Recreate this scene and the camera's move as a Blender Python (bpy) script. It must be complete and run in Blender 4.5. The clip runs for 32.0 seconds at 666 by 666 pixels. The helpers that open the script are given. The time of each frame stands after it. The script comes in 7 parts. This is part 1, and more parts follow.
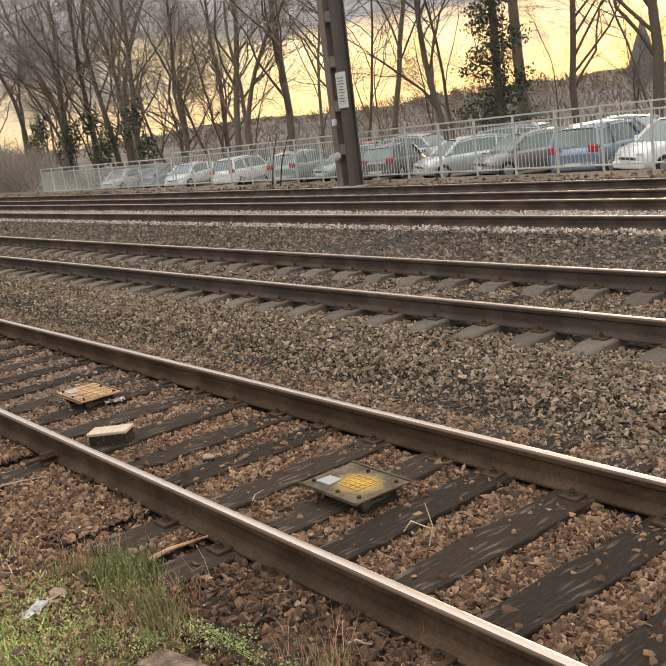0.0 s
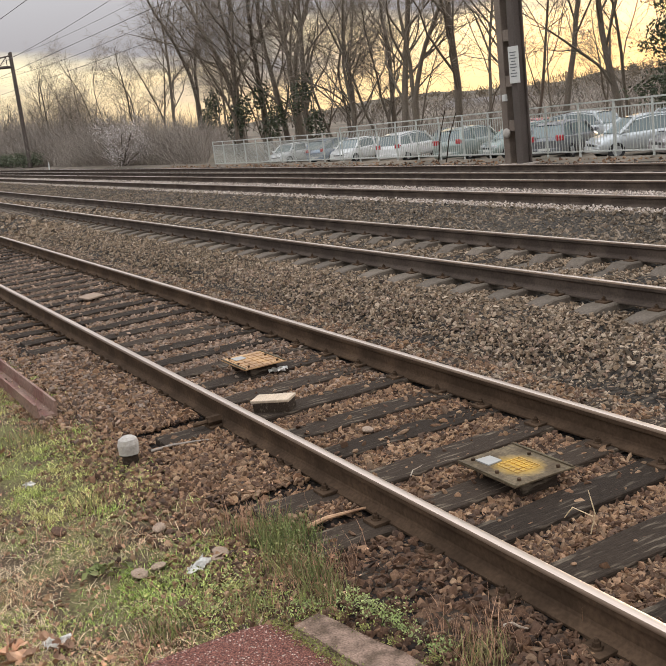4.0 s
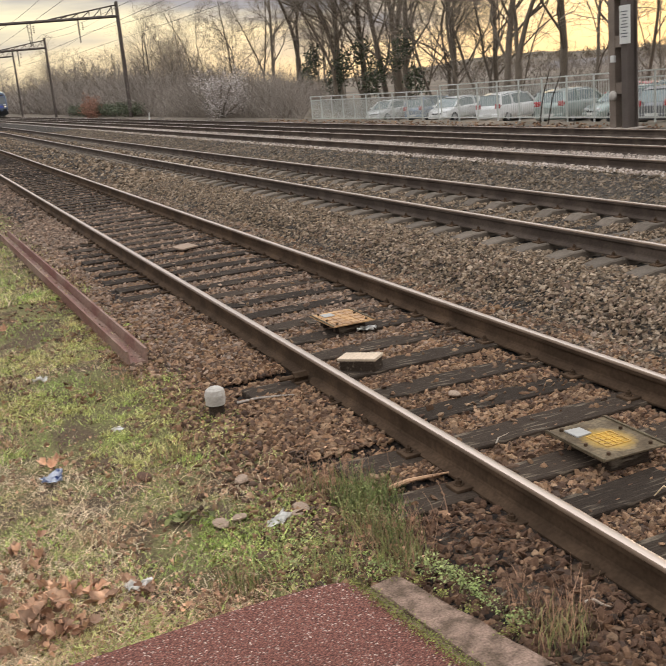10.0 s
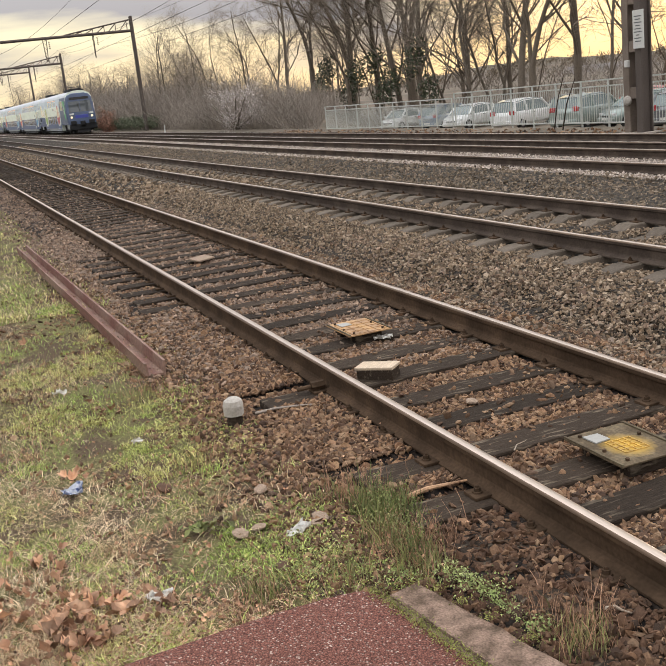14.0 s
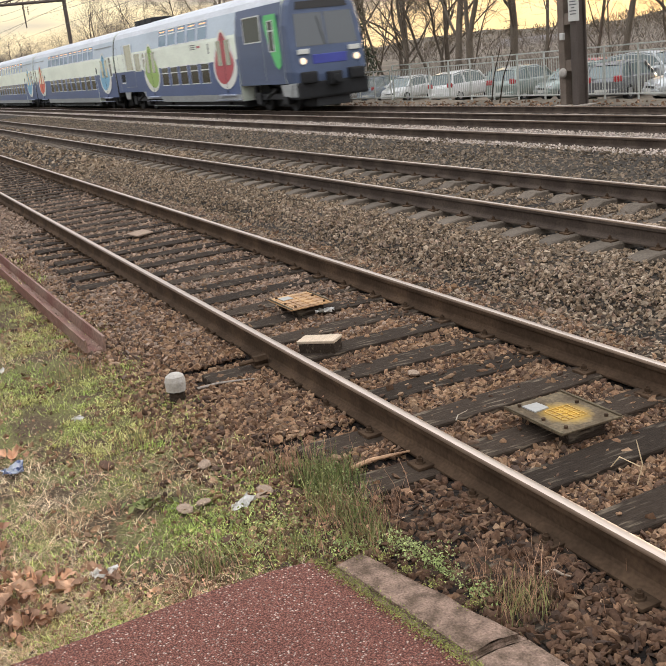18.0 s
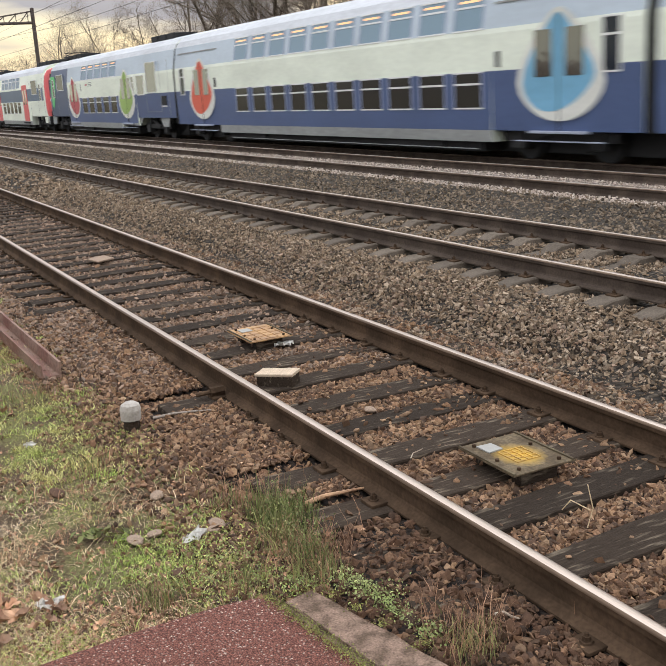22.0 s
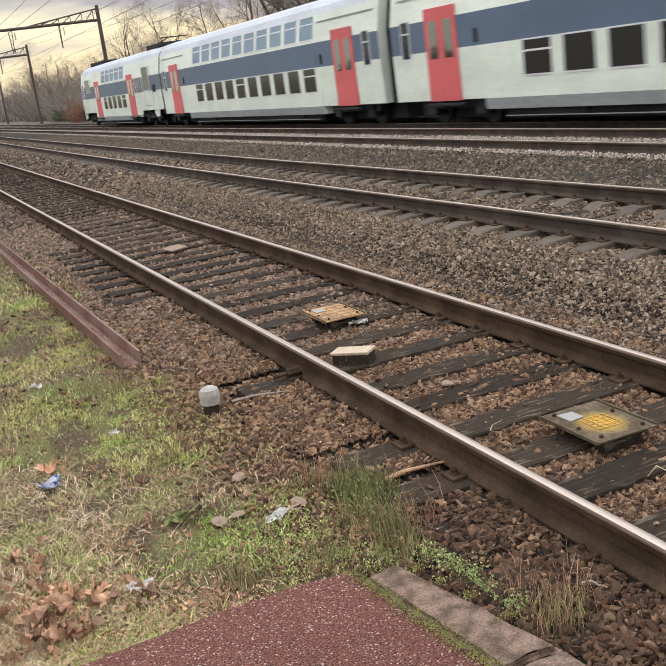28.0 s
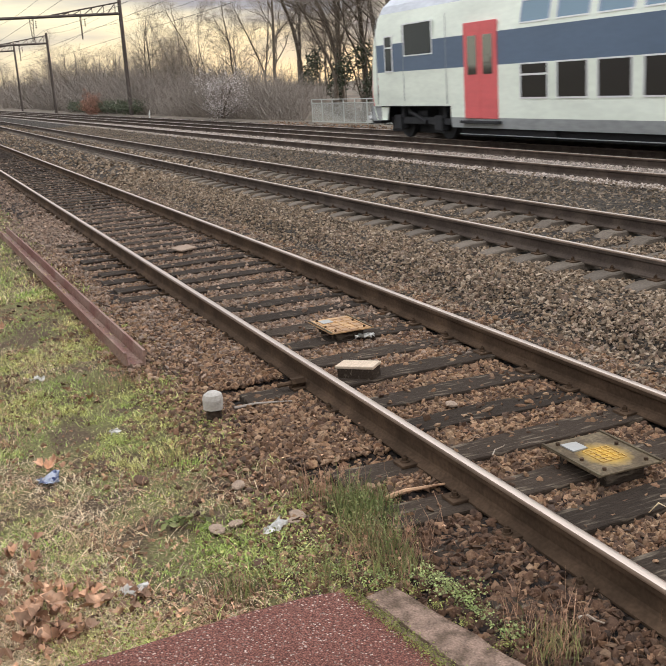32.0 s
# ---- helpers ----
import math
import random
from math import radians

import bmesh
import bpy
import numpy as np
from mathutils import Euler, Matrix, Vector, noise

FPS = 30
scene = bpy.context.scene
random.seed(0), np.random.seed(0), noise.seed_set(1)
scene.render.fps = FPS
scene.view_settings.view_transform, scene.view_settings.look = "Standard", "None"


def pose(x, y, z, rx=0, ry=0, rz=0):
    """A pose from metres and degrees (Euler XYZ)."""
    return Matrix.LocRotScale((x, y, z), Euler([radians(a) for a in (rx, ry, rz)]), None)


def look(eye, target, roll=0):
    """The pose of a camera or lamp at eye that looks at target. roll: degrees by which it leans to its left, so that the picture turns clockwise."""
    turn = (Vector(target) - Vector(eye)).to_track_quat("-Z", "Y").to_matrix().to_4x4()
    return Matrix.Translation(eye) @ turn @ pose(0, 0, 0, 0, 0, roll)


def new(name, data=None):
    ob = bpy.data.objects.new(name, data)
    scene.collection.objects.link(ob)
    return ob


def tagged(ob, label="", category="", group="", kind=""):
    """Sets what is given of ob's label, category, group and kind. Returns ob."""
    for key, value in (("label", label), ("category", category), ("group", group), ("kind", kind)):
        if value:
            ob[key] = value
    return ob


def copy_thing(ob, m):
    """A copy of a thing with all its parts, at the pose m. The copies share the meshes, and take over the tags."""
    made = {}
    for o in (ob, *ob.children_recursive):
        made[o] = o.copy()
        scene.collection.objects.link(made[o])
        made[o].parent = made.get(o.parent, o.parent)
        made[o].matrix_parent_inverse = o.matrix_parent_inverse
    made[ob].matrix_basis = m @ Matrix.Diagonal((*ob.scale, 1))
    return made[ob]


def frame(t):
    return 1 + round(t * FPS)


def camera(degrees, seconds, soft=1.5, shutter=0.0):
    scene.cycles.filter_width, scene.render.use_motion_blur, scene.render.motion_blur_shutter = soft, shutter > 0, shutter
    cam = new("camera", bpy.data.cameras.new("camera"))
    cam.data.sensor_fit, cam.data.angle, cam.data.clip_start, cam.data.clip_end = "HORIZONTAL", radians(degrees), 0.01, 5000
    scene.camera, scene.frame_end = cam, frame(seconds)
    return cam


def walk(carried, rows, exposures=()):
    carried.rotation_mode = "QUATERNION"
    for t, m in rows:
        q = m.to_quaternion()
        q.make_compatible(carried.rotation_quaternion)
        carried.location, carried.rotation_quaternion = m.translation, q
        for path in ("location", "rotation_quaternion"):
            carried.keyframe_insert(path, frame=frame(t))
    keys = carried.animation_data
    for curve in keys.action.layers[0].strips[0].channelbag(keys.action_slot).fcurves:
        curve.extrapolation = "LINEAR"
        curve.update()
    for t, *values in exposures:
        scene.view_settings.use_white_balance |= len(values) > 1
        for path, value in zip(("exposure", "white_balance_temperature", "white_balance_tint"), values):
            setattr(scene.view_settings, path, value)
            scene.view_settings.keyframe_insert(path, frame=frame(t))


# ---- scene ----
cam = camera(37.65, 32.0, soft=1.1, shutter=0.5)
# seconds, eye, target, roll of the hand-held camera
PATH = [
    (0, (4.252, -2.309, 1.884), (-3.510, 3.607, -0.297), -7.05),
    (0.5, (4.267, -2.334, 1.889), (-3.628, 3.457, -0.146), -6.68),
    (1, (4.250, -2.346, 1.890), (-3.865, 3.126, -0.160), -6.11),
    (1.5, (4.247, -2.358, 1.890), (-3.982, 2.906, -0.247), -5.49),
    (2, (4.243, -2.356, 1.891), (-4.097, 2.710, -0.295), -5.62),
    (2.5, (4.235, -2.353, 1.888), (-4.241, 2.473, -0.319), -5.90),
    (3, (4.230, -2.344, 1.886), (-4.328, 2.327, -0.337), -6.15),
    (3.5, (4.228, -2.341, 1.884), (-4.371, 2.249, -0.350), -6.46),
    (5.5, (4.223, -2.337, 1.883), (-4.448, 2.137, -0.310), -6.96),
    (6, (4.218, -2.340, 1.882), (-4.407, 2.176, -0.400), -6.27),
    (6.5, (4.218, -2.349, 1.883), (-4.466, 2.037, -0.429), -6.02),
    (7, (4.210, -2.342, 1.882), (-4.528, 1.912, -0.475), -7.03),
    (7.5, (4.209, -2.327, 1.882), (-4.445, 2.004, -0.637), -8.24),
    (8, (4.210, -2.316, 1.877), (-4.395, 2.104, -0.658), -8.29),
    (8.5, (4.204, -2.308, 1.877), (-4.400, 2.168, -0.558), -7.39),
    (9, (4.195, -2.307, 1.876), (-4.456, 2.096, -0.527), -5.72),
    (9.5, (4.186, -2.322, 1.879), (-4.599, 1.779, -0.574), -4.52),
    (10, (4.173, -2.324, 1.875), (-4.780, 1.333, -0.668), -5.27),
    (10.5, (4.177, -2.327, 1.880), (-4.848, 1.125, -0.696), -5.88),
    (11, (4.179, -2.332, 1.879), (-4.846, 1.137, -0.673), -6.01),
    (11.5, (4.187, -2.333, 1.880), (-4.826, 1.202, -0.623), -5.88),
    (12, (4.197, -2.332, 1.880), (-4.805, 1.252, -0.597), -6.12),
    (12.5, (4.229, -2.323, 1.882), (-4.694, 1.428, -0.629), -6.40),
    (13, (4.217, -2.327, 1.882), (-4.746, 1.378, -0.552), -5.96),
    (13.5, (4.205, -2.327, 1.882), (-4.819, 1.253, -0.519), -6.31),
    (14, (4.194, -2.327, 1.881), (-4.847, 1.184, -0.553), -6.32),
    (14.5, (4.197, -2.333, 1.882), (-4.815, 1.213, -0.612), -6.10),
    (15, (4.200, -2.342, 1.883), (-4.721, 1.357, -0.711), -5.77),
    (15.5, (4.193, -2.355, 1.882), (-4.647, 1.494, -0.771), -5.19),
    (17.5, (4.187, -2.331, 1.877), (-4.553, 1.652, -0.908), -5.96),
    (18, (4.195, -2.334, 1.882), (-4.545, 1.669, -0.874), -6.20),
    (18.5, (4.191, -2.333, 1.877), (-4.530, 1.712, -0.876), -6.35),
    (19, (4.193, -2.334, 1.883), (-4.510, 1.767, -0.843), -5.59),
    (19.5, (4.199, -2.331, 1.886), (-4.479, 1.853, -0.796), -5.29),
    (20, (4.207, -2.326, 1.889), (-4.434, 1.964, -0.743), -5.03),
    (20.5, (4.213, -2.332, 1.892), (-4.409, 2.021, -0.696), -4.80),
    (21, (4.208, -2.334, 1.891), (-4.433, 2.006, -0.656), -4.36),
    (21.5, (4.207, -2.338, 1.897), (-4.424, 2.059, -0.589), -3.73),
    (22, (4.206, -2.340, 1.896), (-4.407, 2.102, -0.568), -3.46),
    (22.5, (4.200, -2.337, 1.892), (-4.430, 2.050, -0.611), -3.95),
    (23, (4.204, -2.331, 1.893), (-4.441, 1.988, -0.677), -4.60),
    (23.5, (4.200, -2.326, 1.893), (-4.461, 1.928, -0.731), -5.02),
    (24, (4.197, -2.330, 1.889), (-4.470, 1.895, -0.762), -5.46),
    (24.5, (4.222, -2.311, 1.886), (-4.417, 2.001, -0.719), -6.70),
    (26.5, (4.232, -2.329, 1.895), (-4.486, 1.834, -0.686), -5.91),
    (27, (4.225, -2.325, 1.894), (-4.566, 1.670, -0.703), -6.03),
    (27.5, (4.222, -2.315, 1.887), (-4.644, 1.525, -0.694), -6.49),
    (28, (4.209, -2.315, 1.878), (-4.713, 1.380, -0.717), -7.54),
    (28.5, (4.205, -2.308, 1.877), (-4.705, 1.384, -0.764), -7.31),
    (29, (4.182, -2.318, 1.886), (-4.696, 1.396, -0.834), -6.56),
    (29.5, (4.190, -2.309, 1.892), (-4.767, 1.271, -0.745), -6.43),
    (30, (4.193, -2.317, 1.908), (-4.846, 1.171, -0.567), -6.17),
    (30.5, (4.188, -2.341, 1.914), (-4.887, 1.125, -0.459), -5.51),
    (31, (4.178, -2.366, 1.916), (-4.900, 1.077, -0.481), -4.56),
    (31.5, (4.169, -2.362, 1.916), (-4.850, 1.173, -0.565), -4.17),
    (32, (4.174, -2.355, 1.916), (-4.761, 1.359, -0.607), -3.74),
]
EXPOSURE = 0.67
walk(cam, [(t, look(eye, target, roll)) for t, eye, target, roll in PATH], [(0.0, EXPOSURE, 6750, 10), (1.5, EXPOSURE, 6450, 10), (4.0, EXPOSURE - 0.02, 6400, 10), (7.0, EXPOSURE - 0.05, 6500, 10), (12.0, EXPOSURE, 6550, 10), (20.0, EXPOSURE + 0.06, 6400, 10), (32.0, EXPOSURE + 0.06, 6320, 10)])

# ---- plan in numbers: centre and rail height of the tracks, the curve of the main lines ----
Y2, Z2, Y3, Z3, Y4, Z4 = 4.18, 0.20, 8.76, 0.20, 12.42, 0.05
BOW_R, PARK_Z = 4200.0, -0.12
SIDING_NEAR = (-1.95, -1.39, -0.88, -0.33, 0.21, 0.68, 1.22, 1.76, 2.30)
S2_PHASE = -0.10

# ---- light ----
world = bpy.data.worlds.new("evening_sky")
scene.world = world
world.use_nodes = True
SUN_AZ = radians(123.0)      # from +x towards +y
SUN_EL = radians(6.0)


def sky_nodes():
    nt = world.node_tree
    nd, ln = nt.nodes, nt.links
    bg = nd["Background"]
    sky = nd.new("ShaderNodeTexSky")
    sky.sky_type = "NISHITA"
    sky.sun_disc = False
    sky.sun_elevation = SUN_EL
    sky.sun_rotation = radians(90) - SUN_AZ
    sky.air_density, sky.dust_density, sky.ozone_density = 1.3, 3.0, 1.0
    # a thin, broken cloud deck: grey-mauve above, open and golden towards the horizon
    co = nd.new("ShaderNodeTexCoord")
    sep = nd.new("ShaderNodeSeparateXYZ")
    ln.new(co.outputs["Generated"], sep.inputs[0])
    mp = nd.new("ShaderNodeMapping")
    mp.inputs["Scale"].default_value = (2.2, 2.2, 14.0)
    ln.new(co.outputs["Generated"], mp.inputs[0])
    nz = nd.new("ShaderNodeTexNoise")
    nz.inputs["Scale"].default_value = 1.6
    nz.inputs["Detail"].default_value = 6.0
    ln.new(mp.outputs[0], nz.inputs["Vector"])
    up = nd.new("ShaderNodeMapRange")
    up.inputs["From Min"].default_value, up.inputs["From Max"].default_value = 0.015, 0.15
    up.inputs["To Min"].default_value, up.inputs["To Max"].default_value = -0.19, 0.38
    ln.new(sep.outputs[2], up.inputs["Value"])
    add = nd.new("ShaderNodeMath")
    ln.new(nz.outputs["Fac"], add.inputs[0])
    ln.new(up.outputs[0], add.inputs[1])
    ramp = nd.new("ShaderNodeValToRGB")
    ramp.color_ramp.elements[0].position, ramp.color_ramp.elements[1].position = 0.42, 0.62
    ln.new(add.outputs[0], ramp.inputs[0])
    # the open band: pale gold low down on the sun's side, pale grey-blue on the other
    gold = nd.new("ShaderNodeValToRGB")
    e = gold.color_ramp.elements
    e[0].position, e[0].color = 0.0, (1.0, 0.70, 0.36, 1)
    e[1].position, e[1].color = 0.34, (0.80, 0.80, 0.80, 1)
    e.new(0.07).color = (1.0, 0.86, 0.57, 1)
    e.new(0.17).color = (0.97, 0.91, 0.75, 1)
    ln.new(sep.outputs[2], gold.inputs[0])
    toward = nd.new("ShaderNodeVectorMath")
    toward.operation = "DOT_PRODUCT"
    toward.inputs[1].default_value = (math.cos(SUN_AZ), math.sin(SUN_AZ), 0.0)
    ln.new(co.outputs["Generated"], toward.inputs[0])
    fade = nd.new("ShaderNodeMapRange")
    fade.inputs["From Min"].default_value, fade.inputs["From Max"].default_value = 0.30, 0.95
    ln.new(toward.outputs["Value"], fade.inputs["Value"])
    side = nd.new("ShaderNodeMixRGB")
    side.inputs[1].default_value = (0.52, 0.52, 0.41, 1)
    ln.new(fade.outputs[0], side.inputs[0])
    ln.new(gold.outputs[0], side.inputs[2])
    both = nd.new("ShaderNodeMixRGB")
    both.blend_type, both.inputs[0].default_value = "ADD", 1.0
    sm = nd.new("ShaderNodeVectorMath")
    sm.operation = "SCALE"
    sm.inputs["Scale"].default_value = SKY_PART
    ln.new(sky.outputs[0], sm.inputs[0])
    gs = nd.new("ShaderNodeVectorMath")
    gs.operation = "SCALE"
    gs.inputs["Scale"].default_value = GOLD_PART
    ln.new(side.outputs[0], gs.inputs[0])
    ln.new(sm.outputs[0], both.inputs[1])
    ln.new(gs.outputs[0], both.inputs[2])
    mix = nd.new("ShaderNodeMixRGB")
    ln.new(ramp.outputs[0], mix.inputs[0])
    ln.new(both.outputs[0], mix.inputs[1])
    # the deck: mauve-grey low down, thinner and brighter overhead
    deck = nd.new("ShaderNodeValToRGB")
    d = deck.color_ramp.elements
    d[0].position, d[0].color = 0.08, (*CLOUD, 1)
    d[1].position, d[1].color = 0.75, (*CLOUD_HIGH, 1)
    ln.new(sep.outputs[2], deck.inputs[0])
    ln.new(deck.outputs[0], mix.inputs[2])
    ln.new(mix.outputs[0], bg.inputs["Color"])
    bg.inputs["Strength"].default_value = 1.0


SKY_PART, GOLD_PART, CLOUD, CLOUD_HIGH = 0.03, 0.84, (0.31, 0.295, 0.30), (1.20, 1.22, 1.27)
sky_nodes()

sun_lamp = bpy.data.lights.new("sun", "SUN")
sun_lamp.energy, sun_lamp.angle, sun_lamp.color = 1.0, radians(12), (1.0, 0.80, 0.58)
sun = new("sun", sun_lamp)
sun.matrix_world = look((0, 0, 0), (-math.cos(SUN_AZ), -math.sin(SUN_AZ), -math.tan(SUN_EL)))


# ---- materials ----
def mat(name, base, rough=0.8, metal=0.0, spread=0.25, scale=8.0, grain=60.0, bump=0.3, other=None, mixpos=(0.4, 0.65),
        rnd=0.0, island=False, depth=0.01, stretch=(1, 1, 1), coat=0.0, coord="Object", spec=0.5):
    """Two-scale surface: base colour varied by a large and a fine noise, a second colour in patches, fine relief."""
    m = bpy.data.materials.new(name)
    m.use_nodes = True
    nt = m.node_tree
    nd, ln = nt.nodes, nt.links
    bs = nd["Principled BSDF"]
    bs.inputs["Roughness"].default_value, bs.inputs["Metallic"].default_value = rough, metal
    bs.inputs["Coat Weight"].default_value = coat
    bs.inputs["Specular IOR Level"].default_value = spec
    co = nd.new("ShaderNodeTexCoord")
    mp = nd.new("ShaderNodeMapping")
    mp.inputs["Scale"].default_value = stretch
    ln.new(co.outputs[coord], mp.inputs[0])
    big = nd.new("ShaderNodeTexNoise")
    big.inputs["Scale"].default_value, big.inputs["Detail"].default_value = scale, 4.0
    fine = nd.new("ShaderNodeTexNoise")
    fine.inputs["Scale"].default_value, fine.inputs["Detail"].default_value = grain, 3.0
    ln.new(mp.outputs[0], big.inputs["Vector"])
    ln.new(mp.outputs[0], fine.inputs["Vector"])
    ramp = nd.new("ShaderNodeValToRGB")
    e = ramp.color_ramp.elements
    e[0].position, e[1].position = mixpos
    e[0].color = (*base, 1)
    e[1].color = (*(other or [min(1, c * (1 + spread)) for c in base]), 1)
    ln.new(big.outputs["Fac"], ramp.inputs[0])
    val = nd.new("ShaderNodeMapRange")
    val.inputs["From Min"].default_value, val.inputs["From Max"].default_value = 0.25, 0.75
    val.inputs["To Min"].default_value, val.inputs["To Max"].default_value = 1 - spread, 1 + spread
    ln.new(fine.outputs["Fac"], val.inputs["Value"])
    last = val.outputs[0]
    if rnd:
        if island:
            g = nd.new("ShaderNodeNewGeometry")
            src = g.outputs["Random Per Island"]
        else:
            g = nd.new("ShaderNodeObjectInfo")
            src = g.outputs["Random"]
        r = nd.new("ShaderNodeMapRange")
        r.inputs["To Min"].default_value, r.inputs["To Max"].default_value = 1 - rnd, 1 + rnd
        ln.new(src, r.inputs["Value"])
        mul = nd.new("ShaderNodeMath")
        mul.operation = "MULTIPLY"
        ln.new(last, mul.inputs[0])
        ln.new(r.outputs[0], mul.inputs[1])
        last = mul.outputs[0]
    sc = nd.new("ShaderNodeVectorMath")
    sc.operation = "SCALE"
    ln.new(ramp.outputs[0], sc.inputs[0])
    ln.new(last, sc.inputs["Scale"])
    ln.new(sc.outputs[0], bs.inputs["Base Color"])
    if bump:
        bp = nd.new("ShaderNodeBump")
        bp.inputs["Strength"].default_value, bp.inputs["Distance"].default_value = bump, depth
        ln.new(fine.outputs["Fac"], bp.inputs["Height"])
        ln.new(bp.outputs[0], bs.inputs["Normal"])
    return m


def stones_mat(name, cols, rough=0.85):
    """Broken stone: each piece its own colour out of a ramp, with dust and grain."""
    m = mat(name, cols[0], rough, spread=0.3, scale=9, grain=90, bump=0.5, depth=0.006, spec=0.2)
    nt = m.node_tree
    nd, ln = nt.nodes, nt.links
    ramp = [n for n in nd if n.type == "VALTORGB"][0]
    g = nd.new("ShaderNodeNewGeometry")
    ln.new(g.outputs["Random Per Island"], ramp.inputs[0])
    e = ramp.color_ramp.elements
    while len(e) > 1:
        e.remove(e[-1])
    for i, c in enumerate(cols):
        k = e[0] if i == 0 else e.new(i / len(cols))
        k.position, k.color = i / len(cols), (*c, 1)
    return m


def ground_mat(name, cells, cols, rough=0.95, bump=1.0, depth=0.03, patch=None):
    """A bed of small stones: cells with own colours, raised between joints whose shade is painted in dark; patch: a
    second colour in large blots.
    """
    m = bpy.data.materials.new(name)
    m.use_nodes = True
    nt = m.node_tree
    nd, ln = nt.nodes, nt.links
    bs = nd["Principled BSDF"]
    bs.inputs["Roughness"].default_value = rough
    bs.inputs["Specular IOR Level"].default_value = 0.25
    co = nd.new("ShaderNodeTexCoord")
    vo = nd.new("ShaderNodeTexVoronoi")
    vo.inputs["Scale"].default_value = cells
    ln.new(co.outputs["Object"], vo.inputs["Vector"])
    sepc = nd.new("ShaderNodeSeparateColor")
    ln.new(vo.outputs["Color"], sepc.inputs[0])
    ramp = nd.new("ShaderNodeValToRGB")
    e = ramp.color_ramp.elements
    e[0].color = (*cols[0], 1)
    e[1].color = (*cols[-1], 1)
    for i, c in enumerate(cols[1:-1]):
        e.new((i + 1) / (len(cols) - 1)).color = (*c, 1)
    ln.new(sepc.outputs[0], ramp.inputs[0])
    # colour falls off from cell middle to edge: gap shade painted in
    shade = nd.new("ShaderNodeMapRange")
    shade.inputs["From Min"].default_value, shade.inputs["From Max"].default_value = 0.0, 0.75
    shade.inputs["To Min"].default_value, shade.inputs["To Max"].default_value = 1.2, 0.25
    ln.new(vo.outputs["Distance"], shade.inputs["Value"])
    big = nd.new("ShaderNodeTexNoise")
    big.inputs["Scale"].default_value, big.inputs["Detail"].default_value = 0.9, 5.0
    ln.new(co.outputs["Object"], big.inputs["Vector"])
    mix = nd.new("ShaderNodeMixRGB")
    pr = nd.new("ShaderNodeValToRGB")
    pr.color_ramp.elements[0].position, pr.color_ramp.elements[1].position = 0.48, 0.62
    ln.new(big.outputs["Fac"], pr.inputs[0])
    ln.new(pr.outputs[0], mix.inputs[0])
    ln.new(ramp.outputs[0], mix.inputs[1])
    mix.inputs[2].default_value = (*(patch or [c * 0.75 for c in cols[0]]), 1)
    if not patch:
        fl = nd.new("ShaderNodeMath")
        fl.operation = "MULTIPLY"
        fl.inputs[1].default_value = 0.35
        ln.new(pr.outputs[0], fl.inputs[0])
        ln.new(fl.outputs[0], mix.inputs[0])
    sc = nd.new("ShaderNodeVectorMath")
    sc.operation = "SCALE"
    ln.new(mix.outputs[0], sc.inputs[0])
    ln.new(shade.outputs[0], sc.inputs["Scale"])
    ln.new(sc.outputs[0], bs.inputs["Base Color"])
    bp = nd.new("ShaderNodeBump")
    bp.invert = True
    bp.inputs["Strength"].default_value, bp.inputs["Distance"].default_value = bump, depth
    ln.new(vo.outputs["Distance"], bp.inputs["Height"])
    ln.new(bp.outputs[0], bs.inputs["Normal"])
    return m


def glass_mat(name, tint, rough=0.05, coat=1.0):
    m = bpy.data.materials.new(name)
    m.use_nodes = True
    bs = m.node_tree.nodes["Principled BSDF"]
    bs.inputs["Base Color"].default_value = (*tint, 1)
    bs.inputs["Roughness"].default_value = rough
    bs.inputs["Coat Weight"].default_value = coat
    bs.inputs["Coat Roughness"].default_value = 0.02
    bs.inputs["Specular IOR Level"].default_value = 0.5 if coat > 0.9 else 0.3
    return m


def glow_mat(name, col, strength):
    m = bpy.data.materials.new(name)
    m.use_nodes = True
    bs = m.node_tree.nodes["Principled BSDF"]
    bs.inputs["Base Color"].default_value = (*col, 1)
    bs.inputs["Emission Color"].default_value = (*col, 1)
    bs.inputs["Emission Strength"].default_value = strength
    return m


BROWN = [(0.083, 0.047, 0.027), (0.220, 0.122, 0.070), (0.335, 0.203, 0.119), (0.050, 0.029, 0.020), (0.361, 0.236, 0.143), (0.142, 0.085, 0.053), (0.068, 0.047, 0.036), (0.285, 0.171, 0.093), (0.103, 0.060, 0.039)]
GREY = [(0.095, 0.066, 0.044), (0.247, 0.180, 0.121), (0.056, 0.043, 0.030), (0.332, 0.245, 0.164), (0.158, 0.106, 0.068), (0.286, 0.201, 0.129), (0.075, 0.058, 0.043), (0.202, 0.154, 0.109), (0.370, 0.284, 0.202)]
DULL = [(0.083, 0.064, 0.045), (0.215, 0.166, 0.115), (0.051, 0.041, 0.031), (0.326, 0.249, 0.175), (0.129, 0.092, 0.063), (0.229, 0.178, 0.131)]
OILY = [(0.070, 0.038, 0.023), (0.132, 0.073, 0.045), (0.034, 0.021, 0.014), (0.214, 0.125, 0.074), (0.054, 0.034, 0.024), (0.102, 0.056, 0.033)]
MIXED = [(0.101, 0.070, 0.049), (0.275, 0.180, 0.125), (0.059, 0.042, 0.032), (0.411, 0.289, 0.206), (0.157, 0.105, 0.073), (0.225, 0.169, 0.130)]
M_STONE_OILY = stones_mat("stone_oily", OILY)
M_STONE_MIXED = stones_mat("stone_mixed", MIXED)
M_STONE_BROWN = stones_mat("stone_brown", BROWN)
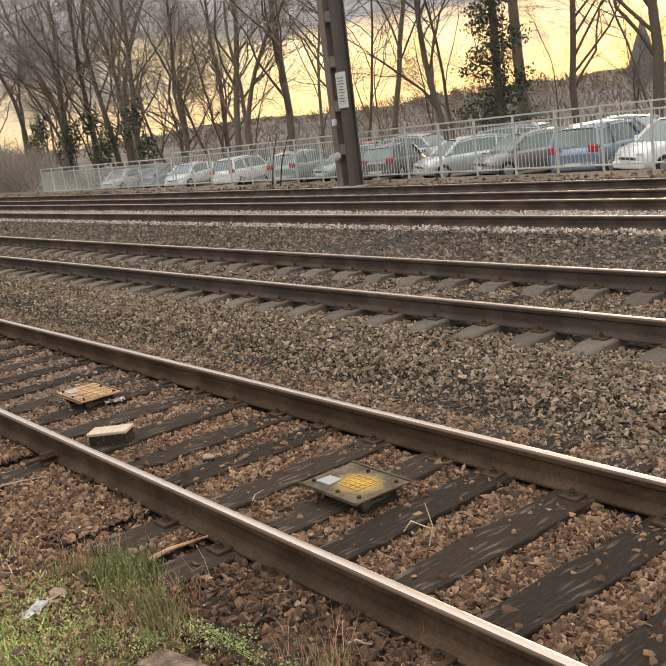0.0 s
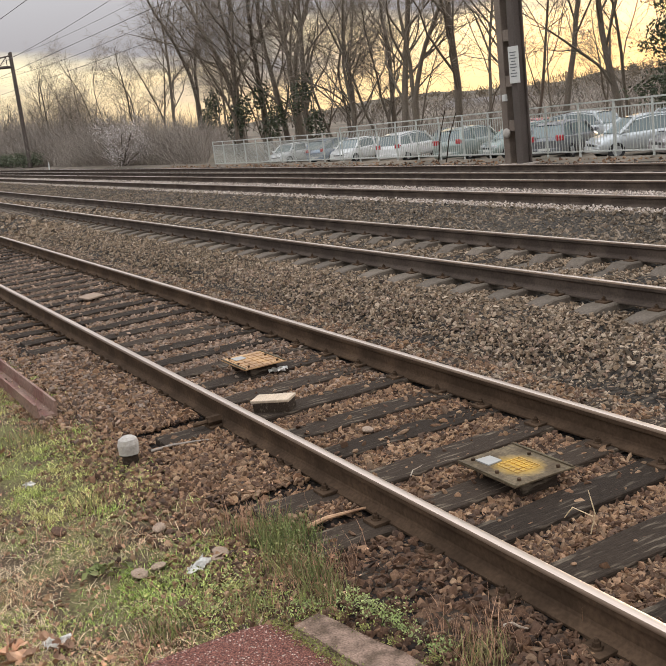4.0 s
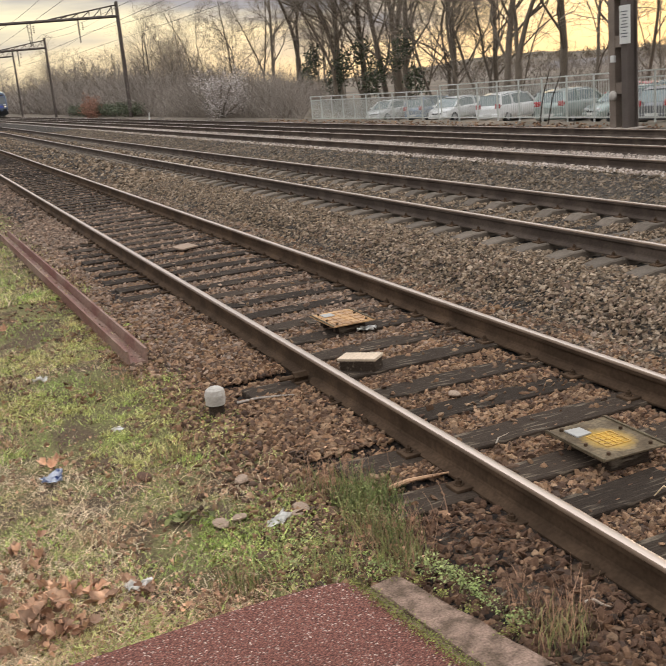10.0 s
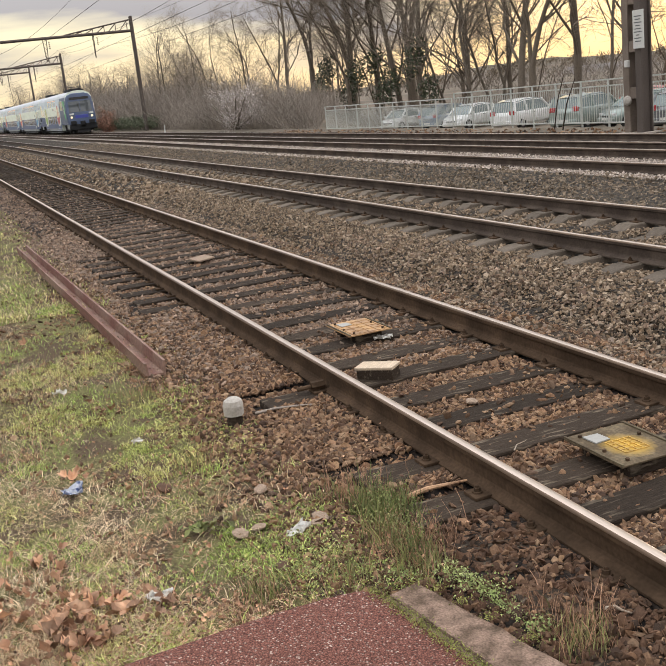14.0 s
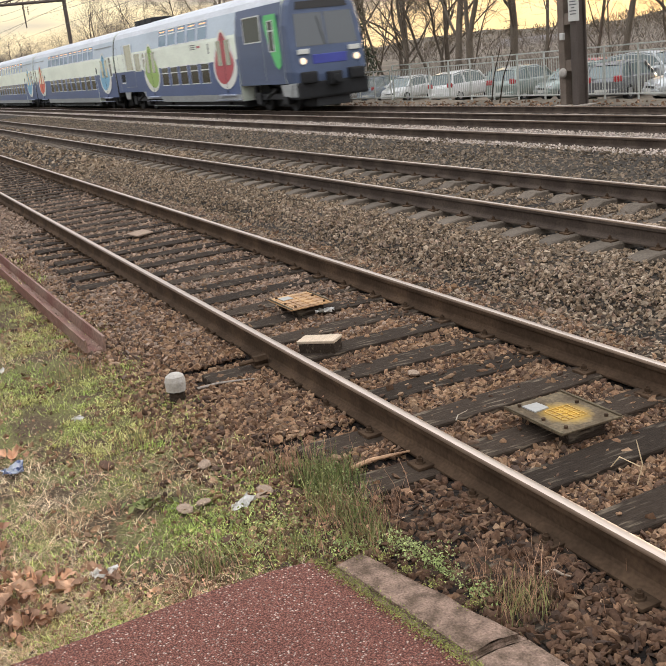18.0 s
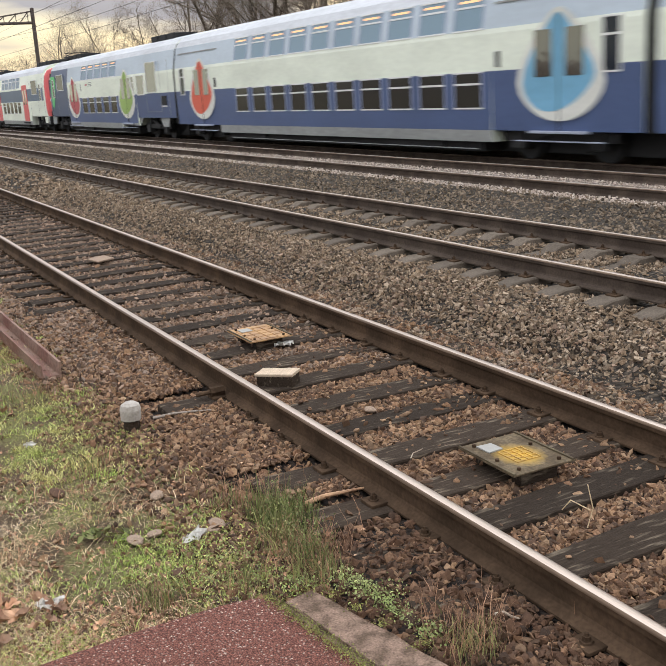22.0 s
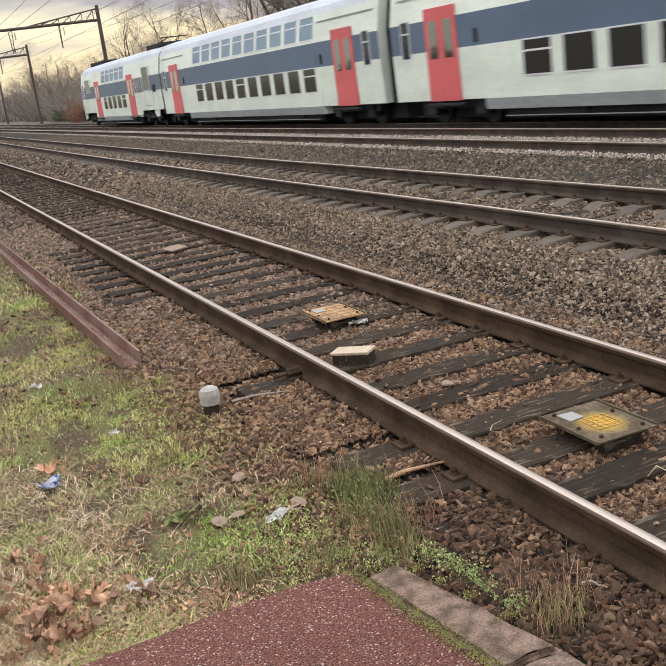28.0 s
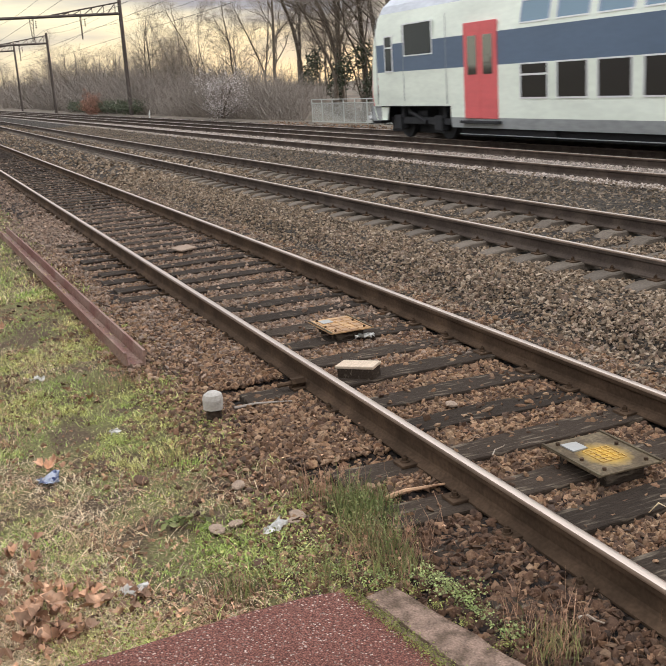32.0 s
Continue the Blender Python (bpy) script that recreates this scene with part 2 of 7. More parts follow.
M_STONE_GREY = stones_mat("stone_grey", GREY)
M_STONE_DULL = stones_mat("stone_dull", DULL)
M_STONE_PALE = stones_mat("stone_pale", [(0.46, 0.37, 0.31), (0.56, 0.47, 0.40), (0.36, 0.29, 0.24), (0.62, 0.53, 0.46)])
M_STONE_FLAT = stones_mat("stone_flat", [(0.36, 0.29, 0.22), (0.40, 0.34, 0.27), (0.30, 0.22, 0.16)])
# brown, grey and dark bed: colours darkened to paint shade between loose stones
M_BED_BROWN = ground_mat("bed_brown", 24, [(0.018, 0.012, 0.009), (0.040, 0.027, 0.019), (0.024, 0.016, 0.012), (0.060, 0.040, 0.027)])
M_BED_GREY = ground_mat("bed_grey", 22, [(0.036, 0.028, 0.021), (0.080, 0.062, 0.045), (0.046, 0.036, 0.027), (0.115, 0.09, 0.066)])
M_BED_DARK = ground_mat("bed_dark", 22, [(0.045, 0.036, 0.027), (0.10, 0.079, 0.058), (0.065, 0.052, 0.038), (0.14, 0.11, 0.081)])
M_BED_PALE = ground_mat("bed_pale", 22, [(0.40, 0.33, 0.27), (0.52, 0.44, 0.37), (0.30, 0.24, 0.19), (0.58, 0.50, 0.43)])
M_SOIL = mat("soil_and_moss", (0.10, 0.072, 0.046), 0.97, spread=0.6, scale=3.5, grain=60, bump=1.0, other=(0.15, 0.14, 0.06), mixpos=(0.44, 0.6), depth=0.015, spec=0.1)
M_FAR_GROUND = mat("rough_grass_ground", (0.10, 0.08, 0.055), 0.95, spread=0.3, scale=0.35, grain=5, bump=0.5, depth=0.1, other=(0.18, 0.14, 0.10))
M_TARMAC_RED = ground_mat("red_asphalt", 135, [(0.22, 0.085, 0.062), (0.30, 0.125, 0.092), (0.18, 0.07, 0.052), (0.28, 0.115, 0.085), (0.24, 0.095, 0.07), (0.34, 0.15, 0.115), (0.26, 0.105, 0.078), (0.22, 0.09, 0.066), (0.70, 0.52, 0.43)], bump=0.5, depth=0.004)
M_CONCRETE_OLD = mat("weathered_concrete", (0.27, 0.23, 0.19), 0.92, spread=0.22, scale=3, grain=70, bump=0.5, other=(0.37, 0.31, 0.26), depth=0.004)
M_KERB = mat("pinkish_kerb_concrete", (0.125, 0.087, 0.062), 0.97, spread=0.45, scale=16, grain=110, bump=1.0, mixpos=(0.36, 0.62), other=(0.27, 0.185, 0.14), depth=0.008, spec=0.1)
M_SLEEPER_CONC = mat("sleeper_concrete", (0.135, 0.109, 0.085), 0.92, spread=0.3, scale=7, grain=60, bump=0.5, other=(0.105, 0.083, 0.062), rnd=0.25, depth=0.005, spec=0.2)
M_TIMBER = mat("tarred_timber", (0.038, 0.027, 0.019), 0.92, spread=0.45, scale=5, grain=26, bump=0.8, spec=0.15, mixpos=(0.56, 0.70), other=(0.15, 0.118, 0.085), rnd=0.3,
               stretch=(6, 1, 4), depth=0.008)
M_TIMBER_PALE = mat("fresh_sawn_wood", (0.50, 0.39, 0.28), 0.8, spread=0.2, scale=5, grain=40, bump=0.4, stretch=(6, 1, 3))
M_STICK = mat("split_orange_wood", (0.50, 0.30, 0.17), 0.8, spread=0.3, scale=14, grain=60, bump=0.4, other=(0.30, 0.165, 0.09))
M_RUST = mat("rail_rust", (0.050, 0.032, 0.020), 0.9, spread=0.25, scale=3, grain=50, bump=0.3, spec=0.08, other=(0.088, 0.056, 0.035), depth=0.003)
M_RUST_GREY = mat("grey_brown_rail", (0.056, 0.042, 0.033), 0.9, spread=0.25, scale=3, grain=50, bump=0.3, spec=0.1, other=(0.092, 0.070, 0.055), depth=0.003)
M_RAILTOP = mat("polished_rail_head", (0.54, 0.445, 0.37), 0.34, 0.9, spread=0.10, scale=2, grain=30, bump=0.05, stretch=(0.2, 6, 1), depth=0.001)
M_RAILSIDE = mat("burnished_rail_shoulder", (0.165, 0.112, 0.075), 0.48, 0.55, spread=0.15, scale=2, grain=40, bump=0.1, stretch=(0.3, 4, 1), other=(0.12, 0.08, 0.053), depth=0.001)
M_GIRDER_RED = mat("red_rusty_rail", (0.17, 0.072, 0.052), 0.75, spread=0.35, scale=2.5, grain=40, bump=0.3, other=(0.235, 0.145, 0.105), mixpos=(0.44, 0.58), depth=0.003, stretch=(0.6, 3, 1))
M_PLATE_DARK = mat("grimy_plate", (0.075, 0.055, 0.033), 0.75, spread=0.3, scale=6, grain=60, bump=0.3, other=(0.13, 0.105, 0.062), depth=0.002, spec=0.2)
M_PLATE_YELLOW = mat("yellow_paint", (0.58, 0.34, 0.055), 0.7, spread=0.22, scale=9, grain=70, bump=0.3, other=(0.36, 0.22, 0.06), depth=0.002)
M_PLATE_ORANGE = mat("worn_orange_paint", (0.46, 0.27, 0.115), 0.6, spread=0.32, scale=7, grain=70, bump=0.3, other=(0.30, 0.17, 0.08), depth=0.002)
M_LABEL_GREY = mat("grey_label", (0.32, 0.31, 0.285), 0.5, spread=0.08, scale=7, grain=50, bump=0.1)
M_POST_CONC = mat("marker_concrete", (0.46, 0.42, 0.37), 0.85, spread=0.18, scale=9, grain=80, bump=0.4, other=(0.30, 0.27, 0.23), depth=0.003)
M_GALV = mat("galvanised_steel", (0.46, 0.47, 0.43), 0.55, 0.0, spread=0.1, scale=4, grain=40, bump=0.1)
M_MAST_CONC = mat("mast_steel", (0.15, 0.115, 0.09), 0.8, spread=0.2, scale=1.2, grain=30, bump=0.3, other=(0.21, 0.165, 0.13), depth=0.004)
M_MAST_DARK = mat("dark_mast_steel", (0.085, 0.066, 0.055), 0.8, spread=0.2, scale=1.2, grain=30, bump=0.2)
M_WIRE = mat("wire", (0.12, 0.11, 0.10), 0.6, 0.3, spread=0.1, bump=0)
M_SIGN_WHITE = mat("white_sign", (0.60, 0.59, 0.55), 0.5, spread=0.06, bump=0.05)
M_INK = mat("dark_print", (0.12, 0.12, 0.12), 0.6, spread=0.05, bump=0)
# bark, twig and thicket colours are lightened to imitate haze over the trees
M_BARK = mat("bark", (0.14, 0.113, 0.086), 0.95, spread=0.35, scale=1.5, grain=14, bump=0.8, other=(0.15, 0.12, 0.088), stretch=(3, 3, 0.8), depth=0.02, rnd=0.2)
M_TWIG = mat("twigs", (0.225, 0.185, 0.148), 0.95, spread=0.25, scale=1, grain=6, bump=0, rnd=0.2)
M_BRUSH = mat("thicket_twigs", (0.228, 0.192, 0.158), 0.95, spread=0.3, scale=0.7, grain=5, bump=0, rnd=0.25, island=True)
M_IVY = mat("dark_evergreen_leaves", (0.045, 0.055, 0.028), 0.6, spread=0.4, scale=2, grain=14, bump=0, other=(0.05, 0.062, 0.025), rnd=0.5, island=True)
M_BLOSSOM = mat("white_blossom", (0.52, 0.46, 0.43), 0.8, spread=0.15, scale=3, grain=14, bump=0, rnd=0.25, island=True)
M_HEDGE = mat("hedge_leaves", (0.085, 0.095, 0.055), 0.8, spread=0.4, scale=2, grain=14, bump=0, rnd=0.4, island=True)
M_RUSSET = mat("russet_twigs", (0.27, 0.135, 0.09), 0.9, spread=0.3, scale=2, grain=14, bump=0, rnd=0.3, island=True)
M_GRASS = mat("grass_blades", (0.33, 0.42, 0.10), 0.7, spread=0.3, scale=2.2, grain=20, bump=0, other=(0.60, 0.54, 0.22), rnd=0.6, island=True)
M_GRASS_DRY = mat("dry_grass", (0.58, 0.43, 0.25), 0.85, spread=0.3, scale=3, grain=20, bump=0, other=(0.75, 0.60, 0.40), rnd=0.5, island=True)
M_STEM_RED = mat("dry_red_stems", (0.36, 0.21, 0.13), 0.85, spread=0.3, scale=3, grain=20, bump=0, rnd=0.4, island=True)
# far wood: greyed and lightened so that the colour carries the haze
M_FARWOOD = mat("far_bare_wood", (0.192, 0.162, 0.134), 0.95, spread=0.4, scale=0.3, grain=2, bump=0, rnd=0.35, island=True)
M_HILLWOOD = mat("hillside_wood", (0.155, 0.122, 0.085), 0.95, spread=0.4, scale=0.1, grain=1, bump=0, rnd=0.3, island=True)
M_TUFT = mat("tuft_blades", (0.15, 0.18, 0.055), 0.75, spread=0.3, scale=3, grain=20, bump=0, other=(0.27, 0.25, 0.10), rnd=0.55, island=True)
M_WEED = mat("weed_leaves", (0.22, 0.27, 0.085), 0.7, spread=0.3, scale=9, grain=20, bump=0, other=(0.33, 0.36, 0.14), rnd=0.4, island=True)
M_LEAF_DEAD = mat("dead_leaves", (0.29, 0.155, 0.092), 0.85, spread=0.3, scale=7, grain=30, bump=0.1, other=(0.55, 0.34, 0.21), rnd=0.55, island=True)
M_PAPER = mat("dirty_paper", (0.82, 0.80, 0.76), 0.8, spread=0.15, scale=12, grain=60, bump=0.3, other=(0.62, 0.57, 0.50))
M_PLASTIC_BLUE = mat("blue_white_wrapper", (0.70, 0.73, 0.80), 0.4, spread=0.2, scale=26, grain=60, bump=0.2, other=(0.12, 0.17, 0.36), mixpos=(0.5, 0.6))
M_RUBBER = mat("black_rubber", (0.018, 0.018, 0.018), 0.75, spread=0.15, bump=0.1)
M_UNDER = mat("train_underframe", (0.016, 0.016, 0.017), 0.85, spread=0.25, scale=1.2, grain=12, bump=0.2)
M_BOGIE = mat("bogie_steel", (0.022, 0.022, 0.023), 0.75, spread=0.25, scale=2, grain=14, bump=0.2)


# ---- helpers ----
def mesh_ob(name, bm, material, parent=None, label="", smooth=False):
    me = bpy.data.meshes.new(name)
    bm.normal_update()
    bm.to_mesh(me)
    bm.free()
    if smooth:
        me.polygons.foreach_set("use_smooth", [True] * len(me.polygons))
    for mm in (material if isinstance(material, (list, tuple)) else [material]):
        me.materials.append(mm)
    ob = new(name, me)
    if parent:
        ob.parent = parent
    if label:
        tagged(ob, label)
    return ob


def part(name, bm, material, parent, label="", smooth=False):
    return mesh_ob(name, bm, material, parent, label, smooth)


def shared(name, me, parent, m=None):
    ob = new(name, me)
    ob.parent = parent
    if m is not None:
        ob.matrix_basis = m
    return ob


def thing(name, label, category, m=None, group="", kind=""):
    ob = new(name)
    ob.empty_display_size = 0.2
    if m is not None:
        ob.matrix_basis = m
    return tagged(ob, label, category, group, kind)


def box(bm, x0, x1, y0, y1, z0, z1, bevel=0.0, mi=0):
    vs = [bm.verts.new((x, y, z)) for z in (z0, z1) for y in (y0, y1) for x in (x0, x1)]
    fs = [bm.faces.new([vs[i] for i in q]) for q in ((0, 2, 3, 1), (4, 5, 7, 6), (0, 1, 5, 4), (2, 6, 7, 3), (0, 4, 6, 2), (1, 3, 7, 5))]
    for f in fs:
        f.material_index = mi
    if bevel:
        es = {e for f in fs for e in f.edges}
        bmesh.ops.bevel(bm, geom=list(es), offset=bevel, segments=2, affect="EDGES", profile=0.6)
    return vs


def tube(bm, a, b, ra, rb=None, n=8, caps=True, mi=0):
    a, b = Vector(a), Vector(b)
    rb = ra if rb is None else rb
    q = (b - a).to_track_quat("Z", "Y")
    ring = []
    for p, r in ((a, ra), (b, rb)):
        ring.append([bm.verts.new(p + q @ Vector((r * math.cos(6.2832 * i / n), r * math.sin(6.2832 * i / n), 0))) for i in range(n)])
    for i in range(n):
        bm.faces.new((ring[0][i], ring[0][(i + 1) % n], ring[1][(i + 1) % n], ring[1][i])).material_index = mi
    if caps:
        bm.faces.new(ring[0][::-1]).material_index = mi
        bm.faces.new(ring[1]).material_index = mi


def sweep(bm, prof, path, closed=True, caps=True, mi=None):
    """A profile of (side, up) points swept along path points of (x, y, z); side is measured along +y."""
    rings = [[bm.verts.new((x, y + s, z + u)) for s, u in prof] for x, y, z in path]
    n = len(prof)
    for r0, r1 in zip(rings, rings[1:]):
        for i in range(n if closed else n - 1):
            f = bm.faces.new((r0[i], r1[i], r1[(i + 1) % n], r0[(i + 1) % n]))
            if mi:
                f.material_index = mi[i]
    if caps and closed:
        bm.faces.new(rings[0])
        bm.faces.new(rings[-1][::-1])


def stuff_mesh(name, verts, faces, material, label, category, kind="stuff", smooth=False):
    me = bpy.data.meshes.new(name)
    v = np.asarray(verts, dtype=np.float32)
    f = np.asarray(faces, dtype=np.int32)
    me.vertices.add(len(v))
    me.vertices.foreach_set("co", v.ravel())
    k = f.shape[1]
    me.loops.add(f.size)
    me.loops.foreach_set("vertex_index", f.ravel())
    me.polygons.add(len(f))
    me.polygons.foreach_set("loop_start", np.arange(0, f.size, k, dtype=np.int32))
    me.polygons.foreach_set("use_smooth", np.full(len(f), smooth, dtype=bool))
    me.update(calc_edges=True)
    me.materials.append(material)
    ob = new(name, me)
    return tagged(ob, label, category, kind=kind) if label else ob


# ---- plan ----
def bow(x):
    """The main lines swing slightly towards the right and run straight to the left."""
    q = (x + 25.0) ** 2 / BOW_R
    return q if x > -25 else 0.2 * (1 - math.exp(-q / 0.2))


TRACKS = {"siding": (0.7525, 0.0), "main_a": (Y2, Z2), "main_b": (Y3, Z3), "main_c": (Y4, Z4)}


def lot_z(x):
    """The car park behind the fence lies lower and falls away slowly."""
    return max(-2.1, min(-0.66, -0.70 + 0.0175 * x))


def ground_z(x, y):
    """Ground height with the step down to the car park."""
    z = bed_height(x, y)
    edge = 16.1 if x > -40 else 16.1 + 0.42 * (-40 - x)
    if x > -110 and edge < y < 90:
        u = min(1, (y - edge) / 0.9) * min(1, (x + 110) / 20.0) * min(1, (90 - y) / 40)
        z += (lot_z(x) - z) * u
    return z


def bed_height(x, y):
    """Height of the ballast and ground under everything."""
    if y > 2.0:
        y = y - bow(x)
    pts = PROFILE
    if -0.66 < y < -0.06 and min(abs(x + 2.05), abs(x + 0.38), abs(x - 0.2)) < 0.2:
        return -0.215
    if -0.60 < y < -0.06 and -10.2 < x < -5.6:
        return -0.207
    if y <= pts[0][0]:
        return pts[0][1]
    for (a, za), (b, zb) in zip(pts, pts[1:]):
        if y <= b:
            u = (y - a) / (b - a)
            u = u * u * (3 - 2 * u)
            return za + (zb - za) * u
    return pts[-1][1]


PROFILE = [(-60, -0.30), (-3.0, -0.19), (-1.2, -0.185), (-0.6, -0.178), (-0.14, -0.170), (0.06, -0.204), (1.45, -0.204), (1.95, -0.185), (Y2 - 1.75, Z2 - 0.245), (Y2 - 1.25, Z2 - 0.208), (Y2 - 1.06, Z2 - 0.220), (Y2 - 0.86, Z2 - 0.232), (Y2 + 0.86, Z2 - 0.225), (Y2 + 1.06, Z2 - 0.212), (Y2 + 1.3, Z2 - 0.19),
           (Y2 + 2.0, Z2 - 0.22), (Y3 - 1.6, Z3 - 0.20), (Y3 - 1.2, Z3 - 0.17), (Y3 + 1.2, Z3 - 0.17), (Y4 - 1.2, Z4 - 0.17), (Y4 + 1.2, Z4 - 0.17),
           (Y4 + 1.9, Z4 - 0.20), (Y4 + 3.2, PARK_Z + 0.05), (Y4 + 4.0, PARK_Z), (60, PARK_Z), (140, PARK_Z - 1.0), (400, PARK_Z - 2.0)]

# ---- ground: one sheet from behind the camera to the far woods ----
def build_ground():
    xs = list(np.concatenate([np.linspace(-600, -140, 12), np.linspace(-130, -30, 26), np.linspace(-28, -6.5, 32), np.linspace(-6, 3.6, 72), np.linspace(4, 10, 8), np.linspace(14, 80, 12), np.linspace(120, 500, 5)]))
    ys = list(np.concatenate([np.linspace(-300, -12, 8), np.linspace(-8, -2.6, 7), np.linspace(-2.4, 17, 110), np.linspace(18, 60, 16), np.linspace(80, 700, 8)]))
    bm = bmesh.new()
    grid = []
    for x in xs:
        row = []
        for y in ys:
            n = noise.noise((x * 0.7, y * 0.7, 0.0)) * 0.018 + noise.noise((x * 3, y * 3, 4.0)) * 0.008
            yy = y + (bow(x) * min(1, max(0, (y - 2) / 2.0)) if -140 <= x <= 30 else 0)
            row.append(bm.verts.new((x, yy, ground_z(x, yy) + n)))
        grid.append(row)
    for i in range(len(xs) - 1):
        for j in range(len(ys) - 1):
            f = bm.faces.new((grid[i][j], grid[i + 1][j], grid[i + 1][j + 1], grid[i][j + 1]))
            f.smooth = True
            y = 0.5 * (ys[j] + ys[j + 1])
            edge = -0.75 + 0.25 * noise.noise((xs[i] * 0.6, 1.0, 2.0))
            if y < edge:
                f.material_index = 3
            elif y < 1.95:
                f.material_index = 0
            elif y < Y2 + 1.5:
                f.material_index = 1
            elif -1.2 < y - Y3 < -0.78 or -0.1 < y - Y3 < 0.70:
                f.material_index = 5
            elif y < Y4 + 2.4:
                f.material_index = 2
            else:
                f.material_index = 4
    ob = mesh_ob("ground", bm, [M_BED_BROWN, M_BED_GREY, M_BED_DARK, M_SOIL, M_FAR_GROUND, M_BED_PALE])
    tagged(ob, "brown and grey stone ballast, mossy soil and rough ground", "ground", kind="structure")


build_ground()

# ---- tracks ----
RAIL = [(-0.065, -0.172), (0.065, -0.172), (0.065, -0.160), (0.018, -0.138), (0.011, -0.125), (0.011, -0.055), (0.030, -0.042), (0.032, -0.018), (0.029, -0.009), (0.022, -0.0035), (0.013, -0.001),
        (0.0, 0.0), (-0.013, -0.001), (-0.022, -0.0035), (-0.029, -0.009), (-0.032, -0.018), (-0.030, -0.042), (-0.011, -0.055), (-0.011, -0.125), (-0.018, -0.138), (-0.065, -0.160)]
RAIL_MI = [0, 0, 0, 0, 0, 0, 0, 2, 2, 1, 1, 1, 1, 2, 2, 0, 0, 0, 0, 0, 0]



def sleeper_mesh(kind):
    bm = bmesh.new()
    if kind == "timber":
        box(bm, -0.125, 0.125, -1.28, 1.28, -0.14, 0.0, 0.012)
        bmesh.ops.subdivide_edges(bm, edges=[e for e in bm.edges if e.calc_length() > 0.5], cuts=5)
        for v in bm.verts:
            v.co += Vector((noise.noise(v.co * 3) * 0.014, 0, noise.noise(v.co * 4 + Vector((7, 0, 0))) * 0.010))
        me_mat = M_TIMBER
    else:
        prof = [(-1.20, -0.035), (-0.98, 0.012), (-0.5, 0.018), (-0.36, -0.05), (0.36, -0.05), (0.5, 0.018), (0.98, 0.012), (1.20, -0.035)]
        rings = []
        for y, z in prof:
            rings.append([bm.verts.new(c) for c in ((-0.14, y, -0.2), (-0.115, y, z - 0.012), (-0.10, y, z), (0.10, y, z), (0.115, y, z - 0.012), (0.14, y, -0.2))])
        for a, b in zip(rings, rings[1:]):
            for i in range(5):
                bm.faces.new((a[i], a[i + 1], b[i + 1], b[i]))
        bm.faces.new(rings[0][::-1])
        bm.faces.new(rings[-1])
        bmesh.ops.recalc_face_normals(bm, faces=bm.faces)
        me_mat = M_SLEEPER_CONC
    me = bpy.data.meshes.new("sleeper")
    bm.normal_update()
    bm.to_mesh(me)
    bm.free()
    me.materials.append(me_mat)
    return me


def clip_mesh():
    bm = bmesh.new()
    box(bm, -0.06, 0.06, -0.045, 0.05, -0.006, 0.012, 0.004)
    for r0, r1, z0, z1 in ((0.028, 0.026, 0.012, 0.020), (0.017, 0.017, 0.020, 0.040), (0.010, 0.008, 0.040, 0.052)):
        tube(bm, (0, 0, z0), (0, 0, z1), r0, r1, 6)
    me = bpy.data.meshes.new("rail_fastening")
    bm.to_mesh(me)
    bm.free()
    me.materials.append(M_RUST)
    return me


CLIP = clip_mesh()
SLEEPERS = {"timber": sleeper_mesh("timber"), "concrete": sleeper_mesh("concrete")}


def build_track(name, label, kind, sleepers, x0, x1):
    yc, z = TRACKS[name]
    curve = (lambda x: 0.0) if name == "siding" else bow
    tr = thing("railway_track", label, "railway track", pose(0, 0, 0))
    xs = list(np.linspace(x0, x1, 60))
    for s in (-0.7525, 0.7525):
        bm = bmesh.new()
        sweep(bm, RAIL, [(x, yc + s + curve(x), z) for x in xs], mi=RAIL_MI)
        bmesh.ops.recalc_face_normals(bm, faces=bm.faces)
        for f in bm.faces:
            f.smooth = f.material_index > 0
        part("rail", bm, [M_RUST if name == "siding" else M_RUST_GREY, M_RAILTOP, M_RAILSIDE], tr, "rust-brown steel rail with a polished running surface")
    rng = random.Random(name)
    for k, x in enumerate(sleepers):
        d = rng.uniform(-1, 1)
        h = -0.170 if kind == "timber" else -0.178
        ang = math.degrees(math.atan2(curve(x + 1) - curve(x - 1), 2))
        shared("sleeper", SLEEPERS[kind], tr, pose(x, yc + curve(x) + (0.05 * d if kind == "timber" else 0), z + h + (0.008 * d if kind == "timber" else 0), 0, 0, ang + (2.0 * d if kind == "timber" else 0)))
        if -22 < x < 3.5 and name in ("siding", "main_a"):
            for s in (-0.7525, 0.7525):
                for e in (-0.105, 0.105):
                    shared("rail_fastening", CLIP, tr, pose(x, yc + s + e + curve(x), z - 0.163, 0, 0, ang))
    return tr


S1 = [x for x in SIDING_NEAR] + [SIDING_NEAR[0] - 0.55 * k for k in range(1, 90)] + [SIDING_NEAR[-1] + 0.54 * k for k in range(1, 13)]
build_track("siding", "old siding with rusty rails on dark tarred timber sleepers", "timber", S1, -140, 12)
build_track("main_a", "main line track with rust-brown rails on grey concrete sleepers", "concrete", [S2_PHASE + 0.575 * k for k in range(-100, 12)], -420, 40)
build_track("main_b", "main line track sunk in pale fresh ballast", "concrete", [S2_PHASE + 0.575 * k for k in range(-60, 16)], -420, 40)
build_track("main_c", "far main line track with dark rust-brown rails", "concrete", [S2_PHASE + 0.575 * k for k in range(-60, 16)], -420, 40)

# ---- loose ballast: broken stones ----
STONE = {}


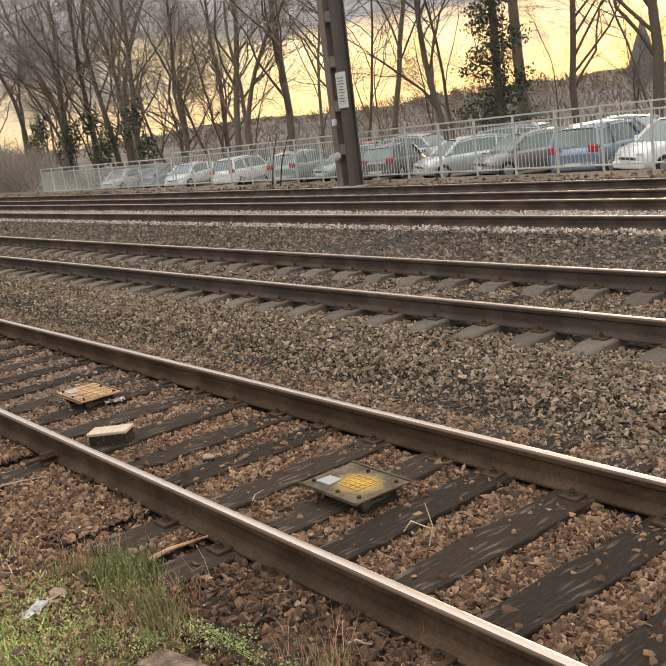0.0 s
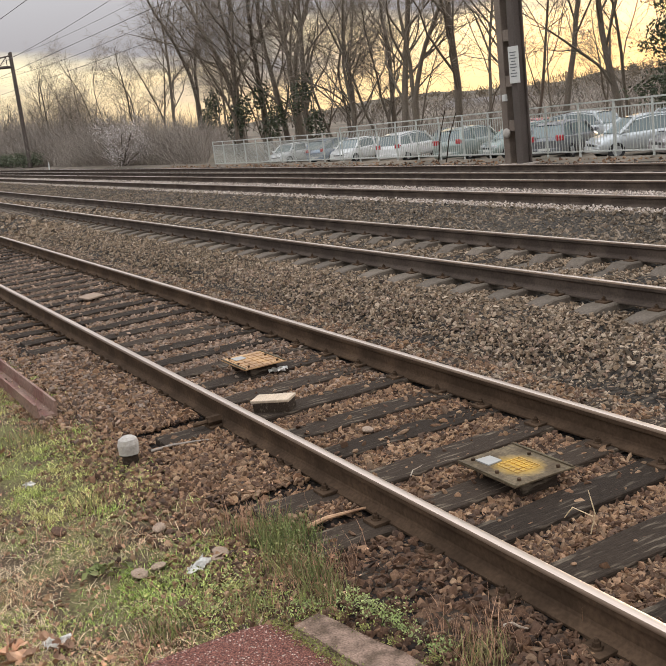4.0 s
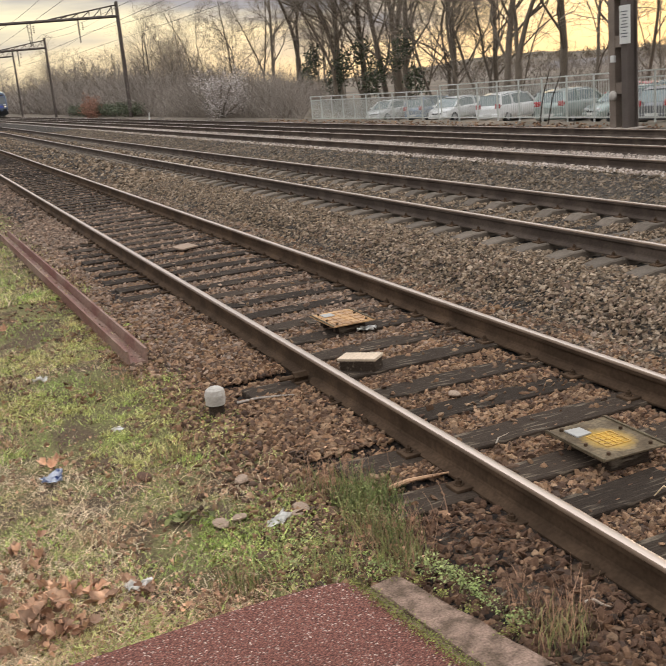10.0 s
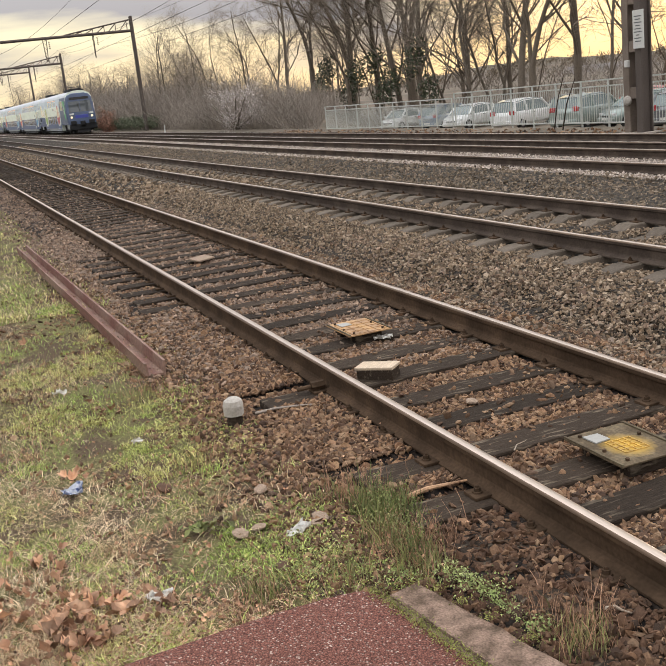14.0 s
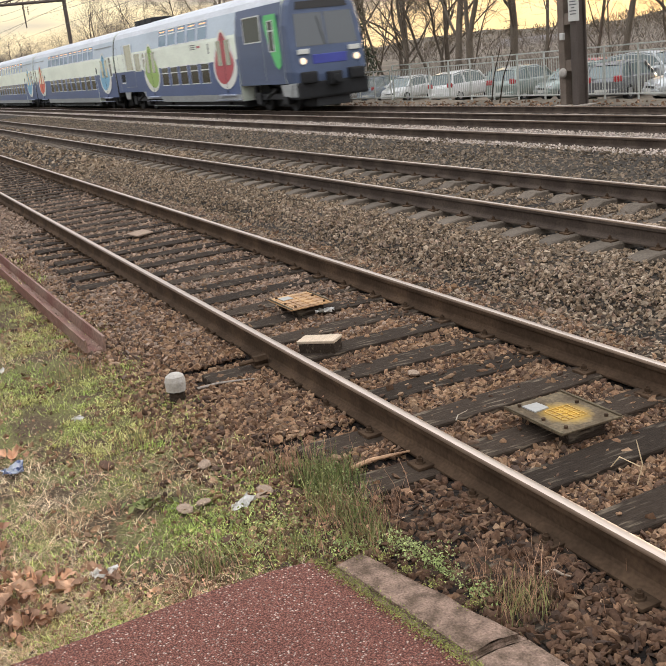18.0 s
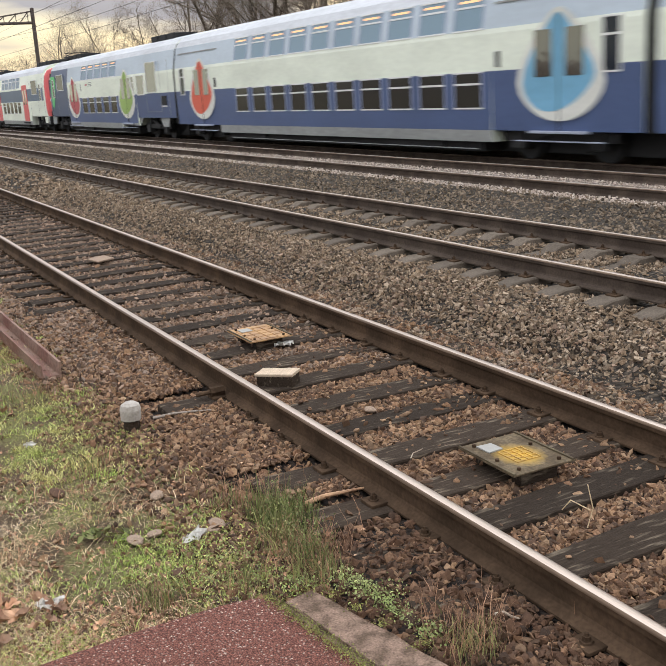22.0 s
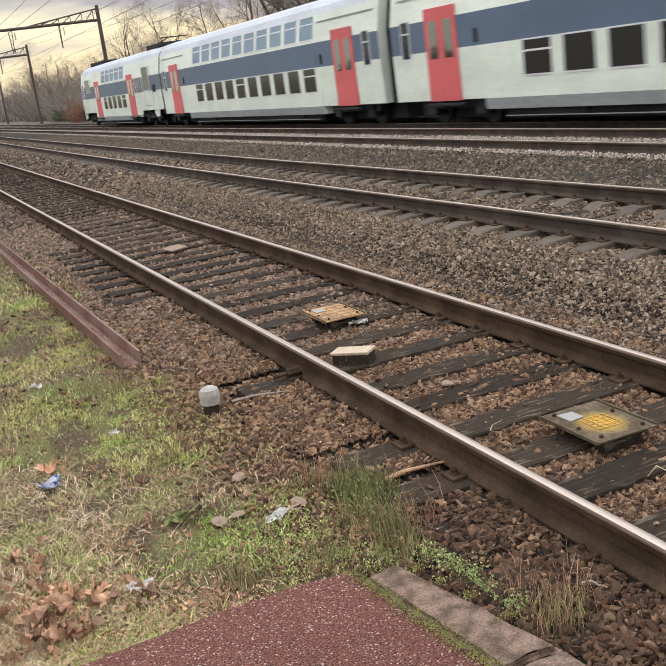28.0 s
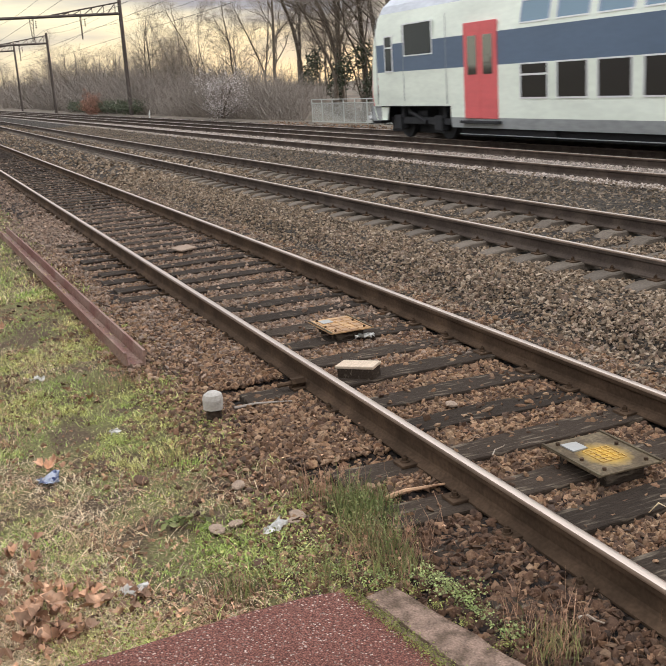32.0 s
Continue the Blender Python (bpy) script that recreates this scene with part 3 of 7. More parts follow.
def scatter_stones(name, n, xr, yr, size, material, label, seed, density=None, curved=True, lift=0.0, heap=0.0, shape="near"):
    if not STONE:
        bm = bmesh.new()
        bmesh.ops.create_icosphere(bm, subdivisions=1, radius=1.0)
        STONE["near"] = (np.array([v.co[:] for v in bm.verts]), np.array([[v.index for v in f.verts] for f in bm.faces]))
        bm.free()
        bm = bmesh.new()
        bmesh.ops.create_cube(bm, size=1.3)
        bmesh.ops.triangulate(bm, faces=bm.faces[:])
        STONE["far"] = (np.array([v.co[:] for v in bm.verts]), np.array([[v.index for v in f.verts] for f in bm.faces]))
        bm.free()
    rs = np.random.RandomState(seed)
    pts = []
    while len(pts) < n:
        u = rs.rand()
        x = xr[1] - (xr[1] - xr[0]) * u ** 1.6
        y = yr[0] + (yr[1] - yr[0]) * rs.rand()
        if density and rs.rand() > density(x, y):
            continue
        pts.append((x, y))
    pts = np.array(pts)
    z = np.array([bed_height(x, y + (bow(x) if curved else 0)) for x, y in pts]) + lift
    z = z + heap * rs.rand(n) ** 2
    if not curved:  # stones that rest on the timbers
        near = np.abs(pts[:, :1] - np.array(S1)[None]).min(1)
        z = np.where((near < 0.11) & (np.abs(pts[:, 1] - 0.7525) < 1.25) & (rs.rand(n) < 0.6), np.maximum(z, -0.176), z)
    if curved:
        pts[:, 1] += np.array([bow(x) for x in pts[:, 0]])
    V, F = STONE[shape]
    n = len(pts)
    sc = (size[0] + (size[1] - size[0]) * rs.rand(n, 1, 1) ** 1.5) * (0.62 + 0.75 * rs.rand(n, 1, 3))
    sc[:, :, 0] *= 1.25
    sc[:, :, 2] *= 0.52
    U = V[None] * (0.80 + 0.4 * rs.rand(n, len(V), 1)) + 0.22 * (rs.rand(n, len(V), 3) - 0.5)
    for k in range(5):  # split faces
        pn = rs.normal(size=(n, 1, 3))
        pn /= np.linalg.norm(pn, axis=2, keepdims=True)
        U = U - pn * np.maximum(0, (U * pn).sum(2, keepdims=True) - (0.38 + 0.3 * rs.rand(n, 1, 1)))
    P = U * sc * 1.3
    q = rs.normal(size=(n, 4))
    q[:, 1:3] *= 0.6
    q /= np.linalg.norm(q, axis=1, keepdims=True)
    w, a, b, c = q.T
    R = np.stack([1 - 2 * (b * b + c * c), 2 * (a * b - c * w), 2 * (a * c + b * w), 2 * (a * b + c * w), 1 - 2 * (a * a + c * c), 2 * (b * c - a * w),
                  2 * (a * c - b * w), 2 * (b * c + a * w), 1 - 2 * (a * a + b * b)], 1).reshape(n, 3, 3)
    P = np.einsum("nij,nvj->nvi", R, P)
    P += np.concatenate([pts, (z + 0.35 * sc[:, 0, 2])[:, None]], 1)[:, None, :]
    faces = (F[None] + (np.arange(n) * len(V))[:, None, None]).reshape(-1, 3)
    return stuff_mesh(name, P.reshape(-1, 3), faces, material, label, "ballast")


def soft_edge(x, y):
    """Thins out towards the grass."""
    return 1.0 if y > -0.55 else max(0.0, 0.62 + 0.9 * (y + 0.75) + 0.5 * noise.noise((x * 0.8, y * 0.8, 3)))


def dark_share(x, y):
    """Share of stones stained dark by oil beside the running rail."""
    if y > 0.0:
        return 0.25 if x > 0.9 else 0.0
    return max(0.0, min(0.95, (x + 0.25) * 1.4)) * (1.0 if y > -0.75 else 0.5)


def dull_share(x, y):
    return max(0.0, min(0.8, (-1.8 - x) * 0.35)) if 0 < y < 1.5 else max(0.0, min(0.6, (-2.2 - x) * 0.2))


def siding_base(x, y):
    if abs(abs(y - 0.7525) - 0.7525) < 0.085:
        return 0.0
    if -0.55 < y < 2.05:
        if y > -0.1 or min(abs(x + 2.05), abs(x + 0.38), abs(x - 0.2)) < 0.3 or -10.2 < x < -5.6:
            for s in S1:
                if abs(x - s) < 0.13:
                    return 0.16 if 1.12 + 0.25 * noise.noise((s * 3, 0, 0)) < y < 1.4 else 0.035
        return 1.0
    return soft_edge(x, y)


def siding_dens(x, y):
    return siding_base(x, y) * (1 - dark_share(x, y)) * (1 - dull_share(x, y))


def main_a_dens(x, y):
    if abs(abs(y - Y2) - 0.7525) < 0.085:
        return 0.0
    if abs(y - Y2) < 1.16:
        k = (x - S2_PHASE) / 0.575
        return (0.12 if abs(y - Y2) > 0.9 else 0.2) if abs(k - round(k)) < 0.225 else 1.0
    return 1.0


scatter_stones("ballast_brown", 50000, (-10, 3.4), (-1.1, 2.1), (0.009, 0.024), M_STONE_BROWN, "loose reddish-brown broken stones of the siding", 1, siding_dens, curved=False, heap=0.006)
scatter_stones("ballast_oily", 8500, (-0.25, 3.4), (-0.95, 1.45), (0.010, 0.025), M_STONE_OILY, "dark oil-stained broken stones beside the rail", 5, lambda x, y: siding_base(x, y) * dark_share(x, y), curved=False, heap=0.008)
scatter_stones("ballast_shoulder", 6000, (-8, 2.5), (1.6, 3.1), (0.010, 0.023), M_STONE_MIXED, "dull brown stones spilled over the shoulder", 7, lambda x, y: max(0.0, (3.1 - y) / 1.5), shape="far", heap=0.012)
scatter_stones("ballast_mixed", 17000, (-14, -1.8), (-1.1, 1.5), (0.011, 0.027), M_STONE_MIXED, "dull greyish-brown broken stones between the timbers", 6, lambda x, y: siding_base(x, y) * dull_share(x, y), curved=False, heap=0.004)
scatter_stones("ballast_brown_far", 12000, (-34, -8.5), (-1.2, 2.1), (0.016, 0.034), M_STONE_MIXED, "loose dull brown broken stones of the siding", 2, siding_base, curved=False, shape="far")
scatter_stones("ballast_grey", 62000, (-20, 2.5), (1.75, Y2 + 1.2), (0.010, 0.024), M_STONE_GREY, "loose grey-brown broken stones of the main line", 3, main_a_dens, heap=0.010, shape="far")
scatter_stones("ballast_dark", 24000, (-60, 1), (Y2 + 0.9, Y3 - 0.95), (0.015, 0.032), M_STONE_DULL, "loose dull grey-brown broken stones between the tracks", 4, shape="far")
for k, (ya, yb, n) in enumerate(((Y3 - 1.20, Y3 - 0.84, 6500), (Y3 + 0.30, Y3 + 0.67, 4500), (Y3 - 0.66, Y3 - 0.20, 2000), (Y3 + 0.86, Y3 + 1.20, 2000))):
    scatter_stones("ballast_pale", n, (-60, 3), (ya, yb), (0.010, 0.022), M_STONE_PALE, "pale fresh broken stones along the rails", 10 + k, lift=0.01, shape="far")
scatter_stones("ballast_bank", 3500, (-45, 3), (Y4 + 0.95, Y4 + 2.9), (0.025, 0.05), M_STONE_BROWN, "brown broken stones of the bank below the fence", 20, shape="far")
scatter_stones("ballast_grey_far", 7500, (-75, -17), (1.75, Y2 + 1.2), (0.030, 0.055), M_STONE_GREY, "loose grey-brown broken stones of the main line", 21, lambda x, y: 0.0 if abs(abs(y - Y2) - 0.7525) < 0.1 else 1.0, shape="far")
scatter_stones("grass_stones", 5500, (-8, 1.2), (-2.9, -0.7), (0.005, 0.021), M_STONE_BROWN, "stones scattered in the mossy grass", 22, lambda x, y: 0.0 if (x > 0.80 and y < -0.9) else (1.0 if y > -1.25 + 0.5 * noise.noise((x * 0.9, 0, 7)) else max(0.06, 0.3 + 1.2 * noise.noise((x * 1.3, y * 1.3, 9)))), curved=False)
scatter_stones("ballast_brown_end", 3500, (3.4, 9.5), (-0.5, 2.1), (0.016, 0.034), M_STONE_BROWN, "loose reddish-brown broken stones of the siding", 23, siding_dens, curved=False)
scatter_stones("ballast_grey_end", 4000, (2.5, 9.5), (1.75, Y3 - 0.95), (0.022, 0.045), M_STONE_GREY, "loose grey-brown broken stones of the main line", 24, main_a_dens)


# ---- steel fence of the car park ----
FENCE_Y = 15.8


def fence_run(label, x0, x1, top0, top1, base0, base1, step, gap):
    fn = thing("fence", label, "fence", pose(0, 0, 0), group="car park fences")
    n = max(1, round((x1 - x0) / step))
    yy = lambda x: FENCE_Y + bow(x) * 0.3
    tt = lambda x: top0 + (top1 - top0) * (x - x0) / (x1 - x0)
    bb = lambda x: base0 + (base1 - base0) * (x - x0) / (x1 - x0)
    post = None
    for i in range(n + 1):
        x = x0 + (x1 - x0) * i / n
        if post is None:
            bm = bmesh.new()
            box(bm, -0.025, 0.025, -0.02, 0.02, -0.15, 1.0, 0.006)
            post = part("post", bm, M_GALV, fn)
            ob = post
        else:
            ob = shared("post", post.data, fn)
        ob.matrix_basis = Matrix.LocRotScale((x, yy(x), bb(x)), None, (1, 1, tt(x) - bb(x)))
    for dz in (0.0, 0.17, 1.0):
        bm = bmesh.new()
        xs = [x0 + (x1 - x0) * i / n for i in range(n + 1)]
        sweep(bm, ((-0.02, -0.018), (0.02, -0.018), (0.02, 0.018), (-0.02, 0.018)), [(x, yy(x), tt(x) - dz if dz < 1 else bb(x) + 0.08) for x in xs])
        bmesh.ops.recalc_face_normals(bm, faces=bm.faces)
        part("fence_rail", bm, M_GALV, fn)
    bar = None
    m = int((x1 - x0) / gap)
    for i in range(m):
        x = x0 + (i + 0.5) * gap
        if bar is None:
            bm = bmesh.new()
            box(bm, -0.0065, 0.0065, -0.006, 0.006, 0, 1.0)
            bar = part("fence_bar", bm, M_GALV, fn)
            ob = bar
        else:
            ob = shared("fence_bar", bar.data, fn)
        ob.matrix_basis = Matrix.LocRotScale((x, yy(x), bb(x) + 0.08), None, (1, 1, tt(x) - 0.17 - bb(x) - 0.08))
    return fn


fence_run("low galvanised steel fence with close bars beside the tracks", -40.3, -28.0, 0.97, 0.99, -0.14, -0.05, 1.2, 0.085)
fence_run("galvanised steel bar fence in front of the parked cars", -27.8, 4.7, 1.16, 1.47, -0.05, 0.02, 1.25, 0.11)


# ---- overhead line masts ----
def near_mast():
    ms = thing("overhead_line_mast", "weathered two-legged mast with batten plates and a small white sign", "mast", pose(-16.5, 14.75, 0.0))
    for s, w in ((-0.25, 0.115), (0.23, 0.115)):
        bm = bmesh.new()
        box(bm, s - w, s + w, -0.17, -0.13, -0.3, 9.0, 0.008)
        box(bm, s - 0.03, s + 0.03, -0.13, 0.13, -0.3, 9.0)
        box(bm, s - w, s + w, 0.13, 0.17, -0.3, 9.0, 0.008)
        part("mast_leg", bm, M_MAST_CONC if s < 0 else M_MAST_DARK, ms)
    for z in (0.9, 2.05, 3.2, 4.35, 5.5, 6.65):
        bm = bmesh.new()
        box(bm, -0.135, 0.115, -0.15, 0.15, z - 0.14, z + 0.14, 0.01)
        part("batten_plate", bm, M_MAST_CONC, ms)
    bm = bmesh.new()
    box(bm, -0.5, 0.5, -0.3, 0.3, -0.35, -0.09, 0.03)
    part("foundation", bm, M_CONCRETE_OLD, ms)
    bm = bmesh.new()
    box(bm, 0.14, 0.53, -0.235, -0.205, 1.98, 2.90, 0.01)
    sg = part("sign_board", bm, M_SIGN_WHITE, ms, "small white notice board")
    for k in range(9):
        bm = bmesh.new()
        w = (0.13, 0.10, 0.14, 0.08, 0.12, 0.14, 0.06, 0.13, 0.11)[k]
        box(bm, 0.33 - w, 0.33 + w, -0.2395, -0.236, 2.74 - 0.075 * k, 2.765 - 0.075 * k)
        part("writing_bar", bm, M_INK, sg)
    bm = bmesh.new()
    bmesh.ops.create_uvsphere(bm, u_segments=12, v_segments=8, radius=0.13, matrix=Matrix.Translation((-0.16, -0.22, 0.72)) @ Matrix.Diagonal((1, 0.6, 1.0, 1)))
    part("insulator_cap", bm, M_POST_CONC, ms, "pale rounded cap on the mast")
    bm = bmesh.new()
    box(bm, -0.22, -0.08, -0.25, -0.17, 1.55, 1.72, 0.015)
    part("junction_box", bm, M_SIGN_WHITE, ms, "small pale box on the mast")
    return ms


near_mast()


def portal(x, y, h, span, label, lean=-0.55):
    ms = thing("overhead_line_portal", label, "portal mast", pose(x, y, 0), group="overhead line portals")
    bm = bmesh.new()
    for s in (-0.2, 0.2):
        tube(bm, (s, 0, -0.4), (s * 0.8, 0, h), 0.14, 0.12, 6)
    for k in range(int(h / 0.8)):
        z = 0.4 + 0.8 * k
        tube(bm, (-0.15, 0, z), (0.15, 0, z + 0.7), 0.02, n=4)
    box(bm, -0.18, 0.18, -0.07, 0.07, -0.3, h)
    part("mast_leg", bm, M_MAST_DARK, ms)
    bm = bmesh.new()
    zb = h - 1.15
    tube(bm, (0, 0.1, zb), (0, -span, zb - 0.15), 0.13, n=6)
    part("beam", bm, M_MAST_DARK, ms)
    bm = bmesh.new()
    tube(bm, (0, 0, h - 0.25), (0, -5.6, zb + 0.05), 0.06, n=5)
    for k in range(5):
        y0 = -0.4 - k * 0.95
        z0 = h - 0.3 - (h - 0.3 - zb) * (-y0) / 5.6
        tube(bm, (0, y0, z0), (0, y0 - 0.7, zb), 0.035, n=4)
        tube(bm, (0, y0, z0), (0, y0, zb), 0.03, n=4)
    part("bracket", bm, M_MAST_DARK, ms)
    for yd, w in ((-3.3, 0.05), (-7.2, 0.16), (-11.3, 0.05)):
        bm = bmesh.new()
        for s in (-w, w):
            tube(bm, (0, yd + s, zb), (0, yd + s * 0.3, zb - 1.9), 0.03, n=4)
        for k in range(5):
            tube(bm, (0, yd - w, zb - 0.35 * k), (0, yd + w * 0.8, zb - 0.35 * k - 0.3), 0.018, n=4)
        part("hanger", bm, M_MAST_DARK, ms)
        bm = bmesh.new()
        for k in range(4):
            tube(bm, (0.2, yd + 0.3, zb - 0.35 - 0.16 * k), (0.2, yd + 0.3, zb - 0.43 - 0.16 * k), 0.07, 0.04, 8)
        part("insulator", bm, M_MAST_DARK, ms)
    return ms


portal(-80.5, 15.7, 9.3, 17.5, "tall dark steel portal of the overhead line, near the thicket")
portal(-121.0, 15.2, 9.2, 18.0, "distant steel portal of the overhead line")
portal(-159.5, 15.5, 10.2, 18.0, "distant steel portal of the overhead line")


def wires():
    for yc in (Y2, Y3, Y4):
        w = thing("overhead_wire", "thin dark contact wire and carrier above the track", "overhead wire", pose(0, 0, 0), group="overhead wires")
        for hgt, sag, nm in ((5.6, 0.05, "contact_wire"), (6.9, 0.7, "carrier_wire")):
            bm = bmesh.new()
            xs = np.linspace(-215, -14, 80)
            for a, b in zip(xs, xs[1:]):
                za, zb = [hgt - sag * math.sin(math.pi * (((x + 77.5) % 62) / 62)) for x in (a, b)]
                tube(bm, (a, yc + bow(a), za), (b, yc + bow(b), zb), 0.010, n=4, caps=False)
            part(nm, bm, M_WIRE, w)
    w = thing("feeder_wire", "thin dark feeder wire strung between the masts", "overhead wire", pose(0, 0, 0), group="overhead wires")
    for dz, dy in ((9.0, 0.3),):
        bm = bmesh.new()
        pts = [(-159.5, 15.5 + dy, dz + 1.0), (-121, 15.2 + dy, dz + 0.2), (-80.5, 15.7 + dy, dz), (-16.5, 14.75 + dy, dz + 0.2), (45, 15.5 + dy, dz + 0.2)]
        for p, q in zip(pts, pts[1:]):
            for k in range(12):
                u, v = k / 12, (k + 1) / 12
                a, b = Vector(p).lerp(Vector(q), u), Vector(p).lerp(Vector(q), v)
                a.z -= 1.2 * 4 * u * (1 - u) * 0.5
                b.z -= 1.2 * 4 * v * (1 - v) * 0.5
                tube(bm, a, b, 0.010, n=4, caps=False)
        part("wire", bm, M_WIRE, w)


wires()


# ---- bare trees ----
def grow(seed, h, r, bare, limbs, spread, fork=False, lean=0.0, wig=0.05):
    """Vertices and faces of a leafless tree: (trunk and limbs), (twigs)."""
    rng = random.Random(seed)
    heavy, light = ([], []), ([], [])

    def chain(store, pts, rad, n):
        V, F = store
        base = len(V)
        for i, (p, q) in enumerate(zip(pts, rad)):
            d = (pts[min(i + 1, len(pts) - 1)] - pts[max(i - 1, 0)]).normalized()
            a = d.orthogonal().normalized()
            b = d.cross(a)
            for k in range(n):
                t = 6.2832 * k / n
                V.append(p + q * (a * math.cos(t) + b * math.sin(t)))
        for i in range(len(pts) - 1):
            for k in range(n):
                F.append((base + i * n + k, base + i * n + (k + 1) % n, base + (i + 1) * n + (k + 1) % n, base + (i + 1) * n + k))

    def branch(p, d, ln, rad, level):
        segs = (9, 6, 4, 3)[level]
        pts, rr = [p.copy()], [rad]
        d = d.normalized()
        w = wig * (1, 2.2, 3, 4)[level]
        for i in range(segs):
            d = (d + Vector((rng.gauss(0, w), rng.gauss(0, w), rng.gauss(0, w * 0.6) + (0.0, 0.07, 0.06, 0.03)[level]))).normalized()
            p = p + d * ln / segs
            pts.append(p.copy())
            rr.append(rad * (1 - (0.72, 0.8, 0.8, 0.7)[level] * (i + 1) / segs))
        chain(heavy if level < 2 else light, pts, rr, (8, 5, 3, 3)[level])
        if level == 3:
            return
        n = (limbs, 8, 7)[level]
        for k in range(n):
            u = (bare + (1 - bare) * (k + rng.random()) / n) if level == 0 else 0.2 + 0.8 * (k + rng.random()) / n
            i = min(int(u * segs), segs - 1)
            at = pts[i].lerp(pts[i + 1], u * segs - i)
            dd = (pts[i + 1] - pts[i]).normalized()
            side = Vector((rng.gauss(0, 1), rng.gauss(0, 1), rng.gauss(0, 0.35)))
            side = (side - dd * side.dot(dd)).normalized()
            out = spread * (0.8 + 0.4 * rng.random()) * (1.15 if level else 1.0)
            ln2 = ln * ((0.56 - 0.30 * u) if level == 0 else (0.55 - 0.2 * u)) * (0.75 + 0.5 * rng.random())
            branch(at, dd + side * out, ln2, max(rr[i] * (0.42 if level == 0 else 0.5), 0.0085), level + 1)

    up = Vector((lean, 0.1 * lean, 1))
    if fork:
        mid = Vector((lean * h * 0.22, 0, h * 0.22))
        chain(heavy, [Vector((0, 0, -0.4)), Vector((lean * h * 0.1, 0, h * 0.1)), mid], [r * 1.15, r, r * 0.9], 8)
        branch(mid, up + Vector((0.16, 0.05, 0)), h * 0.78, r * 0.7, 0)
        branch(mid, up + Vector((-0.2, -0.08, 0)), h * 0.72, r * 0.6, 0)
    else:
        branch(Vector((0, 0, -0.4)), up, h, r, 0)
    return heavy, light


def tree_kind(label, *args, **kw):
    heavy, light = grow(*args, **kw)
    tr = thing("tree", label, "tree", pose(0, 0, -60), group="bare trees behind the tracks")
    for nm, (V, F), m in (("trunk", heavy, M_BARK), ("crown", light, M_TWIG)):
        ob = stuff_mesh(nm, [v[:] for v in V], F, m, "", "", smooth=True)
        ob.parent = tr
        if nm == "crown":
            tagged(ob, "fine bare twigs", kind="stuff")
    return tr


KINDS = {
    "tall": tree_kind("tall bare tree with a straight dark trunk", 1, 15.0, 0.20, 0.18, 17, 1.0, wig=0.07),
    "tall2": tree_kind("tall bare tree with steep slender limbs", 2, 17.0, 0.20, 0.16, 17, 0.85, wig=0.085),
    "fork": tree_kind("tall bare tree forking low into two trunks", 3, 14.5, 0.25, 0.12, 13, 0.95, fork=True, wig=0.085),
    "lean": tree_kind("leaning bare tree with long drooping limbs", 4, 12.5, 0.17, 0.10, 17, 1.1, lean=-0.3, wig=0.10),
    "thin": tree_kind("slender young bare tree", 5, 11.5, 0.08, 0.15, 14, 0.9, wig=0.09),
    "bushy": tree_kind("many-branched bare tree spreading from low down", 6, 10.5, 0.14, 0.05, 17, 1.15, fork=True, wig=0.10),
    "wide": tree_kind("broad bare tree with fine twigs", 7, 12.0, 0.14, 0.15, 18, 1.15, wig=0.09),
    "pole": tree_kind("straight-trunked bare tree with few low limbs", 8, 16.0, 0.20, 0.35, 12, 0.9, wig=0.06),
}
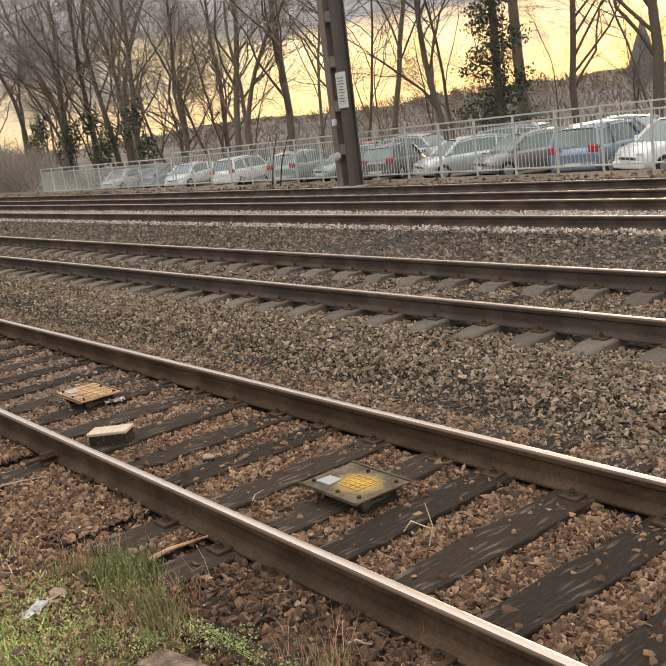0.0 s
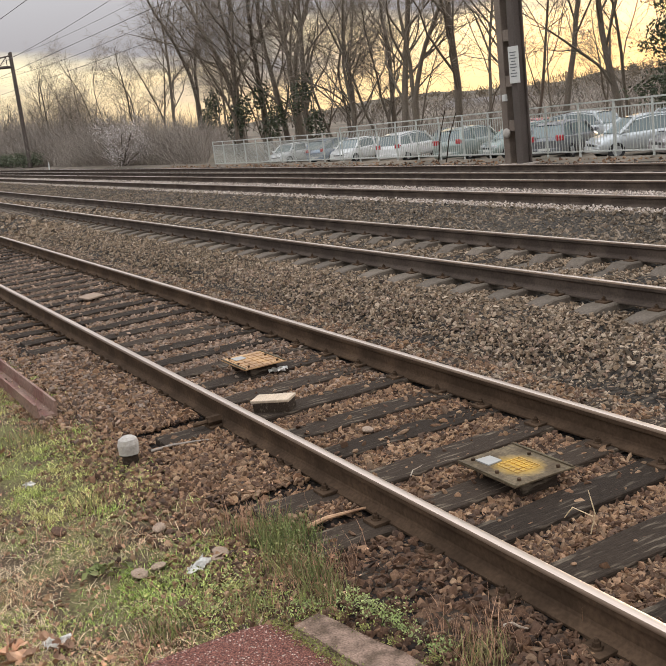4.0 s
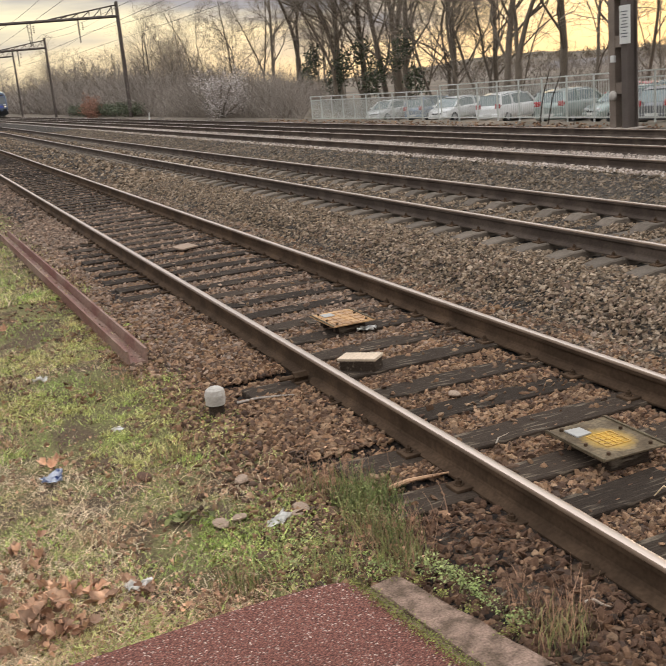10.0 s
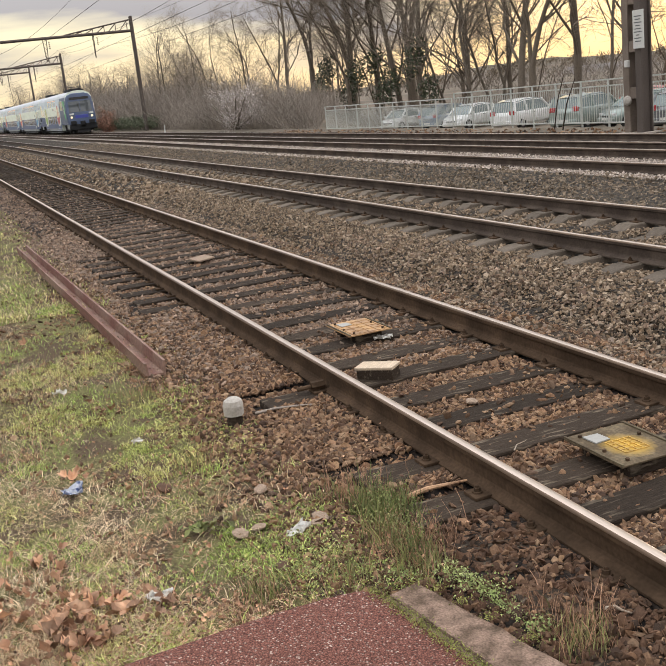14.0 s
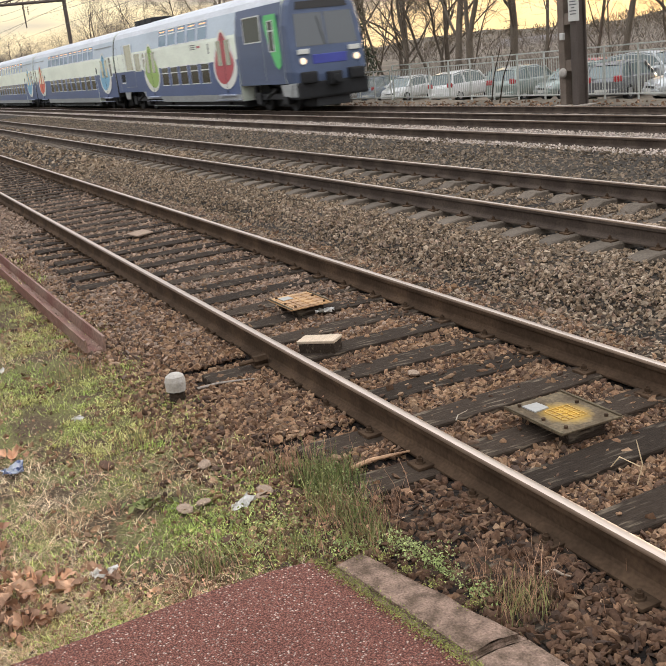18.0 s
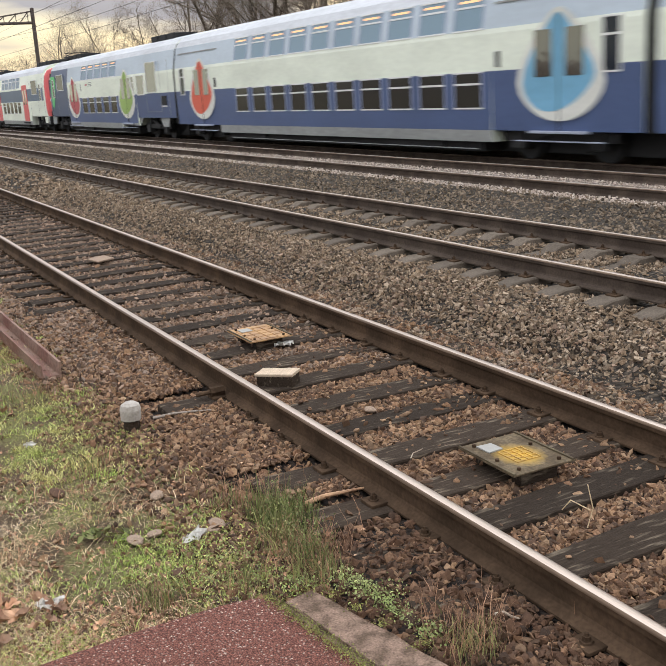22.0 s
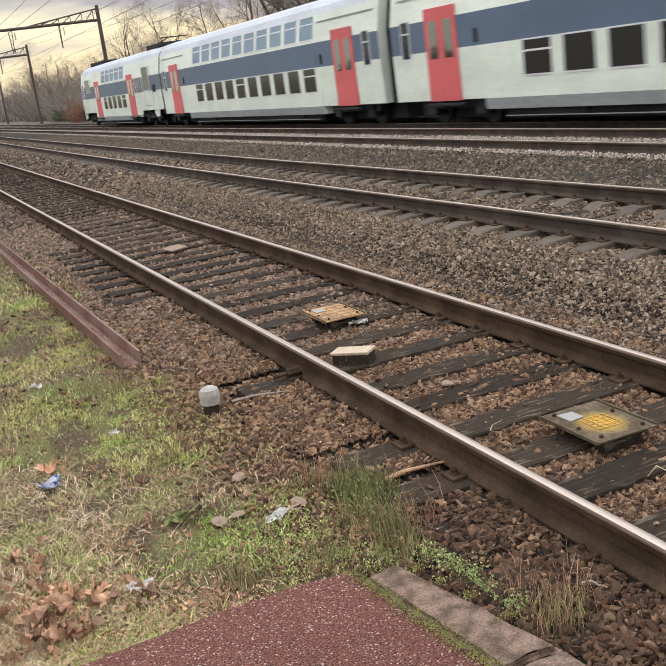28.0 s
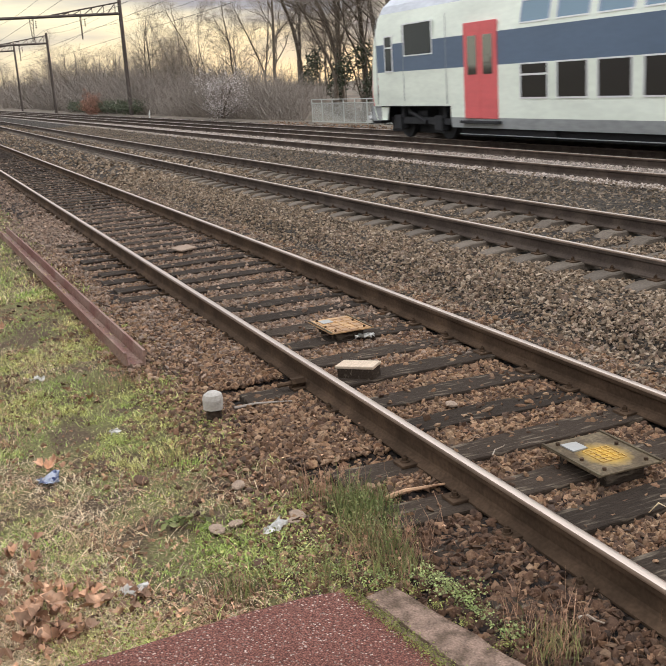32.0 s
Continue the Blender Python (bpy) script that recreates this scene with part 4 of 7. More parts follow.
PLANTED = [  # kind, x, y, turn, size
    ("pole", -36.5, 34.4, 20, 1.45), ("tall2", -31.2, 33.7, 200, 1.12), ("pole", -26.7, 34.4, 80, 1.52), ("tall", -24.3, 35.1, 150, 1.25), ("tall", -20.1, 34.4, 320, 1.32),
    ("thin", -21.9, 37.7, 10, 1.32), ("thin", -33.8, 36.4, 100, 1.32), ("thin", -39.6, 35.1, 150, 1.32), ("thin", -41.7, 33.7, 290, 1.45), ("tall", -45.2, 33.7, 40, 1.32),
    ("fork", -49.1, 33.5, 0, 1.52), ("tall2", -51.8, 34.0, 120, 1.32), ("lean", -56.0, 33.2, 0, 1.52), ("bushy", -54.9, 35.1, 250, 1.39), ("lean", -60.7, 35.7, 340, 1.32),
    ("tall", -64.3, 34.0, 210, 1.32), ("fork", -67.2, 34.3, 90, 1.45), ("tall2", -70.2, 35.1, 300, 1.32), ("tall", -72.8, 33.7, 60, 1.39), ("bushy", -75.3, 32.4, 20, 1.45),
    ("fork", -77.9, 34.0, 180, 1.45), ("tall2", -81.9, 35.1, 10, 1.16), ("fork", -86.6, 33.7, 270, 1.22), ("tall", -93.0, 33.7, 230, 1.06), ("bushy", -100.4, 31.6, 310, 1.05),
    ("thin", -99.5, 28.6, 0, 0.94), ("thin", -96.6, 26.3, 120, 0.92), ("thin", -101.0, 26.0, 60, 0.88), ("tall", -113.5, 25.5, 330, 0.68), ("tall2", -117.5, 26.0, 190, 0.61),
    ("thin", -122.0, 29.0, 10, 0.79), ("bushy", -128.0, 32.0, 0, 0.79), ("wide", -138.0, 36.0, 90, 0.79), ("wide", -150.0, 38.0, 200, 0.83), ("bushy", -158.0, 42.0, 20, 0.86),
    ("wide", -170.0, 44.0, 300, 0.86), ("wide", -184.0, 48.0, 130, 0.86), ("bushy", -196.0, 50.0, 60, 0.86), ("wide", -212.0, 54.0, 10, 0.94), ("wide", -232.0, 58.0, 100, 0.94),
    ("bushy", -255.0, 62.0, 200, 1.01), ("wide", -160.0, 26.0, 200, 0.65), ("bushy", -190.0, 30.0, 100, 0.65), ("thin", -58.4, 36.4, 45, 1.45), ("thin", -80.5, 37.7, 75, 1.16),
    ("thin", -68.7, 38.4, 15, 1.58), ("wide", -76.6, 39.0, 200, 1.58), ("wide", -62.1, 40.3, 110, 1.58), ("bushy", -100.4, 35.0, 45, 1.12), ("tall", -47.5, 40.3, 300, 1.32),
    ("wide", -13.2, 40.3, 20, 1.32), ("tall2", -7.9, 36.4, 220, 1.32), ("tall", -0.0, 36.4, 20, 1.32), ("wide", 10.5, 39.0, 80, 1.45),
]
r_wood = random.Random(12)
for k in range(8):  # the wood behind the first row
    wx = -60 - 52 * (k + r_wood.random()) / 8
    PLANTED.append((("thin", "bushy", "thin", "thin", "lean", "bushy", "thin", "wide")[k % 8], wx, r_wood.uniform(33, 48), r_wood.uniform(0, 360), r_wood.uniform(0.9, 1.35)))
for k in range(30):  # far along the line
    wx = -150 - 190 * (k + r_wood.random()) / 30
    PLANTED.append((("wide", "bushy", "wide")[k % 3], wx, r_wood.uniform(21, 46), r_wood.uniform(0, 360), r_wood.uniform(0.6, 0.95)))
for k in range(12):
    wx = -112 - 140 * (k + r_wood.random()) / 12
    PLANTED.append((("bushy", "wide", "thin", "wide")[k % 4], wx, r_wood.uniform(24, 40) - 0.05 * (wx + 95), r_wood.uniform(0, 360), r_wood.uniform(0.5, 0.8)))
for k in range(14):
    PLANTED.append((("thin", "bushy", "thin", "wide")[k % 4], -48 + 4.0 * k + r_wood.uniform(-1, 1), r_wood.uniform(38, 52), r_wood.uniform(0, 360), r_wood.uniform(0.6, 0.95)))

used_kinds = set()
for kind_name, tx, ty, tr_turn, tsize in PLANTED:
    src = KINDS[kind_name]
    mm = pose(tx, ty + bow(tx) * 0.3, ground_z(tx, ty + bow(tx) * 0.3), 0, 0, tr_turn)
    src.scale = (1, 1, 1)
    tree = src if kind_name not in used_kinds else copy_thing(src, mm)
    used_kinds.add(kind_name)
    tree.matrix_basis = mm @ Matrix.Diagonal((tsize, tsize, tsize, 1))


# ---- leaf and twig masses ----
def leaf_cloud(rs, centre, radii, n, size, hollow=0.35):
    """Small bent quads in an uneven crown: returns vertices and faces."""
    d = rs.normal(size=(n, 3))
    d /= np.linalg.norm(d, axis=1, keepdims=True)
    rad = (hollow + (1 - hollow) * rs.rand(n, 1) ** 0.6)
    lump = 0.72 + 0.45 * np.sin(d[:, :1] * 4 + 1.3) * np.sin(d[:, 1:2] * 5 + 0.4) * np.cos(d[:, 2:] * 4)
    c = np.array(centre) + d * rad * lump * np.array(radii)
    a = rs.normal(size=(n, 3))
    a /= np.linalg.norm(a, axis=1, keepdims=True)
    b = np.cross(a, rs.normal(size=(n, 3)))
    b /= np.linalg.norm(b, axis=1, keepdims=True)
    s = size * (0.6 + 0.8 * rs.rand(n, 1))
    V = np.stack([c - a * s, c + b * s * 0.5, c + a * s, c - b * s * 0.5], 1).reshape(-1, 3)
    F = np.arange(4 * n).reshape(-1, 4)
    return V, F


def brush(name, label, boxes, n, hgt, seed, material=None, thick=0.011):
    """A thicket of thin upright and arching stems."""
    rs = np.random.RandomState(seed)
    V, F = [], []
    k = 0
    for i in range(n):
        x0, x1, y0, y1 = boxes[rs.randint(len(boxes))]
        p = np.array([rs.uniform(x0, x1), rs.uniform(y0, y1), PARK_Z - 0.1])
        p[1] += bow(p[0])
        if name == "thicket" and p[0] + 2.46 * p[1] > -2.5:
            continue
        p[2] = ground_z(p[0], p[1]) - 0.1
        h = hgt * (0.35 + 0.75 * rs.rand() ** 0.8) * (0.8 + 0.35 * noise.noise((p[0] * 0.12, p[1] * 0.12, 0)))
        d = np.array([rs.normal(0, 0.45), rs.normal(0, 0.45), 1.0])
        w = thick * (0.7 + 1.2 * rs.rand())
        segs = 4
        side = np.array([rs.normal(), rs.normal(), 0])
        side /= np.linalg.norm(side)
        prev = None
        for s in range(segs + 1):
            ww = w * (1 - 0.8 * s / segs)
            a, b = p + side * ww, p - side * ww
            c = p + np.array([-side[1], side[0], 0]) * ww
            V += [a, b, c]
            if prev is not None:
                for u, v in ((0, 1), (1, 2), (2, 0)):
                    F.append((prev + u, prev + v, k + v, k + u))
            prev = k
            k += 3
            d = d + np.array([rs.normal(0, 0.42), rs.normal(0, 0.42), -0.03])
            p = p + d / np.linalg.norm(d) * h / segs
    return stuff_mesh(name, np.array(V), np.array(F), material or M_BRUSH, label, "thicket")


brush("thicket", "dense brown leafless thicket along the railway", [(-76, -41, 16.6, 23), (-76, -41, 15.8, 20), (-70, -44, 16, 19)], 13000, 4.1, 31, thick=0.008)
brush("thicket_far", "dense brown leafless thicket along the railway", [(-125, -76, 16.5, 25), (-160, -110, 18, 28), (-230, -150, 20, 34)], 24000, 5.8, 32, M_FARWOOD, thick=0.018)
brush("wood_edge", "brown leafless wood closing the distance along the line", [(-330, -150, 22, 60), (-210, -125, 19, 42), (-420, -220, 17, 40), (-420, -300, 17, 60)], 15000, 9.5, 35, M_FARWOOD, thick=0.05)
brush("fence_scrub", "tangled leafless scrub behind the parked cars", [(-84, -62, 27, 36), (-72, -50, 33, 38), (-84, -68, 24, 33)], 4200, 3.6, 36)
brush("undergrowth", "leafless undergrowth at the far edge of the car park", [(-80, -50, 38, 47), (-52, -18, 33, 44), (-24, 10, 30, 40)], 6500, 3.0, 33)
brush("scrub", "leafless scrub on the waste ground beyond the car park", [(-150, -60, 60, 120), (-80, 20, 50, 110), (-40, 60, 60, 120)], 7000, 4.0, 34, M_FARWOOD, thick=0.05)


def foliage(name, label, category, blobs, material, size, seed, stem=None):
    rs = np.random.RandomState(seed)
    V, F, k = [], [], 0
    for c, r, n in blobs:
        v, f = leaf_cloud(rs, c, r, n, size)
        V.append(v)
        F.append(f + k)
        k += len(v)
    tr = thing(name, label, category)
    ob = stuff_mesh("crown", np.concatenate(V), np.concatenate(F), material, "", "")
    ob.parent = tr
    tagged(ob, kind="stuff")
    bm = bmesh.new()
    for a, b, r in stem or []:
        tube(bm, a, b, r, r * 0.5, 6)
    if stem:
        part("stem", bm, M_BARK, tr)
    return tr


rb = random.Random(5)
foliage("blossom_bush", "wide bush covered in white spring blossom", "bush",
        [((-55.5 + rb.uniform(-4.0, 4.0), 15.9 + rb.uniform(-0.5, 0.5), 1.2 + rb.uniform(-0.8, 1.2)), (1.2, 0.9, 0.9), 260) for k in range(14)], M_BLOSSOM, 0.045, 41,
        [((-55.5, 15.9, -0.2), (-55.5 + rb.uniform(-4, 4), 15.9 + rb.uniform(-0.7, 0.7), rb.uniform(0.7, 1.9)), 0.05) for k in range(16)])
foliage("conifer", "dark ivy-clad evergreen tree behind the parked cars", "tree",
        [((-26.2 + 0.6 * math.sin(k * 2.1), 31.8 + 0.5 * math.cos(k * 1.7), -0.1 + 0.62 * k), (2.3 - 0.11 * k, 1.9 - 0.09 * k, 0.8), 720 - 25 * k) for k in range(16)], M_IVY, 0.08, 42,
        [((-26.2, 31.8, -1.6), (-26.1, 31.8, 10.5), 0.25)])
foliage("ivy_trees", "dark ivy clump on the trunks above the fence", "ivy",
        [((-61 - 2.1 * k, 32.6 + 0.4 * (k % 3), 0.9 + 1.5 * ((k * 7) % 4) * 0.6), (1.5, 1.0, 1.6), 420) for k in range(12)], M_IVY, 0.12, 43,
        [((-61 - 2.1 * k, 32.6 + 0.4 * (k % 3), -2.2), (-61 - 2.1 * k, 32.6, 4.6), 0.06) for k in range(12)])
foliage("scrub_row", "ragged row of scrub across the grass behind the path", "scrub",
        [((-150 + 2.6 * k, -47 + rb.uniform(-1.5, 1.5), 0.9 + rb.uniform(0, 0.7)), (2.2, 1.4, 1.6 + rb.uniform(0, 1.3)), 240) for k in range(84)], M_FARWOOD, 0.30, 47,
        [((-150 + 5.2 * k, -47, -0.4), (-150 + 5.2 * k, -47, 1.5), 0.08) for k in range(42)])
foliage("hedge", "clipped dark green hedge beside the railway", "hedge", [((-79.9 - 1.65 * k, 16.2, 0.6), (1.6, 0.8, 0.75), 420) for k in range(22)], M_HEDGE, 0.09, 45,
        [((-84, 16.2, -0.3), (-84, 16.2, 1.0), 0.05)])
foliage("russet_bush", "rounded russet bush in front of the hedge", "bush", [((-96.6, 15.2, 0.8), (2.7, 1.3, 1.7), 3600)], M_RUSSET, 0.06, 46, [((-96.6, 15.2, -0.3), (-96.6, 15.2, 1.4), 0.08)])


# ---- distance: wooded hills, houses, a church ----
def hills():
    bm = bmesh.new()
    rows_ = []
    for j in range(7):
        row = []
        for i in range(80):
            ang = radians(50 + 150 * i / 79)
            dist = 260 + 26 * j
            h = (2.0 + 14.0 * max(0, math.cos(ang - radians(95)) - 0.42) + 3.5 * noise.noise((i * 0.22, 0.3, 0)) + 1.4 * noise.noise((i * 0.9, 2.3, 0))) * (j / 6) ** 0.7
            row.append(bm.verts.new((dist * math.cos(ang), dist * math.sin(ang), -3 + h + 2.4 * noise.noise((i * 1.7, j * 1.3, 7)))))
        rows_.append(row)
    for a, b in zip(rows_, rows_[1:]):
        for i in range(79):
            bm.faces.new((a[i], a[i + 1], b[i + 1], b[i])).smooth = False
    ob = mesh_ob("backdrop_hills", bm, mat("winter_woods", (0.085, 0.067, 0.045), 0.95, spread=0.5, scale=0.06, grain=0.5, bump=1.0, other=(0.14, 0.105, 0.07), depth=2.0))
    tagged(ob, "distant wooded hillside in winter brown", "hillside", kind="structure")
    rs = np.random.RandomState(77)
    V, F, k = [], [], 0
    for i in range(420):
        ang = radians(55 + 140 * rs.rand())
        dist = 235 + 180 * rs.rand()
        r = 1.8 + 1.6 * rs.rand()
        base = -2 + 12 * max(0, math.cos(ang - radians(95)) - 0.42) * min(1, max(0, (dist - 260) / 150)) ** 0.7
        v, f = leaf_cloud(rs, (dist * math.cos(ang), dist * math.sin(ang), base + r * 0.7), (r, r, r * 1.1), 170, 0.32, 0.2)
        V.append(v)
        F.append(f + k)
        k += len(v)
    for i in range(15000):  # bare crowns standing on the slope
        ang = radians(52 + 146 * rs.rand())
        j = 6 * rs.rand()
        dist = 260 + 26 * j
        h = (2.0 + 14.0 * max(0, math.cos(ang - radians(95)) - 0.42) + 2.0 * noise.noise((ang * 30, 0.3, 0))) * (j / 6) ** 0.7
        c = np.array([dist * math.cos(ang), dist * math.sin(ang), h - 3.5])
        w, hh = 0.06 + 0.07 * rs.rand(), 0.8 + 2.0 * rs.rand() ** 1.5
        lx, ly = rs.normal(0, 0.8), rs.normal(0, 0.8)
        V.append(np.array([c + [-w, 0, 0], c + [w, 0, 0], c + [lx + w * 1.5, ly, hh], c + [lx - w * 1.5, ly, hh * 0.9]]))
        F.append(np.array([[0, 1, 2, 3]]) + k)
        k += 4
    stuff_mesh("far_woods", np.concatenate(V), np.concatenate(F), M_HILLWOOD, "far leafless woods on the hillside", "woods")


hills()
M_RENDER_W = mat("pale_render", (0.66, 0.64, 0.61), 0.9, spread=0.08, scale=0.4, grain=6, bump=0.1)
M_SLATE = mat("slate_roof", (0.14, 0.125, 0.12), 0.8, spread=0.2, scale=0.8, grain=8, bump=0.2)
M_DARKGLASS = glass_mat("dark_window_glass", (0.03, 0.035, 0.04))


def house(x, y, w, d, h, rise, turn, label):
    hs = thing("house", label, "house", pose(x, y, PARK_Z - 5.4, 0, 0, turn), group="far houses")
    bm = bmesh.new()
    box(bm, -w / 2, w / 2, -d / 2, d / 2, 0, h)
    part("wall", bm, M_RENDER_W, hs)
    bm = bmesh.new()
    pr = [(-d / 2 - 0.4, h), (0, h + rise), (d / 2 + 0.4, h), (d / 2 + 0.4, h - 0.2), (0, h + rise - 0.25), (-d / 2 - 0.4, h - 0.2)]
    sweep(bm, pr, [(-w / 2 - 0.3, 0, 0), (w / 2 + 0.3, 0, 0)])
    bmesh.ops.recalc_face_normals(bm, faces=bm.faces)
    part("roof", bm, M_SLATE, hs)
    for s in range(int(h // 2.8)):
        for i in range(int(w // 3)):
            bm = bmesh.new()
            cx = -w / 2 + 1.6 + i * 3
            box(bm, cx - 0.5, cx + 0.5, -d / 2 - 0.04, -d / 2 + 0.05, 0.9 + s * 2.8, 2.2 + s * 2.8)
            part("window", bm, M_DARKGLASS, hs)
    return hs


house(-150, 118, 16, 10, 4.6, 1.6, 25, "pale rendered house with a slate roof behind the trees")
house(-70, 112, 26, 10, 3.2, 0.7, 8, "low white building beyond the car park")
house(-40, 104, 14, 9, 3.2, 0.9, -12, "low white house beyond the car park")
house(-100, 135, 14, 9, 4.2, 1.4, 30, "pale rendered house with a slate roof behind the trees")


def church():
    ch = thing("church", "distant dark church with a pointed spire", "church", pose(-124, 188.5, -9))
    bm = bmesh.new()
    box(bm, -2.4, 2.4, -2.4, 2.4, 0, 13)
    part("tower", bm, M_SLATE, ch)
    bm = bmesh.new()
    tube(bm, (0, 0, 13), (0, 0, 23), 3.2, 0.1, 8)
    part("spire", bm, M_SLATE, ch)
    bm = bmesh.new()
    sweep(bm, [(-4, 0), (4, 0), (4, 7), (0, 11), (-4, 7)], [(2.4, 0, 0), (20, 0, 0)])
    bmesh.ops.recalc_face_normals(bm, faces=bm.faces)
    part("nave", bm, M_SLATE, ch)


church()


# ---- the double-deck train ----
def paint(name, col, rough=0.42, dirt=0.05):
    return mat(name, col, rough, spread=dirt, scale=0.7, grain=7, bump=0.02, other=[c * 0.86 for c in col], stretch=(0.5, 1, 1.6))


M_T_WHITE = paint("coach_cream_white", (0.87, 0.92, 0.79))
M_T_BLUE = paint("coach_blue", (0.074, 0.112, 0.235))
M_T_NOSE = paint("cab_slate_blue", (0.085, 0.115, 0.195))
M_T_SLATE = paint("coach_slate_band", (0.115, 0.165, 0.24))
M_T_SKIRT = paint("coach_skirt_grey", (0.36, 0.37, 0.36), 0.6, 0.15)
M_T_ROOF = paint("coach_roof", (0.55, 0.57, 0.60), 0.5, 0.12)
M_T_UPPER = paint("coach_pale_blue_band", (0.52, 0.60, 0.67), 0.35)
M_T_RED = paint("door_red", (0.78, 0.145, 0.145))
M_T_SCARLET = paint("leaf_scarlet", (0.72, 0.12, 0.07))
M_T_CRIMSON = paint("leaf_crimson", (0.50, 0.085, 0.105))
M_T_GREEN = paint("leaf_green", (0.34, 0.50, 0.13))
M_T_SKY = paint("leaf_sky_blue", (0.20, 0.46, 0.66))
M_T_LIME = paint("cab_green", (0.13, 0.60, 0.20))
M_T_RIM = paint("leaf_rim_white", (0.78, 0.78, 0.72))
M_T_STEP = paint("door_step_lilac", (0.42, 0.45, 0.55))
M_T_STRIP = glow_mat("saloon_lamp", (1.0, 0.52, 0.24), 0.45)
M_T_FRAME_BLUE = mat("window_frame_blue", (0.36, 0.40, 0.54), 0.45, spread=0.06, bump=0)
M_T_FRAME = mat("window_frame_alu", (0.74, 0.74, 0.72), 0.45, spread=0.06, bump=0)
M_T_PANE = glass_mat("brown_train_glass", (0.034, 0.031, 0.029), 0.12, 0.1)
# upper panes: pale blue of the reflected sky put into the base colour
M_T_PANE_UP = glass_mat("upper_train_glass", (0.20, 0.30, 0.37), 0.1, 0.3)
M_T_DOORGLASS = glass_mat("door_glass", (0.05, 0.042, 0.036), 0.04, 1.0)
M_T_DOORGLASS.node_tree.nodes["Principled BSDF"].inputs["IOR"].default_value = 2.3
M_T_NIGHT = glass_mat("dark_blue_cab_glass", (0.018, 0.023, 0.034), 0.08, 0.0)
M_T_SCREEN = glass_mat("windscreen_glass", (0.085, 0.095, 0.10), 0.05)
M_T_LAMP = glow_mat("headlamp", (1.0, 0.70, 0.42), 0.9)

M_T_EMBLEM = paint("emblem_blue", (0.075, 0.09, 0.40))

# side profile above the rail: (half width, height)
SIDE = [(1.36, 0.40), (1.40, 0.66), (1.40, 1.92), (1.40, 2.70), (1.385, 2.80), (1.25, 3.56), (1.12, 3.78), (0.85, 3.98), (0.45, 4.10), (0.0, 4.14)]


def shell(bm, x0, x1, low, cols):
    """A stretch of coach body from x0 to x1 with its floor at height low. cols: material index of each step of the side."""
    half = [(max(w - 0.0, 0), z) for w, z in SIDE if z > low + 0.01]
    half = [(1.37, low)] + half
    skip = len(SIDE) - len(half)
    prof = [(-w, z) for w, z in half] + [(w, z) for w, z in half[-2::-1]]
    n = len(half) - 1
    mi = [cols[min(i + skip, len(cols) - 1)] for i in range(n)]
    mi = mi + mi[::-1] + [1]
    sweep(bm, prof, [(x0, 0, 0), (x1, 0, 0)], mi=mi)


def window_mesh(w, h, bar, material, sides=None):
    bm = bmesh.new()
    t = 0.035
    for x0, x1, z0, z1 in ((-w / 2 - t, w / 2 + t, -t, 0), (-w / 2 - t, w / 2 + t, h, h + t), (-w / 2 - t, -w / 2, 0, h), (w / 2, w / 2 + t, 0, h)):
        box(bm, x0, x1, -0.018, 0.02, z0, z1, mi=1 if sides and x1 - x0 < t * 1.5 else 0)
    if bar:
        box(bm, -w / 2, w / 2, -0.016, 0.0, h * 0.66, h * 0.66 + 0.045)
    me = bpy.data.meshes.new("window_frame")
    bm.normal_update()
    bm.to_mesh(me)
    bm.free()
    me.materials.append(M_T_FRAME)
    if sides:
        me.materials.append(sides)
    bm = bmesh.new()
    box(bm, -w / 2, w / 2, -0.006, 0.02, 0, h)
    pm = bpy.data.meshes.new("pane")
    bm.to_mesh(pm)
    bm.free()
    pm.materials.append(material)
    return me, pm


WIN = {
    "low_bar": window_mesh(1.02, 0.74, True, M_T_PANE),
    "low_blue": window_mesh(1.02, 0.74, True, M_T_PANE, M_T_FRAME_BLUE),
    "low": window_mesh(1.02, 0.74, False, M_T_PANE),
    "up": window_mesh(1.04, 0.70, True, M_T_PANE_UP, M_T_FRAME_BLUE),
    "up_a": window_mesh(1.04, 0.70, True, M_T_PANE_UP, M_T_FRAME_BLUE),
    "tall_a": window_mesh(1.32, 1.2, False, M_T_DOORGLASS),
    "small_a": window_mesh(1.0, 0.80, False, M_T_DOORGLASS),
    "narrow_a": window_mesh(0.36, 0.76, True, M_T_DOORGLASS),
    "cab": window_mesh(1.55, 0.82, False, M_T_NIGHT),
    "tall": window_mesh(1.32, 1.2, False, M_T_NIGHT),
    "small": window_mesh(1.0, 0.80, False, M_T_NIGHT),
    "narrow": window_mesh(0.36, 0.76, True, M_T_NIGHT),
    "slit": window_mesh(0.42, 0.95, True, M_T_NIGHT),
}


def strip_mesh():
    """The warm saloon lamp seen behind the top of an upper window."""
    bm = bmesh.new()
    box(bm, -0.40, 0.36, -0.010, -0.0055, 0.585, 0.635)
    me = bpy.data.meshes.new("lamp_strip")
    bm.to_mesh(me)
    bm.free()
    me.materials.append(M_T_STRIP)
    return me


STRIP = strip_mesh()


def put_window(kind, car, x, z, tilt=0.0, back=1.40):
    """On both sides of the coach."""
    me, pm = WIN[kind]
    for side in (0, 180):
        m = pose(0, 0, 0, 0, 0, side) @ pose(x if not side else -x, -back, z, tilt, 0, 0)
        fr = shared("window_frame", me, car, m)
        shared("pane", pm, fr)
        if kind == "up_a":
            shared("lamp_strip", STRIP, fr)


